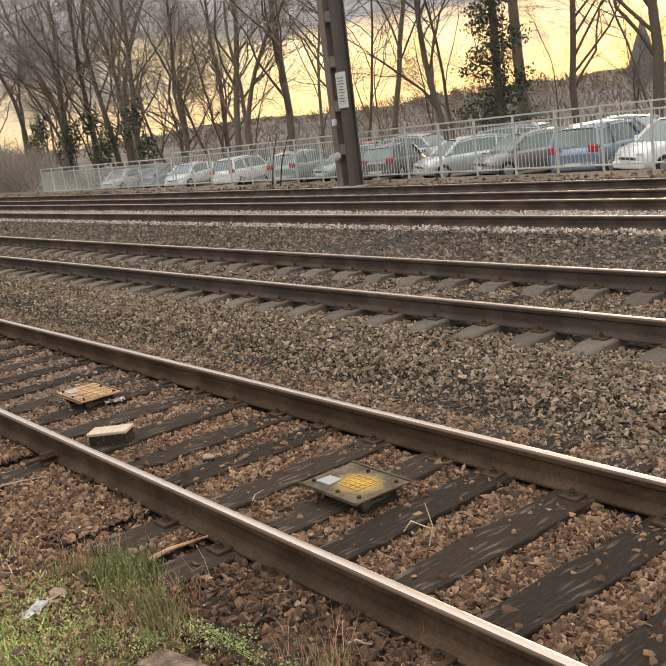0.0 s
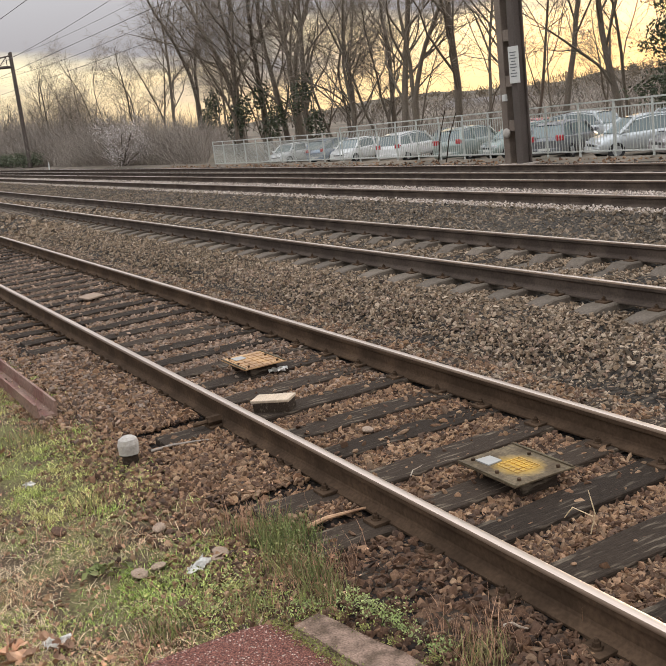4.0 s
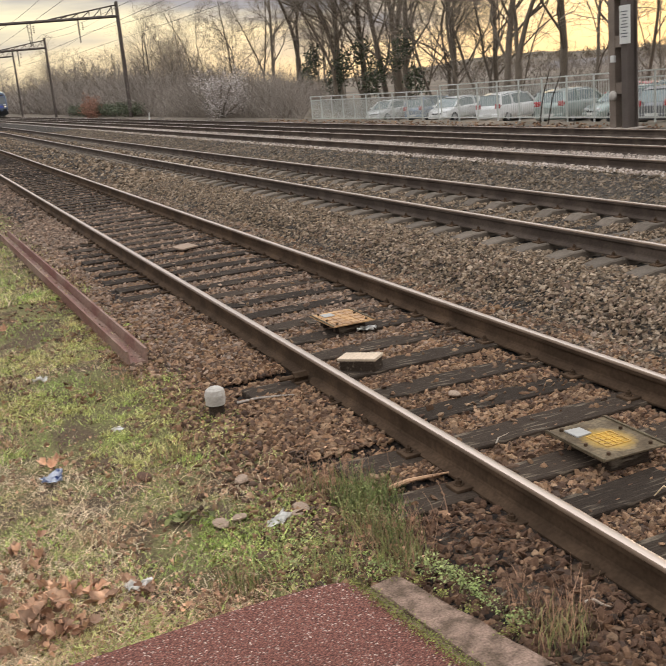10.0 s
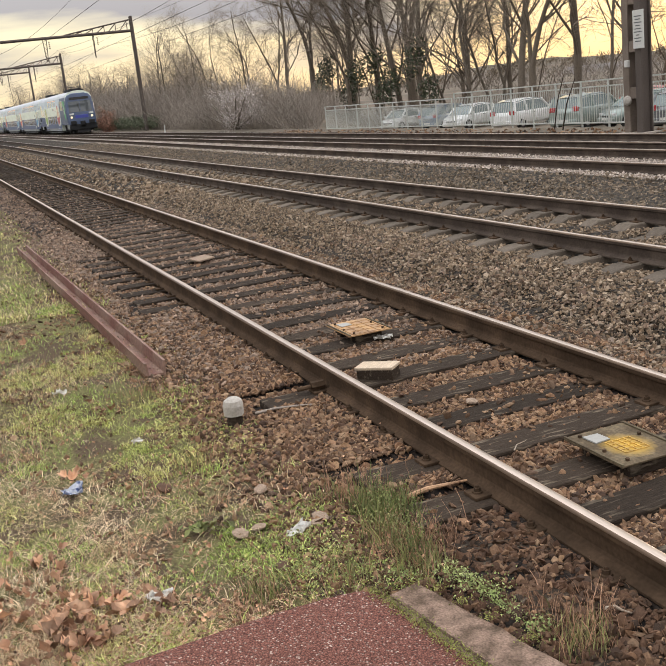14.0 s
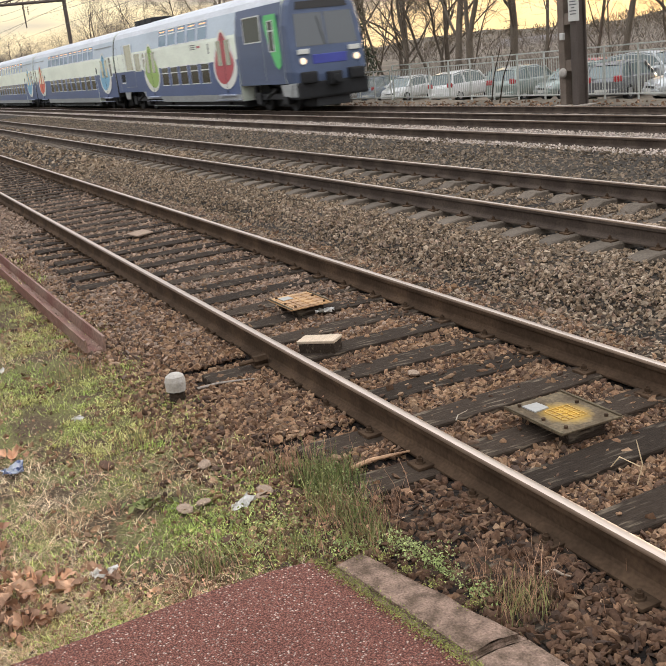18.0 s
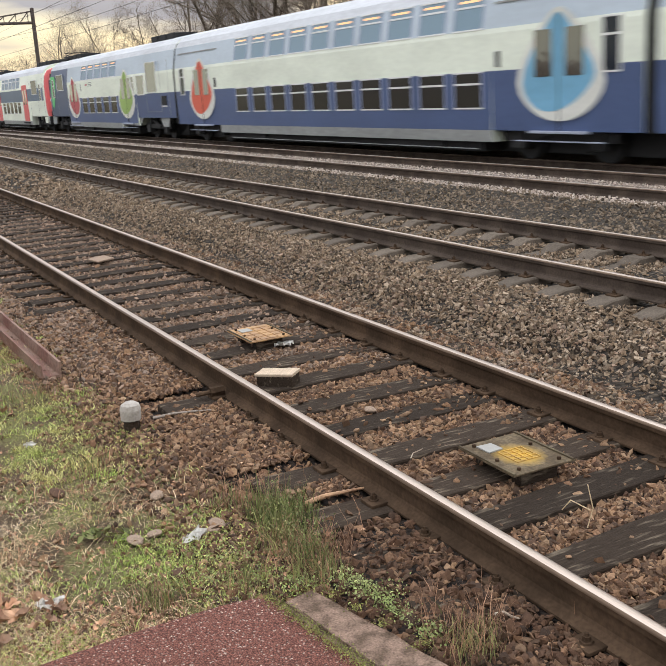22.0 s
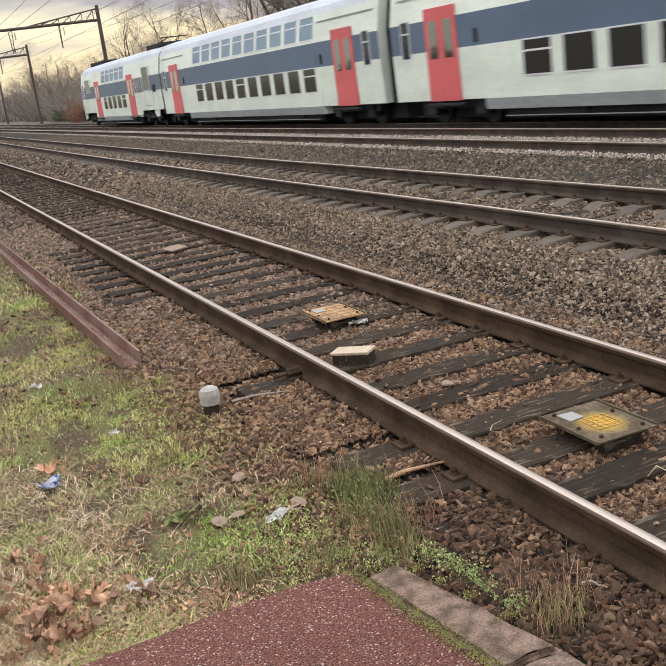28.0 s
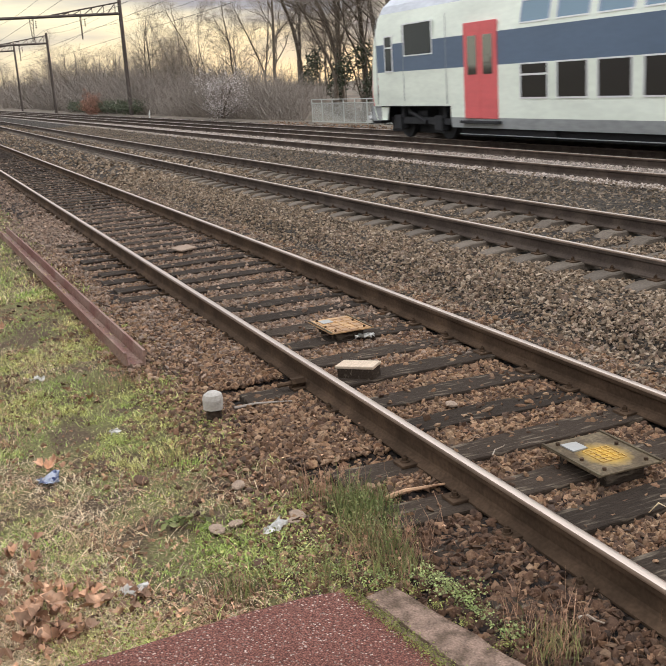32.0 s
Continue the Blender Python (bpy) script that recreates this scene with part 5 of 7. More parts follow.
def flat_outline(bm, pts, y, thick=0.006):
    a = [bm.verts.new((x, y, z)) for x, z in pts]
    b = [bm.verts.new((x, y + thick, z)) for x, z in pts]
    bm.faces.new(a)
    n = len(pts)
    for i in range(n):
        bm.faces.new((a[i], b[i], b[(i + 1) % n], a[(i + 1) % n]))


def egg(cx, w, z0, z1, shift=0.0, n=30, top=0.26):
    """A pear-shaped outline, wide below and narrow above."""
    pts = []
    for i in range(n):
        t = 6.2832 * i / n
        z = z0 + (z1 - z0) * (0.5 - 0.5 * math.cos(t))
        u = (z - z0) / (z1 - z0)
        hw = w * math.sqrt(max(0, 1 - (2 * u - 1) ** 2)) * (1.0 - (1 - top) * max(0, (u - 0.30) / 0.70) ** 1.05)
        pts.append((cx + shift * u + (hw if t < math.pi else -hw), z))
    return pts


def slanted(pts, cx, f):
    """Lifts the foot of an outline towards one side."""
    return [(x, z + (0.10 + 0.17 * f * (x - cx)) * max(0.0, min(1.0, (2.2 - z) / 1.2))) for x, z in pts]


def leaf_door(car, x, colour, flip):
    """Pair of sliding doors under a painted pear shape, with a step below."""
    for side in (0, 180):
        m = pose(0, 0, 0, 0, 0, side)
        xx = x if not side else -x
        f = flip if not side else -flip
        bm = bmesh.new()
        flat_outline(bm, egg(xx, 1.42, 0.86, 3.06, top=0.42), -1.412)
        rim = part("painted_rim", bm, M_T_RIM, car, "white pear-shaped outline round the door")
        rim.matrix_basis = m
        bm = bmesh.new()
        flat_outline(bm, slanted(egg(xx - 0.05 * f, 1.18, 0.98, 2.96, 0.03 * f, top=0.34), xx, f), -1.416)
        pt = part("painted_pear", bm, colour, car, "brightly painted pear shape on the door")
        pt.matrix_basis = m
        for s in (-1, 1):
            bm = bmesh.new()
            box(bm, xx + s * 0.46 - 0.26, xx + s * 0.46 + 0.26, -1.424, -1.400, 1.74, 2.66, 0.008)
            ob = part("door_pane", bm, M_T_DOORGLASS, car)
            ob.matrix_basis = m
        bm = bmesh.new()
        box(bm, xx - 0.012, xx + 0.012, -1.421, -1.405, 0.68, 2.95)
        ob = part("door_seam", bm, M_RUBBER, car)
        ob.matrix_basis = m
        bm = bmesh.new()
        box(bm, xx - 0.85, xx + 0.85, -1.50, -1.36, 0.62, 0.67, 0.01)
        box(bm, xx - 1.3, xx + 1.3, -1.50, -1.36, 0.455, 0.47)
        ob = part("step", bm, M_T_STEP, car, "pale metal door step")
        ob.matrix_basis = m


def red_door(car, x):
    for side in (0, 180):
        m = pose(0, 0, 0, 0, 0, side)
        xx = x if not side else -x
        for s in (-1, 1):
            bm = bmesh.new()
            box(bm, min(xx + s * 0.006, xx + s * 0.76), max(xx + s * 0.006, xx + s * 0.76), -1.424, -1.395, 0.64, 2.98, 0.008)
            leaf = part("door_leaf", bm, M_T_RED, car, "coral red sliding door leaf")
            leaf.matrix_basis = m
            bm = bmesh.new()
            box(bm, xx + s * 0.36 - 0.21, xx + s * 0.36 + 0.21, -1.431, -1.41, 1.72, 2.66, 0.008)
            part("door_pane", bm, M_T_DOORGLASS, leaf)
        bm = bmesh.new()
        box(bm, xx - 0.9, xx + 0.9, -1.50, -1.36, 0.52, 0.59, 0.01)
        ob = part("step", bm, M_UNDER, car)
        ob.matrix_basis = m


def bogie(car, x):
    bm = bmesh.new()
    for s in (-1, 1):
        box(bm, x - 1.75, x + 1.75, s * 1.02 - 0.09, s * 1.02 + 0.09, 0.42, 0.62, 0.03)
        for w in (-1.2, 1.2):
            box(bm, x + w - 0.22, x + w + 0.22, s * 1.05 - 0.13, s * 1.05 + 0.13, 0.26, 0.68, 0.04)
            tube(bm, (x + w - 0.3, s * 1.08, 0.62), (x + w - 0.3, s * 1.08, 0.92), 0.09, n=8)
        tube(bm, (x - 0.5, s * 1.12, 0.5), (x + 0.5, s * 1.12, 0.78), 0.06, n=8)
    box(bm, x - 0.3, x + 0.3, -1.0, 1.0, 0.40, 0.80, 0.03)
    # dark filler block added in place of shadow and dirt under the floor
    box(bm, x - 2.6, x + 2.6, -0.64, 0.64, 0.13, 0.95, 0.03)
    bg = part("bogie", bm, M_BOGIE, car)
    for w in (-1.2, 1.2):
        for s in (-1, 1):
            bm = bmesh.new()
            tube(bm, (x + w, s * 0.70, 0.45), (x + w, s * 0.83, 0.45), 0.45, 0.44, 20)
            tube(bm, (x + w, s * 0.83, 0.45), (x + w, s * 0.88, 0.45), 0.16, 0.12, 12)
            part("wheel", bm, M_BOGIE, bg)


def underframe(car, x0, x1, z0=0.16):
    bm = bmesh.new()
    box(bm, x0, x1, -1.18, 1.18, z0, 0.5, 0.03)
    box(bm, x0 + 1.2, x0 + 3.0, -1.26, 1.26, 0.22, 0.42, 0.02)
    box(bm, x1 - 4.2, x1 - 1.5, -1.26, 1.26, 0.2, 0.42, 0.02)
    part("underframe", bm, M_UNDER, car)
    for s in (-1, 1):
        bm = bmesh.new()
        tube(bm, (x0 + 0.1, s * 1.29, 0.23), (x1 - 0.1, s * 1.29, 0.23), 0.013, n=5)
        part("conduit", bm, M_T_SKIRT, car, "thin pale pipe along the underframe")


def bellows(car, x):
    bm = bmesh.new()
    half = [(w * 0.985, z * 0.99) for w, z in SIDE if z > 0.6]
    prof = [(-w, z) for w, z in half] + [(w, z) for w, z in half[-2::-1]]
    rings = []
    for k in range(9):  # folds
        sc = 1.0 if k % 2 == 0 else 0.96
        rings.append([bm.verts.new((x - 0.125 + 0.03125 * k, w * sc, z)) for w, z in prof])
    for r0, r1 in zip(rings, rings[1:]):
        for i in range(len(prof)):
            bm.faces.new((r0[i], r1[i], r1[(i + 1) % len(prof)], r0[(i + 1) % len(prof)]))
    bm.faces.new(rings[0])
    bm.faces.new(rings[-1][::-1])
    bmesh.ops.recalc_face_normals(bm, faces=bm.faces)
    part("gangway_bellows", bm, M_RUBBER, car)


def roof_gear(car, x, n=3):
    bm = bmesh.new()
    for k in range(n):
        box(bm, x - 1.6 + 1.1 * k, x - 0.75 + 1.1 * k, -0.55, 0.55, 4.05, 4.32, 0.04)
    part("roof_vents", bm, M_UNDER, car)


def pantograph(car, x):
    bm = bmesh.new()
    box(bm, x - 0.9, x + 0.9, -0.7, 0.7, 4.10, 4.22, 0.03)
    for s in (-0.5, 0.5):
        tube(bm, (x - 0.7, s, 4.2), (x + 0.6, s * 0.8, 4.36), 0.03, n=6)
        tube(bm, (x + 0.6, s * 0.8, 4.36), (x - 0.6, s * 0.6, 4.48), 0.025, n=6)
    tube(bm, (x - 0.6, -0.75, 4.49), (x - 0.6, 0.75, 4.49), 0.03, n=6)
    part("pantograph", bm, M_UNDER, car)


# bands of the side: skirt, lower, middle, (edge), upper, then roof
LIV_A = [2, 1, 0, 0, 4, 3, 3, 3, 3]
LIV_B = [2, 0, 5, 0, 0, 3, 3, 3, 3]
LIV_CAB = [6, 6, 6, 6, 6, 3, 3, 3, 3]
LIV_BCAB = [0, 0, 5, 0, 0, 3, 3, 3, 3]
BODY = [M_T_WHITE, M_T_BLUE, M_T_SKIRT, M_T_ROOF, M_T_UPPER, M_T_SLATE, M_T_NOSE]
L_TRAIL, L_MOTOR = 25.2, 23.7


def body_part(name, car, x0, x1, low, cols):
    bm = bmesh.new()
    shell(bm, x0, x1, low, cols)
    bmesh.ops.recalc_face_normals(bm, faces=bm.faces)
    return part(name, bm, BODY, car)


def trailer(livery):
    a = livery == "a"
    car = thing("train_coach", "blue and cream double-deck coach with pear-shaped painted doors" if a else "cream double-deck coach with a slate band and coral red doors",
                "train coach", group="coaches of the passing train")
    L = L_TRAIL
    xf = L / 2
    at = lambda d: xf - d
    cols = LIV_A if a else LIV_B
    body_part("body", car, at(4.6), at(L - 4.6), 0.40, cols)
    body_part("end_section", car, at(0.13), at(4.6), 0.66, cols)
    body_part("end_section", car, at(L - 4.6), at(L - 0.13), 0.66, cols)
    for d in ((2.6, 22.4) if not a else (2.4, 22.2)):
        if a:
            leaf_door(car, at(d), M_T_SKY if d < 9 else M_T_SCARLET, 1)
        else:
            red_door(car, at(d))
    for i in range(10):
        d = 5.45 + 1.44 * i
        put_window("low_blue" if a else "low_bar" if i in (0, 5, 9) else "low", car, at(d), 1.15)
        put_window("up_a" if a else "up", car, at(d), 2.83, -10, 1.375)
    put_window("slit", car, at(0.95), 1.80)
    put_window("slit", car, at(L - 0.95), 1.80)
    for d in (2.8, L - 2.8):
        bogie(car, at(d))
    underframe(car, at(L - 5.2), at(5.2))
    bellows(car, at(L))
    for s in (-1, 1):
        for d0, d1 in ((0.5, 4.55), (L - 4.55, L - 0.5)):
            bm = bmesh.new()
            box(bm, at(d1), at(d0), s * 1.30 - 0.02, s * 1.30 + 0.02, 3.30, 3.34)
            part("gutter", bm, M_T_SKIRT, car)
    for d in (4.35, L - 4.4):
        bm = bmesh.new()
        box(bm, at(d) - 0.07, at(d) + 0.07, -1.43, 1.43, 2.0, 2.32, 0.02)
        part("side_lamp", bm, M_UNDER, car)
    if not a:
        for s in (0, 180):
            fc = bpy.data.curves.new("class_figure", "FONT")
            fc.body, fc.size, fc.extrude, fc.align_x = "1", 0.42, 0.004, "CENTER"
            fc.materials.append(M_INK)
            fig = new("class_figure", fc)
            fig.parent = car
            fig.matrix_basis = pose(0, 0, 0, 0, 0, s) @ pose(at(4.75) if not s else -at(4.75), -1.408, 2.06, 90, 0, 0)
    return car


def motor(livery):
    a = livery == "a"
    car = thing("train_power_car", "slate blue and cream double-deck power car with a raked cab" if a else "cream double-deck power car with a red-edged raked cab",
                "train power car", group="coaches of the passing train")
    L = L_MOTOR
    xf = L / 2
    at = lambda d: xf - d
    cols = LIV_A if a else LIV_B
    body_part("body", car, at(15.6), at(5.2), 0.40, cols)
    body_part("cab_section", car, at(5.2), at(0.95), 0.95, LIV_CAB if a else LIV_BCAB)
    body_part("end_section", car, at(L - 0.13), at(18.2), 0.90, cols)
    body_part("door_section", car, at(18.2), at(15.6), 0.55, cols)
    # raked cab front: rings from the side outline to a smaller, leaning face
    bm = bmesh.new()
    rings = []
    for k, (dx, sc) in enumerate(((0.0, 1.0), (0.44, 0.98), (0.62, 0.93), (0.66, 0.76))):
        half = [(1.34, 0.95), (1.40, 1.3), (1.40, 2.0), (1.38, 2.8), (1.25, 3.45), (1.05, 3.72), (0.6, 3.88)]
        ring = []
        for w, z in [(-w, z) for w, z in half] + [(w, z) for w, z in half[::-1]]:
            rake = 0.42 * max(0, (z - 1.5) / 2.4)
            ring.append(bm.verts.new((at(0.95) + dx - rake * min(1.0, dx / 0.62), w * sc, z if k == 0 else 0.95 + (z - 0.95) * (1.0, 0.995, 0.975, 0.90)[k])))
        rings.append(ring)
    n = len(rings[0])
    for r0, r1 in zip(rings, rings[1:]):
        for i in range(n):
            bm.faces.new((r0[i], r1[i], r1[(i + 1) % n], r0[(i + 1) % n])).material_index = 1 if r0 is rings[0] else 0
    bm.faces.new(rings[-1]).material_index = 1
    bmesh.ops.recalc_face_normals(bm, faces=bm.faces)
    part("cab_front", bm, [M_T_NOSE if a else M_T_RED, M_T_NOSE if a else M_T_WHITE], car, "" if a else "cab front with a red surround")
    fx = at(0.95) + 0.62
    lean = lambda z: fx - 0.42 * max(0, (z - 1.5) / 2.4)
    for s in (-1, 1):
        bm = bmesh.new()
        y0, y1 = sorted((s * 0.03, s * 1.12))
        vs = [bm.verts.new((lean(z) + o, y * (0.93 if z > 3 else 1.0), z)) for o in (0.02, -0.02) for y, z in ((y0, 2.08), (y1, 2.08), (y1, 3.12), (y0, 3.12))]
        for q in ((0, 1, 2, 3), (7, 6, 5, 4), (0, 4, 5, 1), (1, 5, 6, 2), (2, 6, 7, 3), (3, 7, 4, 0)):
            bm.faces.new([vs[k] for k in q])
        part("windscreen", bm, M_T_SCREEN, car)
        bm = bmesh.new()
        tube(bm, (fx - 0.05, s * 0.98, 1.62), (fx + 0.035, s * 0.98, 1.62), 0.13, 0.12, 14)
        hl = part("headlight", bm, M_T_FRAME, car)
        bm = bmesh.new()
        tube(bm, (fx + 0.02, s * 0.98, 1.62), (fx + 0.042, s * 0.98, 1.62), 0.095, 0.09, 14)
        part("lamp_glass", bm, M_T_LAMP if a else M_T_SCREEN, hl)
        bm = bmesh.new()
        box(bm, fx - 0.05, fx + 0.03, min(s * 0.72, s * 1.14), max(s * 0.72, s * 1.14), 1.84, 2.00, 0.02)
        part("light_housing", bm, M_T_RIM, car)
        bm = bmesh.new()
        box(bm, fx - 0.3, fx + 0.28, s * 0.87 - 0.27, s * 0.87 + 0.27, 0.92, 1.28, 0.06)
        part("buffer", bm, M_UNDER, car)
    bm = bmesh.new()
    box(bm, fx - 0.03, fx + 0.015, -0.62, 0.62, 1.50, 1.80, 0.015)
    part("front_emblem", bm, M_T_EMBLEM if a else M_T_WHITE, car)
    bm = bmesh.new()
    vs = [bm.verts.new((lean(z) + o, y, z)) for o in (0.015, -0.02) for y, z in ((-0.95, 3.26), (0.95, 3.26), (0.9, 3.5), (-0.9, 3.5))]
    for q in ((0, 1, 2, 3), (7, 6, 5, 4), (0, 4, 5, 1), (1, 5, 6, 2), (2, 6, 7, 3), (3, 7, 4, 0)):
        bm.faces.new([vs[k] for k in q])
    part("destination_display", bm, M_T_PANE, car)
    bm = bmesh.new()
    box(bm, fx - 0.5, fx + 0.16, -1.3, 1.3, 0.42, 0.95, 0.08)
    box(bm, fx - 0.2, fx + 0.42, -0.22, 0.22, 0.80, 1.22, 0.05)
    tube(bm, (fx + 0.2, 0, 1.0), (fx + 0.55, 0, 1.0), 0.13, n=12)
    part("coupler", bm, M_UNDER, car)
    bm = bmesh.new()
    tube(bm, (lean(2.08) + 0.03, -0.08, 2.1), (lean(3.0) + 0.03, -0.25, 3.0), 0.015, n=5)
    part("wiper", bm, M_RUBBER, car)
    # doors
    if a:
        leaf_door(car, at(6.6), M_T_CRIMSON, 1)
        leaf_door(car, at(16.7), M_T_GREEN, -1)
        for side in (0, 180):
            bm = bmesh.new()
            xx = at(1.75) if not side else -at(1.75)
            f = 1 if not side else -1
            pts = [(xx - 0.60 * f, 3.0), (xx - 0.5 * f, 3.22), (xx + 0.50 * f, 3.22), (xx + 0.58 * f, 2.6), (xx + 0.66 * f, 1.85), (xx + 0.60 * f, 1.55), (xx + 0.40 * f, 1.42), (xx + 0.15 * f, 1.55), (xx - 0.12 * f, 1.9), (xx - 0.38 * f, 2.4)]
            flat_outline(bm, pts[::f], -1.412)
            ob = part("painted_leaf", bm, M_T_LIME, car, "bright green painted leaf on the cab side")
            ob.matrix_basis = pose(0, 0, 0, 0, 0, side)
    else:
        red_door(car, at(6.7))
        red_door(car, at(16.7))
    put_window("slit", car, at(1.75), 1.95 if not a else 2.05, 0, 1.415)
    put_window("cab", car, at(3.5), 2.35 if not a else 2.42)
    for i in range(5):
        d = 8.95 + 1.40 * i
        put_window("low_blue" if a else "low_bar" if i in (0, 4) else "low", car, at(d), 1.15)
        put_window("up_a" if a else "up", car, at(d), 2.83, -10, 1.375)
    put_window("narrow_a" if a else "narrow", car, at(17.85), 1.92)
    put_window("small_a" if a else "small", car, at(19.0), 1.90)
    put_window("tall_a" if a else "tall", car, at(20.6), 1.98)
    for s in (-1, 1):
        bm = bmesh.new()
        drop = -0.42 if a else 0.0
        box(bm, at(22.47), at(21.82), s * 1.405 - 0.01, s * 1.405 + 0.01, 1.84 + drop, 2.21 + drop)
        part("side_vent", bm, M_UNDER, car, "dark louvred vent")
        bm = bmesh.new()
        box(bm, at(22.47), at(21.82), s * 1.407 - 0.012, s * 1.407 + 0.012, 1.76 + drop, 1.82 + drop)
        part("vent_sill", bm, M_T_FRAME, car)
        for d0, d1, z0, z1 in ((19.76, 19.78, 1.16, 1.9), (21.74, 21.76, 1.16, 3.2), (19.76, 21.76, 1.14, 1.16), (22.80, 22.82, 1.0, 3.2), (5.0, 5.02, 1.0, 3.3), (0.9, 0.92, 1.0, 3.3), (2.6, 2.62, 1.1, 3.2)):
            bm = bmesh.new()
            box(bm, at(d1), at(d0), s * 1.400 - 0.004, s * 1.400 + 0.004, z0, z1)
            part("panel_seam", bm, M_T_SKIRT, car)
        for d0, d1, d2, d3 in ((21.25, 22.49, 22.27, 21.6), (0.5, 1.5, 1.35, 0.7), (18.0, 18.9, 18.3, 18.0)):
            bm = bmesh.new()
            flat_outline(bm, [(at(d0), 0.92), (at(d1), 0.92), (at(d2), 0.54), (at(d3), 0.54)][::-1], s * 1.33 - 0.02, 0.04)
            bmesh.ops.recalc_face_normals(bm, faces=bm.faces)
            part("bogie_bracket", bm, M_T_SKIRT if a else M_T_WHITE, car, "pale bracket below the body edge")
        if a:
            for d0, d1, z0, z1, mm in ((9.3, 9.7, 2.52, 2.60, M_T_CRIMSON), (9.9, 10.6, 2.48, 2.51, M_INK), (9.9, 10.6, 2.56, 2.59, M_INK), (9.9, 10.6, 2.64, 2.67, M_INK), (8.26, 8.36, 2.25, 2.62, M_INK)):
                bm = bmesh.new()
                box(bm, at(d1), at(d0), s * 1.402 - 0.004, s * 1.402 + 0.004, z0, z1)
                part("writing_bar", bm, mm, car)
    for d in (2.9, L - 3.6):
        bogie(car, at(d))
    underframe(car, at(17.6), at(5.4))
    bellows(car, at(L))
    for s in (-1, 1):
        bm = bmesh.new()
        box(bm, at(0.95), at(0.3), s * 1.2 - 0.12, s * 1.2 + 0.12, 0.5, 0.95, 0.03)
        part("footstep", bm, M_T_SKIRT, car)
    roof_gear(car, at(4.2), 4)
    roof_gear(car, at(20.0), 3)
    pantograph(car, at(22.0) if not a else at(2.2))
    return car


def build_train():
    cars = [motor("a"), trailer("a")]
    cars.append(copy_thing(cars[1], pose(0, 0, 0)))
    cars.append(copy_thing(cars[0], pose(0, 0, 0, 0, 0, 180)))
    cars += [motor("b"), trailer("b")]
    cars.append(copy_thing(cars[5], pose(0, 0, 0)))
    cars.append(copy_thing(cars[4], pose(0, 0, 0, 0, 0, 180)))
    return cars


TRAIN = build_train()
# centre of each coach behind the train's reference point, and whether it faces backwards
COACH_AT = [(73.75, 0), (49.2, 0), (24.0, 0), (-0.40, 1), (-24.55, 0), (-49.7, 0), (-75.4, 0), (-99.95, 1)]


def train_way(t):
    """Distance that the train's reference point has gone along the line at t seconds: it brakes slowly."""
    u = (max(t, 13.0) - 25.0) / 7.0
    s = 101.61 * u - 11.715 * u * u - 2.192 * u ** 3
    return s - 17.5 * max(0.0, 13.0 - t)


def on_line(s, back):
    x = s
    dy = (bow(x + 1.0) - bow(x - 1.0)) / 2.0
    return pose(x, Y4 + bow(x), Z4, 0, 0, math.degrees(math.atan(dy)) + (180 if back else 0))


for coach, (off, back) in zip(TRAIN, COACH_AT):
    coach.matrix_basis = on_line(off + train_way(0), back)


def motions():
    for coach, (off, back) in zip(TRAIN, COACH_AT):
        walk(coach, [(t, on_line(off + train_way(t), back)) for t in [0.5 * k for k in range(65)]])


# ---- the red path end and its kerb ----
def path_end():
    z = -0.115
    bm = bmesh.new()
    edge = [(0.93, -0.965), (1.22, -0.93), (1.75, -0.86), (3.0, -0.78), (9.0, -0.70), (9.0, -6.0), (1.1, -6.0), (0.86, -2.6), (0.84, -2.1), (0.82, -1.8), (0.80, -1.45), (0.805, -1.2), (0.815, -1.09), (0.835, -1.02), (0.87, -0.985)]
    vs = [bm.verts.new((x, y, z)) for x, y in edge]
    lo = [bm.verts.new((x, y, z - 0.15)) for x, y in edge]
    bm.faces.new(vs)
    for i in range(len(vs)):
        j = (i + 1) % len(vs)
        bm.faces.new((vs[i], lo[i], lo[j], vs[j]))
    bmesh.ops.recalc_face_normals(bm, faces=bm.faces)
    ob = mesh_ob("pavement_red", bm, M_TARMAC_RED)
    tagged(ob, "dark red asphalt path end with pale grit", "path", kind="structure")
    kb = thing("kerb", "weathered pinkish concrete kerb edging the red path", "kerb", kind="structure")
    line = [(0.90, -0.955, -0.79), (1.75, -0.845, -0.60), (2.9, -0.775, -0.50), (5.0, -0.75, -0.46), (8.0, -0.72, -0.43)]
    for (x0, a0, b0), (x1, a1, b1) in zip(line, line[1:]):
        bm = bmesh.new()
        pts = [(x0 + 0.003, a0), (x1 - 0.003, a1), (x1 - 0.003, b1), (x0 + 0.003, b0)]
        up = [bm.verts.new((x, y, -0.114)) for x, y in pts]
        dn = [bm.verts.new((x, y, -0.28)) for x, y in pts]
        bm.faces.new(up)
        bm.faces.new(dn[::-1])
        for i in range(4):
            bm.faces.new((up[i], dn[i], dn[(i + 1) % 4], up[(i + 1) % 4]))
        bmesh.ops.recalc_face_normals(bm, faces=bm.faces)
        bmesh.ops.bevel(bm, geom=[e for e in bm.edges if all(v.co.z > -0.2 for v in e.verts)], offset=0.018, segments=2, affect="EDGES")
        bmesh.ops.subdivide_edges(bm, edges=list(bm.edges), cuts=6)
        for v in bm.verts:
            v.co += Vector((0, noise.noise(v.co * 7) * 0.014 + noise.noise(v.co * 23) * 0.006, noise.noise(v.co * 9) * 0.012 + noise.noise(v.co * 31) * 0.006))
        part("kerb_stone", bm, M_KERB, kb)


path_end()


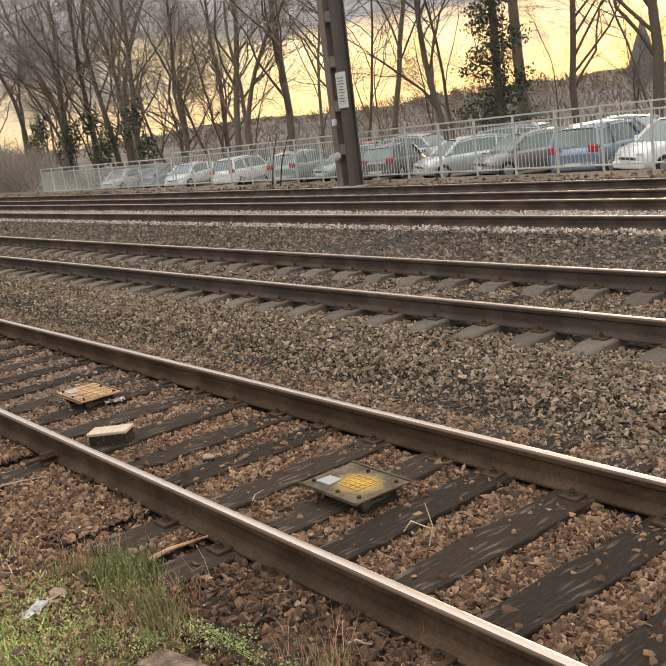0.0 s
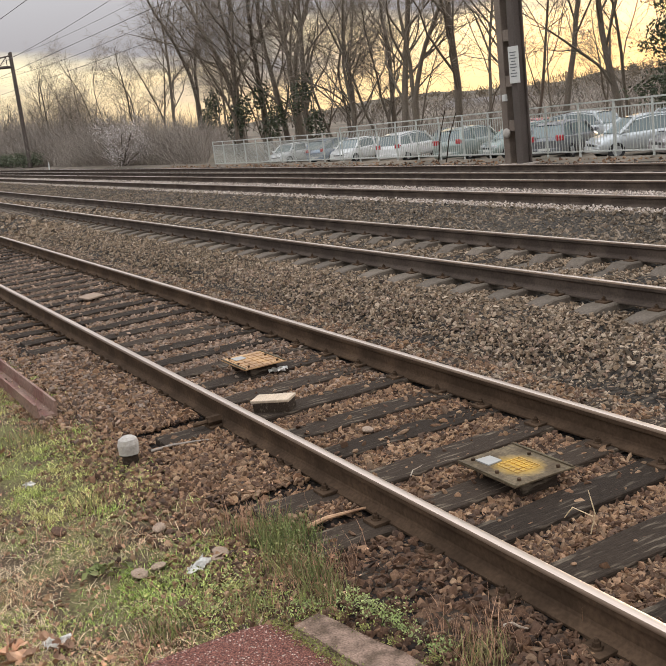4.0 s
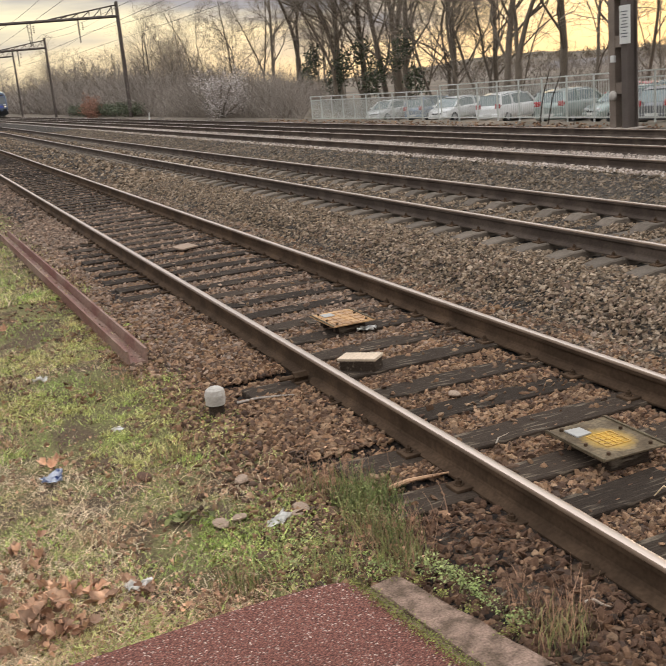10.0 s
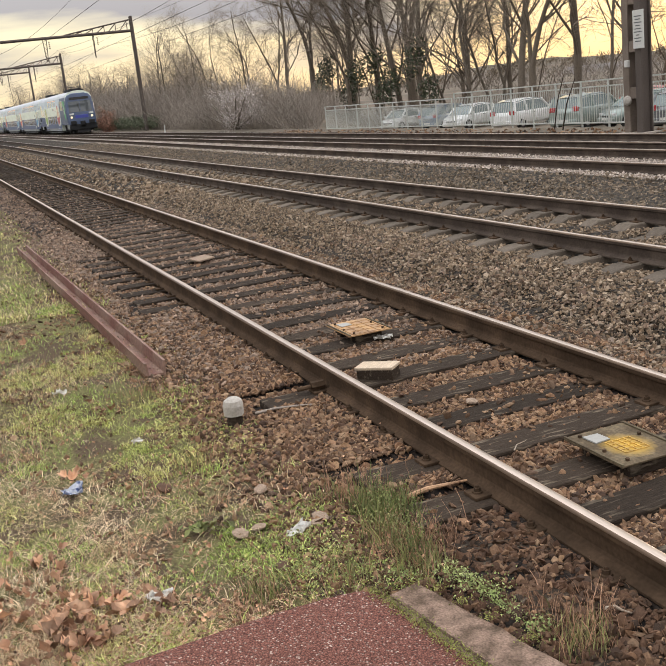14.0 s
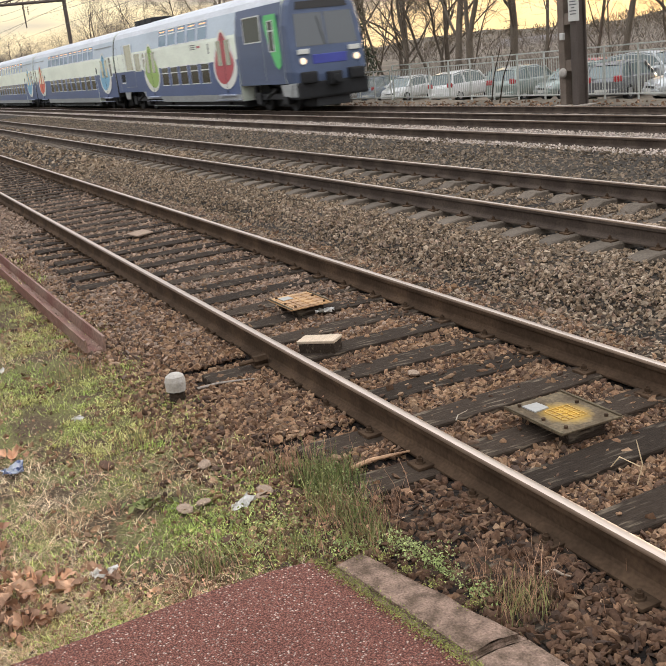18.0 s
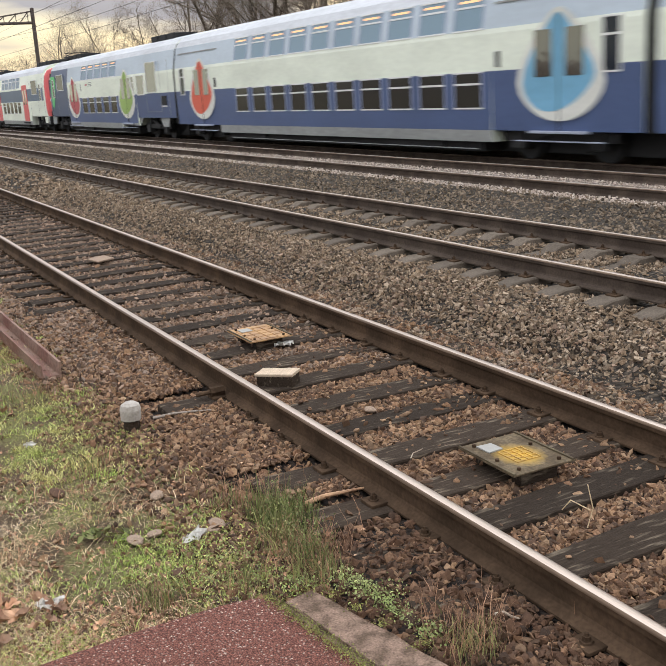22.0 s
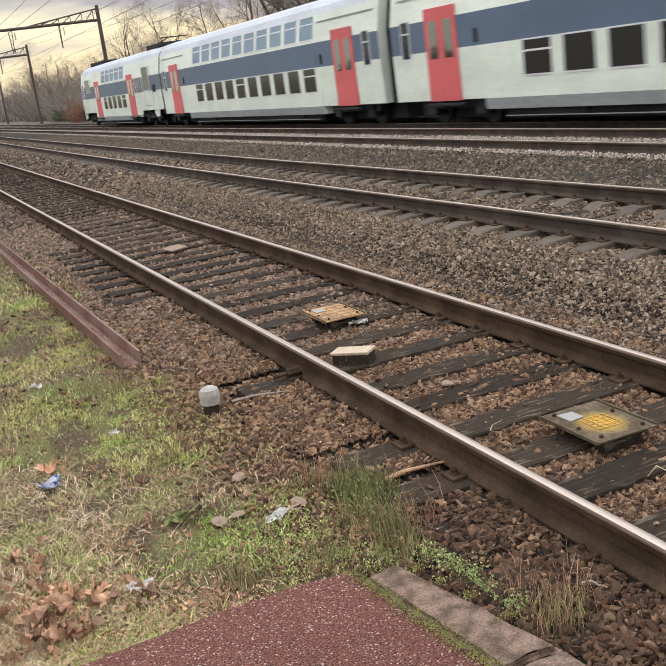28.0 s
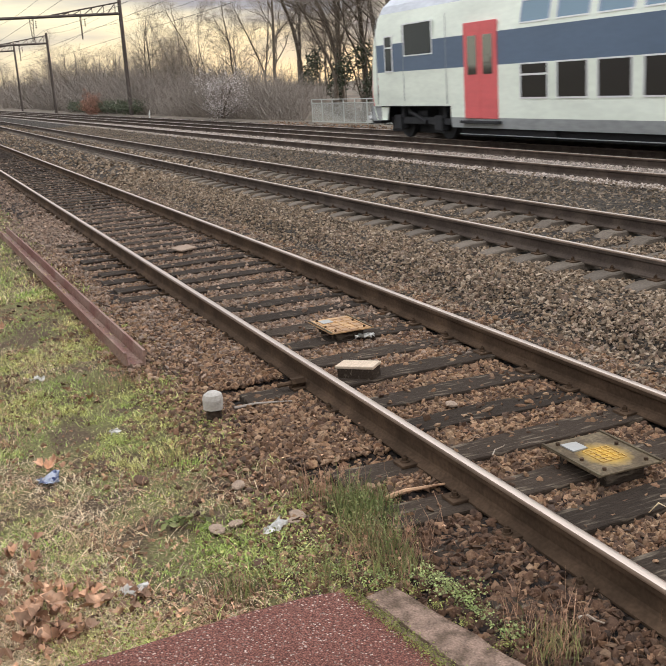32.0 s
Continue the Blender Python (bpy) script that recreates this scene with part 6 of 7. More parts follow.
# ---- things lying in and by the siding ----
def sprayed_mat():
    """Grimy plate with a sprayed yellow blot that thins out from its middle."""
    m = mat("sprayed_plate", (0.082, 0.058, 0.034), 0.8, spread=0.4, scale=9, grain=60, bump=0.3, other=(0.155, 0.118, 0.072), depth=0.002, spec=0.2)
    nt = m.node_tree
    nd, ln = nt.nodes, nt.links
    bs = nd["Principled BSDF"]
    src = bs.inputs["Base Color"].links[0].from_socket
    co = [n for n in nd if n.type == "TEX_COORD"][0]
    off = nd.new("ShaderNodeVectorMath")
    off.operation = "MULTIPLY_ADD"
    off.inputs[1].default_value, off.inputs[2].default_value = (1.0, 1.25, 0.0), (-0.03, 0.0, 0.0)
    ln.new(co.outputs["Object"], off.inputs[0])
    ds = nd.new("ShaderNodeVectorMath")
    ds.operation = "LENGTH"
    ln.new(off.outputs[0], ds.inputs[0])
    nz = nd.new("ShaderNodeTexNoise")
    nz.inputs["Scale"].default_value = 40.0
    ln.new(co.outputs["Object"], nz.inputs["Vector"])
    ad = nd.new("ShaderNodeMath")
    ad.operation = "MULTIPLY_ADD"
    ad.inputs[1].default_value = 0.07
    ln.new(nz.outputs["Fac"], ad.inputs[0])
    ln.new(ds.outputs["Value"], ad.inputs[2])
    fall = nd.new("ShaderNodeMapRange")
    fall.inputs["From Min"].default_value, fall.inputs["From Max"].default_value = 0.085, 0.215
    fall.inputs["To Min"].default_value, fall.inputs["To Max"].default_value = 0.9, 0.0
    ln.new(ad.outputs[0], fall.inputs["Value"])
    mx = nd.new("ShaderNodeMixRGB")
    mx.inputs[2].default_value = (0.55, 0.34, 0.06, 1)
    ln.new(fall.outputs[0], mx.inputs[0])
    ln.new(src, mx.inputs[1])
    ln.new(mx.outputs[0], bs.inputs["Base Color"])
    return m


M_PLATE_SPRAYED = sprayed_mat()


def balise(x, y, paint_mat, label, w=0.49, d=0.38, turn=2.0, tilt=0.0):
    pl = thing("track_beacon", label, "track beacon", pose(x, y, -0.105, tilt, 0, turn), group="beacon plates between the rails")
    bm = bmesh.new()
    box(bm, -w / 2, w / 2, -d / 2, d / 2, 0.011, 0.022, 0.003)
    part("plate", bm, M_PLATE_SPRAYED if paint_mat is M_PLATE_YELLOW else M_PLATE_ORANGE, pl)
    for y0 in (-d / 2, d / 2 - 0.02):
        bm = bmesh.new()
        box(bm, -w / 2, w / 2, y0, y0 + 0.014, 0.022, 0.031, 0.003)
        part("edge_strip", bm, M_PLATE_DARK, pl)
    rib_mat = M_PLATE_YELLOW if paint_mat is M_PLATE_YELLOW else M_PLATE_ORANGE
    # raised grid of thin ribs over the painted middle
    gx, gy = (0.085, 0.075) if paint_mat is M_PLATE_YELLOW else (0.20, 0.15)
    for k in range(5):
        u = -1 + k * 0.5
        bm = bmesh.new()
        box(bm, 0.03 + u * gx - 0.003, 0.03 + u * gx + 0.003, -gy, gy, 0.022, 0.0262)
        part("grid_rib", bm, rib_mat, pl)
        bm = bmesh.new()
        box(bm, 0.03 - gx, 0.03 + gx, u * gy - 0.003, u * gy + 0.003, 0.022, 0.0275)
        part("grid_rib", bm, rib_mat, pl)
    bm = bmesh.new()
    ring = [bm.verts.new((q[0] - 0.13, q[1] - 0.075, 0.030)) for q in ((-0.055, -0.05), (0.06, -0.045), (0.05, 0.05), (-0.05, 0.045))]
    low = [bm.verts.new((v.co.x, v.co.y, 0.023)) for v in ring]
    bm.faces.new(ring)
    for i in range(4):
        bm.faces.new((ring[i], low[i], low[(i + 1) % 4], ring[(i + 1) % 4]))
    bmesh.ops.recalc_face_normals(bm, faces=bm.faces)
    part("label_plate", bm, M_LABEL_GREY, pl, "small pale grey label plate")
    for bx, by in ((-0.2, -0.13), (0.2, -0.13), (-0.05, 0.14), (0.2, 0.13), (0.04, -0.15)):
        bm = bmesh.new()
        tube(bm, (bx, by, 0.02), (bx, by, 0.036), 0.011, n=8)
        part("bolt", bm, M_RUST, pl)
    for bx in (-0.16, 0.16):
        bm = bmesh.new()
        box(bm, bx - 0.04, bx + 0.04, -0.12, 0.12, -0.075, 0.0105, 0.006)
        part("bracket", bm, M_TIMBER, pl)
    return pl


balise(0.26, 0.755, M_PLATE_YELLOW, "grimy square beacon plate with a yellow painted centre", 0.50, 0.40, -1.0)
balise(-3.14, 0.755, M_PLATE_ORANGE, "rust-orange painted beacon plate between the rails", 0.50, 0.38, 0.0)


def odds():
    # upright wooden block beside the rail
    wb = thing("wooden_block", "sawn wooden block with a pale top beside the rail", "wood block", pose(-1.97, 0.385, -0.195, 2, -3, 40))
    bm = bmesh.new()
    box(bm, -0.14, 0.14, -0.07, 0.07, 0.0, 0.10, 0.008)
    part("block_body", bm, M_TIMBER, wb, "dark weathered side")
    bm = bmesh.new()
    box(bm, -0.15, 0.15, -0.075, 0.075, 0.10, 0.122, 0.006)
    part("pale_top", bm, M_TIMBER_PALE, wb, "pale fresh-sawn top")
    # far pale plate
    fp = bmesh.new()
    box(fp, -0.14, 0.14, -0.12, 0.12, 0, 0.02, 0.004)
    ob = mesh_ob("pale_plate", fp, M_STONE_FLAT)
    ob.matrix_basis = pose(-8.33, 0.80, -0.135, 3, 2, 15)
    tagged(ob, "small pale plate lying on the sleepers", "plate")
    # short concrete marker post with a domed top
    mp = thing("marker_post", "short grey concrete marker stub standing in the ballast", "marker post", pose(-1.68, -0.79, -0.20))
    bm = bmesh.new()
    for z0, z1, r0, r1 in ((0.10, 0.165, 0.066, 0.070), (0.165, 0.197, 0.070, 0.060), (0.197, 0.212, 0.060, 0.035)):
        tube(bm, (0, 0, z0), (0, 0, z1), r0, r1, 12, caps=True)
    for v in bm.verts:
        v.co += Vector((noise.noise(v.co * 20) * 0.006, noise.noise(v.co * 20 + Vector((3, 0, 0))) * 0.006, 0))
    part("cap", bm, M_POST_CONC, mp)
    bm = bmesh.new()
    tube(bm, (0, 0, -0.05), (0, 0, 0.105), 0.052, 0.050, 10)
    part("stem", bm, M_TIMBER, mp, "dark stem of the marker")
    # loose red rail lying on the grass
    gr = thing("loose_rail", "loose rust-red steel channel lying beside the siding", "steel channel", pose(0, 0, 0))
    a, b = Vector((-12.2, -1.14, -0.075)), Vector((-3.24, -0.96, -0.075))
    prof = [(-0.075, -0.10), (0.075, -0.10), (0.085, 0.02), (0.066, 0.02), (0.058, -0.08), (-0.058, -0.08), (-0.066, 0.02), (-0.085, 0.02)]
    bm = bmesh.new()
    sweep(bm, prof, [tuple(a.lerp(b, k / 12)) for k in range(13)])
    bmesh.ops.recalc_face_normals(bm, faces=bm.faces)
    part("channel", bm, M_GIRDER_RED, gr)
    for k in (0.12, 0.31, 0.58, 0.83):
        p = a.lerp(b, k)
        bm = bmesh.new()
        tube(bm, (p.x, p.y, p.z - 0.08), (p.x, p.y, p.z - 0.068), 0.018, n=8)
        part("rivet", bm, M_LABEL_GREY if k == 0.58 else M_RUST, gr)
    # a snapped pale stick by the rail
    for sx, sy, sz, ln, tn, r, m in ((0.065, -0.25, -0.145, 0.34, 88, 0.014, M_STICK), (-1.72, -0.42, -0.16, 0.42, 74, 0.010, M_CONCRETE_OLD),
                                     (1.45, -0.23, -0.16, 0.10, 30, 0.008, M_STONE_FLAT), (-0.2, 0.42, -0.155, 0.16, 120, 0.004, M_STONE_FLAT)):
        bm = bmesh.new()
        pts = [Vector((-ln / 2, 0, 0)), Vector((-ln / 6, 0.012, 0.012)), Vector((ln / 5, -0.010, 0.016)), Vector((ln / 2, 0.006, 0.004))]
        for k in range(3):
            tube(bm, pts[k], pts[k + 1], r * (1 - 0.2 * k), r * (0.8 - 0.2 * k), 6)
        ob = mesh_ob("stick", bm, m)
        ob.matrix_basis = pose(sx, sy, sz, 0, 0, tn)
        tagged(ob, "broken piece of wood lying on the ballast", "stick")
    # dry stalk between the sleepers
    st = thing("dry_stalk", "pale dry plant stalk standing between two sleepers", "dry plant", pose(1.0, 0.59, -0.185))
    for k, (p, q) in enumerate((((0, 0, 0), (0.015, 0.02, 0.10)), ((0.015, 0.02, 0.10), (0.0, 0.0, 0.22)), ((0.01, 0.01, 0.09), (-0.08, -0.03, 0.12)), ((-0.08, -0.03, 0.12), (-0.12, -0.05, 0.06)))):
        bm = bmesh.new()
        tube(bm, p, q, 0.0032, 0.0022, 5)
        part("stem_piece", bm, M_GRASS_DRY, st)
    # litter
    rl = random.Random(9)
    for x, y, s, m, lab in ((0.30, -1.75, 0.055, M_PAPER, "crumpled white paper scrap on the grass"), (0.05, -1.0, 0.06, M_PAPER, "torn white paper scrap on the grass"), (-1.17, -1.91, 0.075, M_PLASTIC_BLUE, "crumpled blue and white wrapper on the grass"),
                            (-1.78, -1.42, 0.04, M_PAPER, "small white paper scrap on the ground"), (-2.91, 0.86, 0.07, M_PAPER, "white paper scrap beside the beacon plate"), (-3.31, -1.7, 0.05, M_PAPER, "small pale paper scrap on the grass"),
                            (-1.4, 1.55, 0.05, M_PAPER, "white paper scrap beside the rail")):
        bm = bmesh.new()
        n = 5
        g = [[bm.verts.new(((i / n - 0.5) * 2 * s + rl.uniform(-0.3, 0.3) * s, (j / n - 0.5) * 1.5 * s + rl.uniform(-0.3, 0.3) * s, rl.uniform(0, 0.7) * s)) for j in range(n + 1)] for i in range(n + 1)]
        for i in range(n):
            for j in range(n):
                bm.faces.new((g[i][j], g[i + 1][j], g[i + 1][j + 1], g[i][j + 1]))
        bmesh.ops.solidify(bm, geom=bm.faces[:], thickness=0.002)
        ob = mesh_ob("litter", bm, m)
        ob.matrix_basis = pose(x, y, -0.175, 0, 0, rl.uniform(0, 360))
        tagged(ob, lab, "litter")
    for x, y, s, m in ((-0.04, -0.86, 0.05, M_STONE_FLAT), (-0.08, -1.26, 0.05, M_STONE_FLAT), (-1.05, 0.61, 0.045, M_STONE_FLAT), (0.02, -0.90, 0.04, M_STONE_FLAT), (-0.1, -1.15, 0.04, M_STONE_FLAT), 
                       (-0.9, -1.45, 0.05, M_STONE_BROWN), (-0.55, -1.0, 0.05, M_STONE_FLAT), (0.35, -1.2, 0.04, M_STONE_BROWN)):
        bm = bmesh.new()
        bmesh.ops.create_icosphere(bm, subdivisions=2, radius=s)
        for v in bm.verts:
            v.co = Vector((v.co.x * 1.1, v.co.y * 0.8, v.co.z * 0.35)) * (1 + 0.5 * noise.noise(v.co * 14 + Vector((x * 9, 0, 0))))
        ob = mesh_ob("flat_stone", bm, m)
        ob.matrix_basis = pose(x, y, -0.165, 0, 0, rl.uniform(0, 180))
        tagged(ob, "flat stone lying in the grass" if s < 0.1 else "broad flat dark stone beside the rail", "stone")
    # bolted joint on the rail by the marker
    jb = thing("rail_joint_bolt", "rusty bolt and washer on the rail foot", "bolt", pose(-1.95, -0.13, -0.12))
    bm = bmesh.new()
    tube(bm, (0, 0.08, 0), (0, -0.02, 0), 0.035, n=6)
    part("nut", bm, M_RUST, jb)
    bm = bmesh.new()
    tube(bm, (0, -0.02, 0), (-0.01, -0.12, -0.004), 0.017, n=8)
    part("shank", bm, M_RUST, jb)


odds()


# ---- grass, weeds and dead leaves ----
def blades(name, pts, hgt, wid, material, label, seed, lean=0.5, z0=None):
    rs = np.random.RandomState(seed)
    pts = np.asarray(pts)
    n = len(pts)
    z = np.array([bed_height(x, y) for x, y in pts]) - 0.005
    ang = rs.rand(n) * 6.2832
    h = hgt[0] + (hgt[1] - hgt[0]) * rs.rand(n) ** 1.6
    w = wid * (0.6 + 0.8 * rs.rand(n))
    d = np.stack([np.cos(ang), np.sin(ang)], 1)
    a2 = rs.rand(n) * 6.2832
    out = np.stack([np.cos(a2), np.sin(a2)], 1) * (lean * (0.25 + rs.rand(n))[:, None]) * h[:, None]
    V = np.zeros((n, 6, 3))
    for k, (u, ww) in enumerate(((0, 1), (0.55, 0.8), (1, 0.12))):
        for s in (0, 1):
            sg = (-1, 1)[s]
            V[:, 2 * k + s, :2] = pts + out * u ** 1.7 + d * (sg * w * ww)[:, None]
            V[:, 2 * k + s, 2] = z + h * u * (1 - 0.22 * u * lean)
    F = np.array([[0, 1, 3, 2], [2, 3, 5, 4]])
    faces = (F[None] + (np.arange(n) * 6)[:, None, None]).reshape(-1, 4)
    return stuff_mesh(name, V.reshape(-1, 3), faces, material, label, "grass")


def meadow(n, seed, accept, xr=(-14, 0.84), yr=(-4.2, -0.5)):
    rs = np.random.RandomState(seed)
    out = []
    while len(out) < n:
        x = xr[1] - (xr[1] - xr[0]) * rs.rand() ** 1.9
        y = yr[0] + (yr[1] - yr[0]) * rs.rand()
        if rs.rand() < accept(x, y):
            out.append((x, y))
    return out


def lush(x, y):
    edge = 1.0 if y < -1.15 else max(0.0, (-0.62 - y) / 0.5) * 0.8
    return edge * max(0.03, min(1, 0.42 + 2.6 * noise.noise((x * 1.1, y * 1.4, 5.0)) + 0.5 * noise.noise((x * 3.1, y * 3.4, 1.0))))


def dryness(x, y):
    edge = 1.0 if y < -1.1 else max(0.0, (-0.6 - y) / 0.5)
    return edge * max(0.05, min(1, 0.3 - 2.2 * noise.noise((x * 0.9, y * 1.1, 5.0)) + (0.5 if y < -1.7 else 0)))


def clump(cx, cy, r, n, rs):
    q = rs.normal(size=(n, 2)) * r
    return [(cx + a, cy + b) for a, b in q]


def off_path(pts):
    return [(x, y) for x, y in pts if not (x > 0.79 and y < -0.93) and not (x > 0.88 and y < -0.62)]


def tussocks(n, seed, accept, r, count, xr=(-7, 0.8)):
    """Many small tufts: each a handful of blades from one root."""
    rs = np.random.RandomState(seed)
    out = []
    for cx, cy in meadow(n, seed, accept, xr):
        out += clump(cx, cy, r * (0.5 + rs.rand()), int(count * (0.5 + rs.rand())), rs)
    return off_path(out)


rs_t = np.random.RandomState(8)
M_FRESH = mat("fresh_grass", (0.30, 0.38, 0.10), 0.65, spread=0.3, bump=0, rnd=0.4, island=True)
blades("grass", meadow(46000, 51, lush, (-9, 0.80)), (0.010, 0.045), 0.0022, M_GRASS, "short patchy green grass on the mossy ground", 61, 0.9)
blades("grass_tussocks", tussocks(900, 55, lush, 0.028, 40), (0.015, 0.065), 0.0024, M_GRASS, "small tussocks of green and yellowish grass", 68, 0.9)
blades("dry_grass", meadow(26000, 52, dryness, (-11, 0.80)), (0.015, 0.08), 0.0017, M_GRASS_DRY, "dry straw-coloured grass", 62, 1.2)
blades("dry_tussocks", tussocks(300, 56, dryness, 0.04, 30), (0.02, 0.10), 0.0016, M_STEM_RED, "small brown clumps of dead stems", 69, 0.9)
blades("straw", meadow(20000, 53, dryness, (-9, 0.80)), (0.012, 0.040), 0.0016, M_GRASS_DRY, "flattened dry straw lying on the ground", 66, 2.6)
blades("straw_heap", off_path(meadow(13000, 54, lambda x, y: 0.2 + 0.8 * (y < -1.75), (-1.6, 0.82), (-2.7, -1.35))), (0.012, 0.07), 0.0017, M_GRASS_DRY, "dry straw and stalks at the edge of the path", 67, 2.2)
blades("grass_far", meadow(15000, 59, lambda x, y: min(1.0, lush(x, y) + 0.25), (-22, -6.5), (-5.5, -0.75)), (0.02, 0.08), 0.005, M_GRASS, "patchy grass farther along the siding", 80, 0.9)
blades("dry_far", meadow(9000, 60, lambda x, y: 1.0 if y < -0.9 else 0.5, (-22, -6.5), (-5.5, -0.75)), (0.02, 0.09), 0.004, M_GRASS_DRY, "dry grass farther along the siding", 81, 1.2)
blades("stalks", off_path(meadow(2600, 57, dryness, (-5, 0.82))), (0.03, 0.11), 0.0022, M_STEM_RED, "broken brown stalks lying about", 70, 3.0)
bush = []
for cx, cy, r, n in ((0.12, -0.55, 0.06, 480), (0.22, -0.60, 0.07, 260), (0.03, -0.60, 0.07, 200)):
    bush += clump(cx, cy, r, n, rs_t)
blades("weed_bush", bush, (0.06, 0.25), 0.0022, M_TUFT, "dark green bushy weed beside the rail", 76, 0.32)
tall = []
for cx, cy, r, n in ((0.52, -0.64, 0.06, 240), (0.36, -0.68, 0.07, 220), (1.54, -0.45, 0.06, 200), (0.55, -1.36, 0.06, 150), (-2.74, -1.19, 0.14, 160), (0.72, -0.68, 0.06, 220), (-0.2, -0.72, 0.08, 110), (-1.16, -1.23, 0.08, 90), (0.62, -0.95, 0.07, 130)):
    tall += clump(cx, cy, r, n, rs_t)
blades("grass_tuft", off_path(tall), (0.04, 0.16), 0.0022, M_TUFT, "taller tufts of grass beside the rail", 63, 0.4)
blades("grass_tuft_dry", off_path([p for k, p in enumerate(tall) if k % 3 == 0] + bush[::5] + clump(1.45, -0.42, 0.12, 160, rs_t) + clump(-0.25, -0.55, 0.10, 200, rs_t) + clump(0.45, -0.55, 0.10, 160, rs_t)), (0.06, 0.21), 0.0014, M_STEM_RED, "dry stems among the taller tufts", 64, 0.5)
green = []
for cx, cy, r, n in ((-0.31, -0.90, 0.09, 150), (-0.19, -0.86, 0.05, 170), (-3.05, -1.55, 0.22, 500), (-2.0, -1.9, 0.2, 300), (-1.72, -2.07, 0.07, 130), (-1.6, -0.76, 0.04, 50), (-5.4, -1.67, 0.2, 300), (-4.6, -1.9, 0.3, 300), (0.25, -1.3, 0.12, 200),
                     (-0.84, -1.65, 0.06, 90), (0.37, -0.92, 0.10, 190), (0.34, -1.21, 0.10, 190), (0.2, -1.55, 0.10, 170), (-0.45, -2.0, 0.12, 160), (0.60, -0.80, 0.07, 120), (1.12, -0.60, 0.03, 60)):
    green += clump(cx, cy, r, n, rs_t)
blades("bright_grass", off_path(green), (0.012, 0.050), 0.003, M_FRESH, "bright fresh grass patches", 65, 0.9)


def leafy(name, label, category, spots, n, size, material, seed, hgt=0.02, flat=0.4):
    """Small creased leaves lying or standing about given spots."""
    rs = np.random.RandomState(seed)
    V, F = [], []
    for cx, cy, r in spots:
        for i in range(n):
            x, y = cx + rs.normal() * r, cy + rs.normal() * r
            if x > 0.80 and y < -0.95 and name != "moss_line":
                continue
            a = rs.rand() * 6.2832
            s = size * (0.5 + rs.rand())
            z = bed_height(x, y) + (0.012 if x < 0.84 or y > -0.6 else 0.075) + hgt * rs.rand()
            t = np.array([math.cos(a), math.sin(a), rs.normal() * flat])
            t /= np.linalg.norm(t)
            b = np.cross(t, np.array([rs.normal() * flat, rs.normal() * flat, 1.0]))
            b /= np.linalg.norm(b)
            c = np.array([x, y, z])
            k = len(V)
            V += [c - t * s, c - b * s * 0.55 + [0, 0, s * 0.25], c + t * s, c + b * s * 0.55 + [0, 0, s * 0.25]]
            F.append((k, k + 1, k + 2, k + 3))
    return stuff_mesh(name, np.array(V), np.array(F), material, label, category)


def fallen_leaves(name, label, spots, size, seed):
    """Curled, lobed tree leaves lying in a loose heap."""
    rs = np.random.RandomState(seed)
    V, F = [], []
    lobes = (1.0, 0.7, 0.85, 0.66, 0.75, 0.55, 0.40, 0.55, 0.72, 0.62, 0.9, 0.72)
    for cx, cy, r, n, pile in spots:
        for i in range(n):
            x, y = cx + rs.normal() * r, cy + rs.normal() * r
            if x > 0.76 and y < -0.95:
                continue
            s = size * (0.45 + 0.75 * rs.rand())
            up = np.array([rs.normal() * 0.6, rs.normal() * 0.6, 1.0])
            up /= np.linalg.norm(up)
            a = np.cross(up, rs.normal(size=3))
            a /= np.linalg.norm(a)
            b = np.cross(up, a)
            c = np.array([x, y, bed_height(x, y) + 0.018 + pile * rs.rand()])
            bend, fold = rs.normal() * 0.9, 0.5 + 0.9 * rs.rand()
            k = len(V)
            V.append(c)
            for j, q in enumerate(lobes):
                t = 6.2832 * j / 12
                q *= 0.85 + 0.3 * rs.rand()
                u, v = math.cos(t) * q, math.sin(t) * q
                V.append(c + s * (a * u + b * v * 0.85 + up * (bend * u * u + fold * abs(v) ** 1.4 + 0.10 * rs.normal())))
            F += [(k, k + 1 + j, k + 1 + (j + 1) % 12) for j in range(12)]
    return stuff_mesh(name, np.array(V), np.array(F), M_LEAF_DEAD, label, "leaves")


fallen_leaves("dead_leaves", "curled reddish-brown fallen leaves heaped at the edge of the path",
              [(0.30, -2.05, 0.11, 34, 0.05), (0.52, -2.16, 0.08, 28, 0.05), (0.10, -2.25, 0.14, 24, 0.04), (0.38, -1.82, 0.07, 10, 0.03), (-0.25, -2.3, 0.14, 18, 0.03), (-1.40, -1.84, 0.05, 6, 0.03), (-0.02, -2.6, 0.3, 30, 0.03), (-2.4, -1.5, 0.25, 7, 0.02), (-5.2, -2.1, 0.3, 10, 0.02)], 0.046, 71)
fallen_leaves("leaf_bits", "broken bits of brown leaf between the grass",
              [(-0.4, -1.6, 0.5, 70, 0.01), (0.2, -1.9, 0.35, 110, 0.03), (-1.6, -1.6, 0.6, 60, 0.01), (0.4, -0.75, 0.12, 50, 0.03), (0.55, -1.6, 0.12, 40, 0.01), (-0.2, -1.0, 0.3, 30, 0.01)], 0.015, 72)
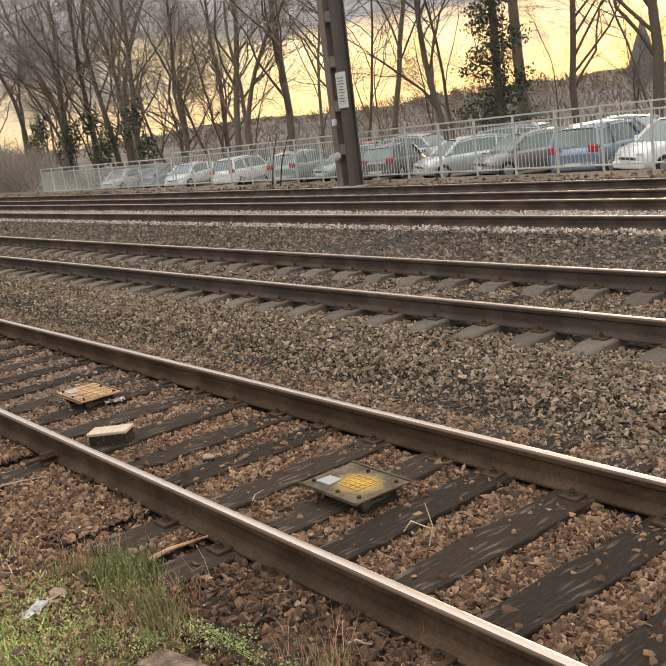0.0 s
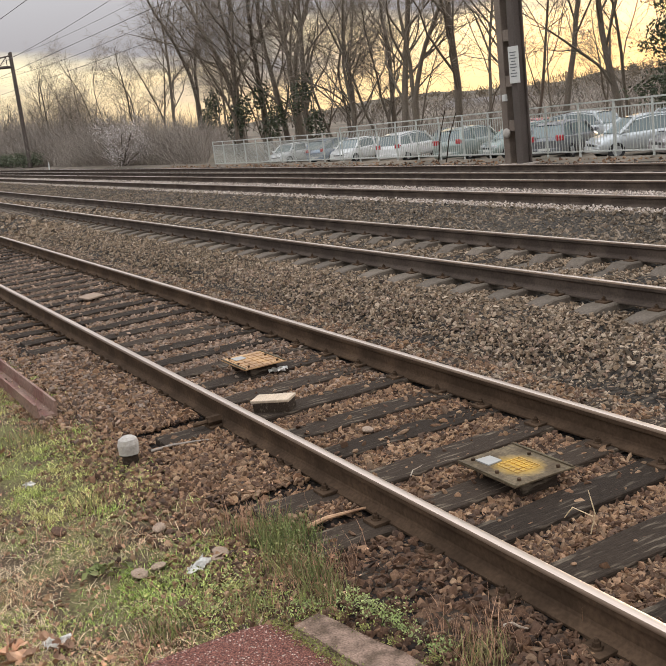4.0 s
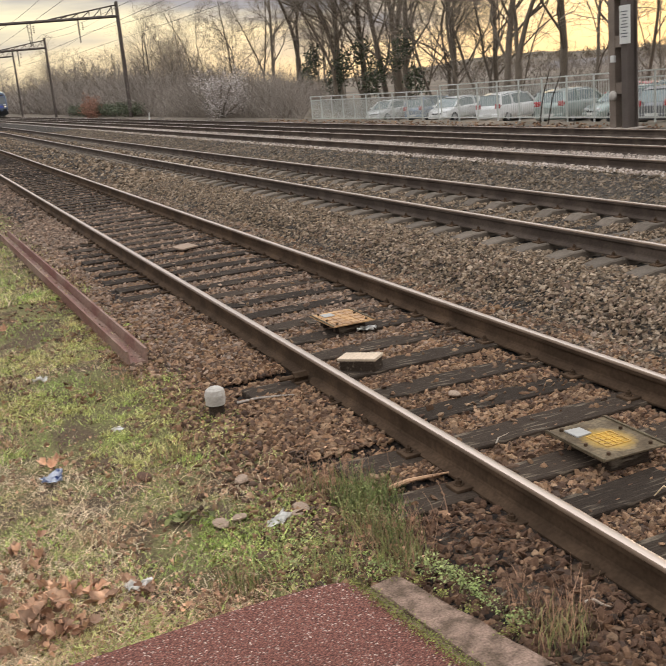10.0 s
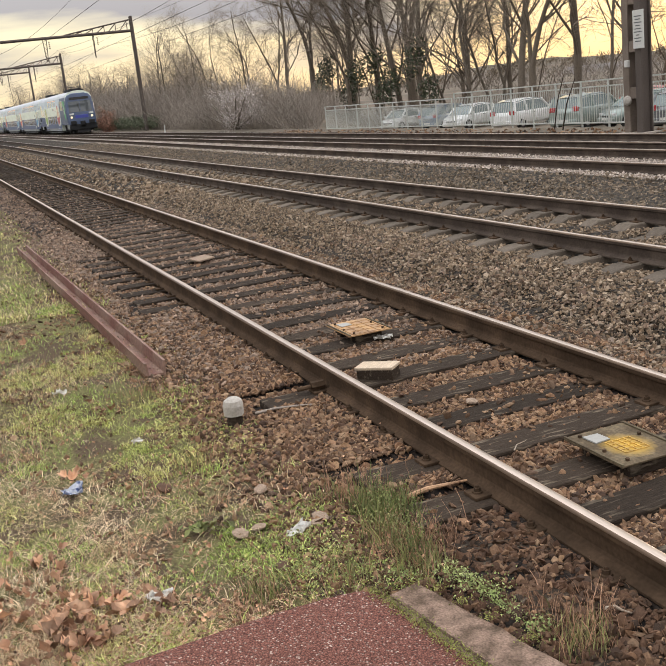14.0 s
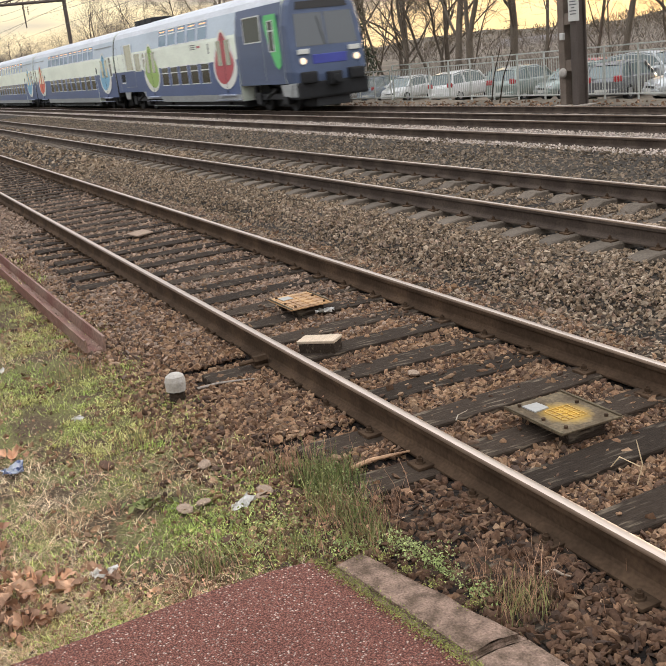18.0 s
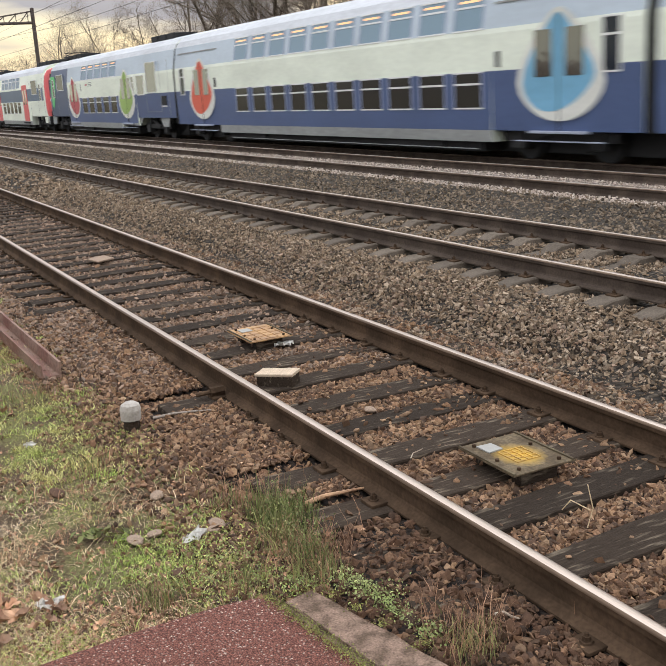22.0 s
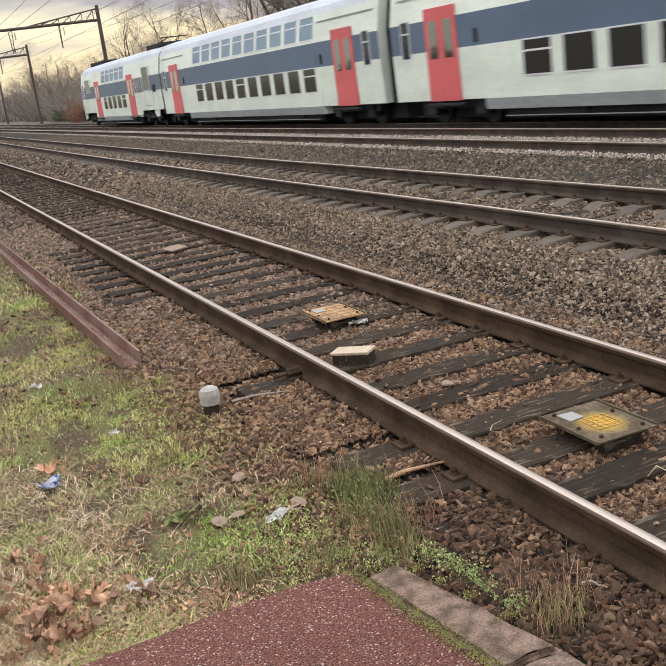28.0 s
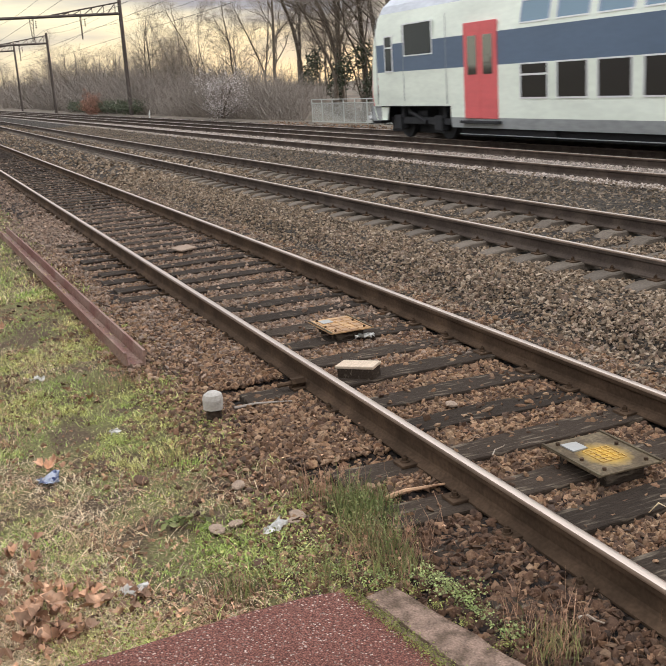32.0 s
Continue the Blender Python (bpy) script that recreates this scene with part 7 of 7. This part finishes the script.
leafy("leaf_litter", "small brown leaf litter between the grass", "leaves", [(-0.8, -1.6, 0.8), (-2.6, -1.7, 0.8), (0.4, -0.7, 0.25), (-0.5, -1.0, 0.5), (-5, -2, 1.5), (0.3, -2.1, 0.3), (0.5, -1.6, 0.2), (0.68, -1.5, 0.10), (0.66, -1.9, 0.10)], 210, 0.010, M_LEAF_DEAD, 77, 0.02, 0.7)
leafy("weed_bush_leaves", "small dark green leaves of the bushy weed", "weeds", [(0.12, -0.55, 0.06), (0.20, -0.60, 0.06), (0.06, -0.60, 0.06), (0.38, -0.68, 0.06), (0.54, -0.64, 0.05)], 260, 0.006, M_TUFT, 78, 0.17, 1.0)
leafy("weeds", "low green weeds along the kerb", "weeds", [(0.95, -0.66, 0.045), (1.05, -0.62, 0.05), (1.2, -0.59, 0.04), (0.78, -0.80, 0.06), (1.38, -0.55, 0.04), (1.02, -0.56, 0.06), (0.55, -1.1, 0.1), (0.2, -1.1, 0.12), (0.62, -0.88, 0.08), (0.36, -0.95, 0.10), (0.42, -1.25, 0.10)], 210, 0.0065, M_WEED, 73, 0.04, 0.8)
leafy("broad_weed", "rosette of broad pale green weed leaves", "weeds", [(-0.23, -1.36, 0.06), (-0.26, -1.41, 0.04)], 30, 0.022, M_TUFT, 79, 0.03, 0.7)
leafy("moss_line", "yellow-green moss in the joint between path and kerb", "moss", [(0.86 + 0.045 * k, -0.985 + 0.006 * k, 0.017) for k in range(22)] + [(0.90, -0.82, 0.03), (1.0, -0.765, 0.02), (1.15, -0.735, 0.02), (1.3, -0.70, 0.02), (1.5, -0.66, 0.025)], 100, 0.0042,
      mat("moss", (0.20, 0.20, 0.055), 0.9, spread=0.3, bump=0, rnd=0.4, island=True), 74, 0.010, 0.8)
leafy("ground_moss", "small round leaves and moss over the soil", "moss", [(x, y, 0.10) for x, y in meadow(110, 58, lush, (-4.5, 0.75))], 260, 0.0065, mat("moss_green", (0.33, 0.37, 0.10), 0.9, spread=0.3, scale=4, bump=0, other=(0.48, 0.44, 0.17), rnd=0.5, island=True), 75, 0.014, 0.7)


# ---- parked cars ----
M_TYRE = M_RUBBER
M_RIM = mat("alloy_rim", (0.42, 0.42, 0.42), 0.35, 0.7, spread=0.05, bump=0)
# reflected sky is painted in as a pale grey-green base colour
M_CARGLASS = glass_mat("car_glass", (0.17, 0.21, 0.205), 0.1)
M_CARGLASS.node_tree.nodes["Principled BSDF"].inputs["Coat Weight"].default_value = 0.2
M_TAIL = mat("tail_lamp_red", (0.38, 0.035, 0.04), 0.25, spread=0.1, bump=0, coat=0.6)
M_HEADLAMP = mat("head_lamp", (0.6, 0.6, 0.6), 0.15, spread=0.05, bump=0, coat=0.8)
M_PLATE_W = mat("plate_white", (0.6, 0.6, 0.56), 0.5, spread=0.05, bump=0)
M_TRIM = mat("black_trim", (0.03, 0.03, 0.03), 0.6, spread=0.1, bump=0)


def car_paint(name, col, metal=0.25):
    return mat(name, col, 0.32, metal, spread=0.05, scale=1, grain=5, bump=0, coat=0.7)


# length stations: x, belt height, roof height (0: none), half width at belt
SHAPES = {
    "hatch": ((-1.98, 0.78, 0, 0.72), (-1.86, 0.93, 0, 0.80), (-1.55, 0.95, 1.40, 0.83), (-0.9, 0.94, 1.49, 0.85), (0.0, 0.92, 1.50, 0.85), (0.55, 0.91, 1.42, 0.85), (1.20, 0.90, 0, 0.84), (1.75, 0.78, 0, 0.78), (1.98, 0.60, 0, 0.66)),
    "wagon": ((-2.15, 0.75, 0, 0.74), (-2.06, 0.95, 0, 0.82), (-1.85, 0.97, 1.50, 0.85), (-0.9, 0.96, 1.60, 0.87), (0.2, 0.95, 1.60, 0.87), (0.80, 0.94, 1.50, 0.87), (1.40, 0.95, 0, 0.86), (1.95, 0.84, 0, 0.80), (2.18, 0.62, 0, 0.68)),
    "sedan": ((-2.25, 0.70, 0, 0.72), (-2.12, 0.90, 0, 0.80), (-1.55, 0.95, 0, 0.84), (-0.95, 0.94, 1.38, 0.85), (0.1, 0.92, 1.43, 0.86), (0.60, 0.91, 1.33, 0.86), (1.25, 0.88, 0, 0.85), (1.9, 0.76, 0, 0.79), (2.22, 0.58, 0, 0.68)),
    "mpv": ((-2.12, 0.80, 0, 0.76), (-2.05, 1.02, 0, 0.84), (-1.85, 1.04, 1.50, 0.88), (-0.8, 1.02, 1.60, 0.90), (0.4, 1.00, 1.59, 0.90), (1.0, 0.99, 1.46, 0.89), (1.62, 0.97, 0, 0.87), (1.98, 0.84, 0, 0.80), (2.14, 0.62, 0, 0.70)),
}


def make_car(shape, paint_m, label):
    st = SHAPES[shape]
    cr = thing("car", label, "car", group="parked cars behind the fence")
    bm = bmesh.new()
    rings = []
    for x, belt, roof, hw in st:
        end = 0.10 if x in (st[0][0], st[-1][0]) else 0.0
        half = [(hw * 0.90, 0.22 + end), (hw * 1.0, 0.36 + end), (hw * 1.02, 0.58), (hw * 1.0, belt - 0.10), (hw * 0.95, belt)]
        half = [(w, min(z, belt)) for w, z in half]
        rings.append([bm.verts.new((x, -w, z)) for w, z in half] + [bm.verts.new((x, w, z)) for w, z in half[::-1]])
    n = len(rings[0])
    for a, b in zip(rings, rings[1:]):
        for i in range(n):
            bm.faces.new((a[i], b[i], b[(i + 1) % n], a[(i + 1) % n])).smooth = True
    bm.faces.new(rings[0])
    bm.faces.new(rings[-1][::-1])
    bmesh.ops.recalc_face_normals(bm, faces=bm.faces)
    part("body", bm, paint_m, cr)
    # glass house
    idx = [i for i, s in enumerate(st) if s[2]]
    chain = [st[idx[0] - 1]] + [st[i] for i in idx] + [st[idx[-1] + 1]]
    bm = bmesh.new()
    rg = []
    for x, belt, roof, hw in chain:
        top = roof - 0.03 if roof else belt + 0.012
        tw = hw * (0.76 if roof else 0.90)
        rg.append([bm.verts.new((x, -hw * 0.935, belt - 0.02)), bm.verts.new((x, -tw, top)), bm.verts.new((x, tw, top)), bm.verts.new((x, hw * 0.935, belt - 0.02))])
    for a, b in zip(rg, rg[1:]):
        for i in range(3):
            bm.faces.new((a[i], b[i], b[i + 1], a[i + 1])).smooth = False
    bmesh.ops.recalc_face_normals(bm, faces=bm.faces)
    part("windows", bm, M_CARGLASS, cr).name = "glazing"
    bm = bmesh.new()
    rr = []
    for i in idx:
        x, belt, roof, hw = st[i]
        rr.append([bm.verts.new((x, y, z)) for y, z in ((-hw * 0.815, roof - 0.11), (-hw * 0.70, roof - 0.01), (0, roof + 0.015), (hw * 0.70, roof - 0.01), (hw * 0.815, roof - 0.11))])
    for a, b in zip(rr, rr[1:]):
        for i in range(4):
            bm.faces.new((a[i], b[i], b[i + 1], a[i + 1])).smooth = True
    part("roof", bm, paint_m, cr)
    for s in (-1, 1):
        for k, (a, b) in enumerate(zip(chain, chain[1:])):
            if k not in (0, 2, len(chain) - 2):
                continue
            bm = bmesh.new()
            if k == 0 or k == len(chain) - 2:
                p = (a[0], s * a[3] * (0.95 if not a[2] else 0.78), a[1] if not a[2] else a[2] - 0.03)
                q = (b[0], s * b[3] * (0.95 if not b[2] else 0.78), b[1] if not b[2] else b[2] - 0.03)
            else:
                p = (a[0], s * a[3] * 0.96, a[1])
                q = (a[0] - 0.06, s * a[3] * 0.79, a[2] - 0.04)
            tube(bm, p, q, 0.075, 0.06, 6)
            part("pillar", bm, paint_m, cr)
        for x in (st[1][0] + 0.62, st[-2][0] - 0.42):
            bm = bmesh.new()
            tube(bm, (x, s * 0.66, 0.31), (x, s * 0.87, 0.31), 0.31, 0.30, 18)
            wh = part("wheel", bm, M_TYRE, cr)
            bm = bmesh.new()
            tube(bm, (x, s * 0.85, 0.31), (x, s * 0.882, 0.31), 0.20, 0.18, 12)
            part("rim", bm, M_RIM, wh)
        xr, xf = st[0][0], st[-1][0]
        bm = bmesh.new()
        box(bm, xr - 0.02, xr + 0.22, s * 0.64 - 0.16, s * 0.64 + 0.16, st[1][1] - 0.16, st[1][1] + 0.08, 0.05)
        part("tail_light", bm, M_TAIL, cr)
        bm = bmesh.new()
        box(bm, xf - 0.28, xf - 0.02, s * 0.55 - 0.15, s * 0.55 + 0.15, st[-1][1] - 0.03, st[-1][1] + 0.10, 0.03)
        part("headlight", bm, M_HEADLAMP, cr)
        bm = bmesh.new()
        box(bm, st[-3][0] - 0.28, st[-3][0] - 0.12, s * 0.98 - 0.10, s * 0.98 + 0.04, st[-3][1] + 0.03, st[-3][1] + 0.16, 0.03)
        part("wing_mirror", bm, paint_m, cr)
        bm = bmesh.new()
        box(bm, -0.45, -0.25, s * st[4][3] * 1.015 - 0.012, s * st[4][3] * 1.015 + 0.012, 0.80, 0.83)
        part("door_handle", bm, M_TRIM, cr)
    for x0, x1 in ((st[0][0] - 0.06, st[0][0] + 0.16), (st[-1][0] - 0.14, st[-1][0] + 0.06)):
        bm = bmesh.new()
        box(bm, x0, x1, -0.70, 0.70, 0.28, 0.50, 0.05)
        part("bumper", bm, paint_m, cr)
        bm = bmesh.new()
        xx = x0 - 0.012 if x0 < 0 else x1
        box(bm, xx, xx + 0.012, -0.26, 0.26, 0.40, 0.51)
        part("number_plate", bm, M_PLATE_W, cr)
    bm = bmesh.new()
    box(bm, st[-1][0] - 0.05, st[-1][0] + 0.012, -0.42, 0.42, 0.52, 0.60, 0.01)
    part("grille", bm, M_TRIM, cr)
    return cr


W_, S_, G_ = car_paint("car_white", (0.72, 0.72, 0.70), 0), car_paint("car_silver", (0.48, 0.50, 0.50), 0.5), car_paint("car_dark_grey", (0.14, 0.145, 0.15), 0.4)
GG_, B_, R_, N_ = car_paint("car_grey_green", (0.26, 0.31, 0.28), 0.4), car_paint("car_blue_grey", (0.20, 0.25, 0.31), 0.4), car_paint("car_red", (0.42, 0.10, 0.08), 0), car_paint("car_brown_grey", (0.22, 0.20, 0.19), 0.4)
CAR_ROWS = [  # x, y, turn, shape, paint, label
    (-64.3, 32.0, -66, "hatch", W_, "white hatchback parked nose to the fence"), (-56.6, 31.4, 114, "wagon", B_, "blue-grey estate car parked tail to the fence"), (-51.0, 30.0, -66, "hatch", W_, "white hatchback parked nose to the fence"),
    (-43.6, 29.1, 114, "wagon", W_, "white estate car parked tail to the fence"), (-36.3, 27.9, 114, "mpv", GG_, "grey-green people carrier parked tail to the fence"), (-31.7, 27.7, -100, "hatch", GG_, "grey-green hatchback parked nose to the fence"),
    (-27.7, 26.5, 114, "hatch", G_, "dark grey hatchback parked tail to the fence"), (-22.5, 25.6, -114, "hatch", S_, "silver hatchback parked nose to the fence"), (-18.6, 24.8, -114, "hatch", N_, "brown-grey hatchback parked nose to the fence"),
    (-15.2, 24.1, 104, "wagon", B_, "blue-grey estate car parked tail to the fence"), (-11.4, 23.3, -114, "wagon", W_, "white car parked nose to the fence"), (-8.5, 22.6, 114, "hatch", S_, "silver hatchback parked tail to the fence"), (-5.1, 21.9, -114, "sedan", G_, "dark grey saloon parked nose to the fence"),
    (-47.6, 35.6, 10, "sedan", G_, "dark saloon in the far row of the car park"), (-38.8, 33.8, 186, "hatch", R_, "red hatchback in the far row of the car park"), (-33.0, 33.0, 8, "wagon", S_, "silver estate car in the far row of the car park"), (-25.0, 31.0, 188, "mpv", S_, "silver people carrier in the far row of the car park"),
    (-17.9, 29.7, 6, "hatch", N_, "brown-grey hatchback in the far row of the car park"), (-11.8, 27.7, 186, "wagon", B_, "blue-grey estate car in the far row of the car park"),
]
made_cars = {}
for cx, cy, tn, shp, pm, lab in CAR_ROWS:
    key = (shp, pm.name)
    if key in made_cars:
        c_ob = copy_thing(made_cars[key], pose(cx, cy, ground_z(cx, cy), 0, 0, tn))
        tagged(c_ob, lab)
    else:
        c_ob = made_cars[key] = make_car(shp, pm, lab)
        c_ob.matrix_basis = pose(cx, cy, ground_z(cx, cy), 0, 0, tn)

# two thin leaning poles and a small white stake by the line
for px, py, h, lx, m, lab in ((-20.9, 15.2, 1.55, 0.55, M_TIMBER, "thin dark stick leaning against the fence"), (-20.5, 15.2, 1.45, 0.7, M_TIMBER, "thin dark stick leaning against the fence"),
                              (-67.0, 13.9, 0.55, 0.0, M_SIGN_WHITE, "small white stake beside the track")):
    bm = bmesh.new()
    r = 0.022 if h > 1 else 0.06
    tube(bm, (0, 0, -0.2), (lx * 0.4, 0.02, h * 0.5), r, r * 0.8, 6)
    tube(bm, (lx * 0.4, 0.02, h * 0.5), (lx, 0.05, h), r * 0.8, r * 0.5, 6)
    ob = mesh_ob("stake", bm, m)
    ob.matrix_basis = pose(px, py + (bow(px) if h < 1 else 0), PARK_Z + 0.05)
    tagged(ob, lab, "stake")


motions()
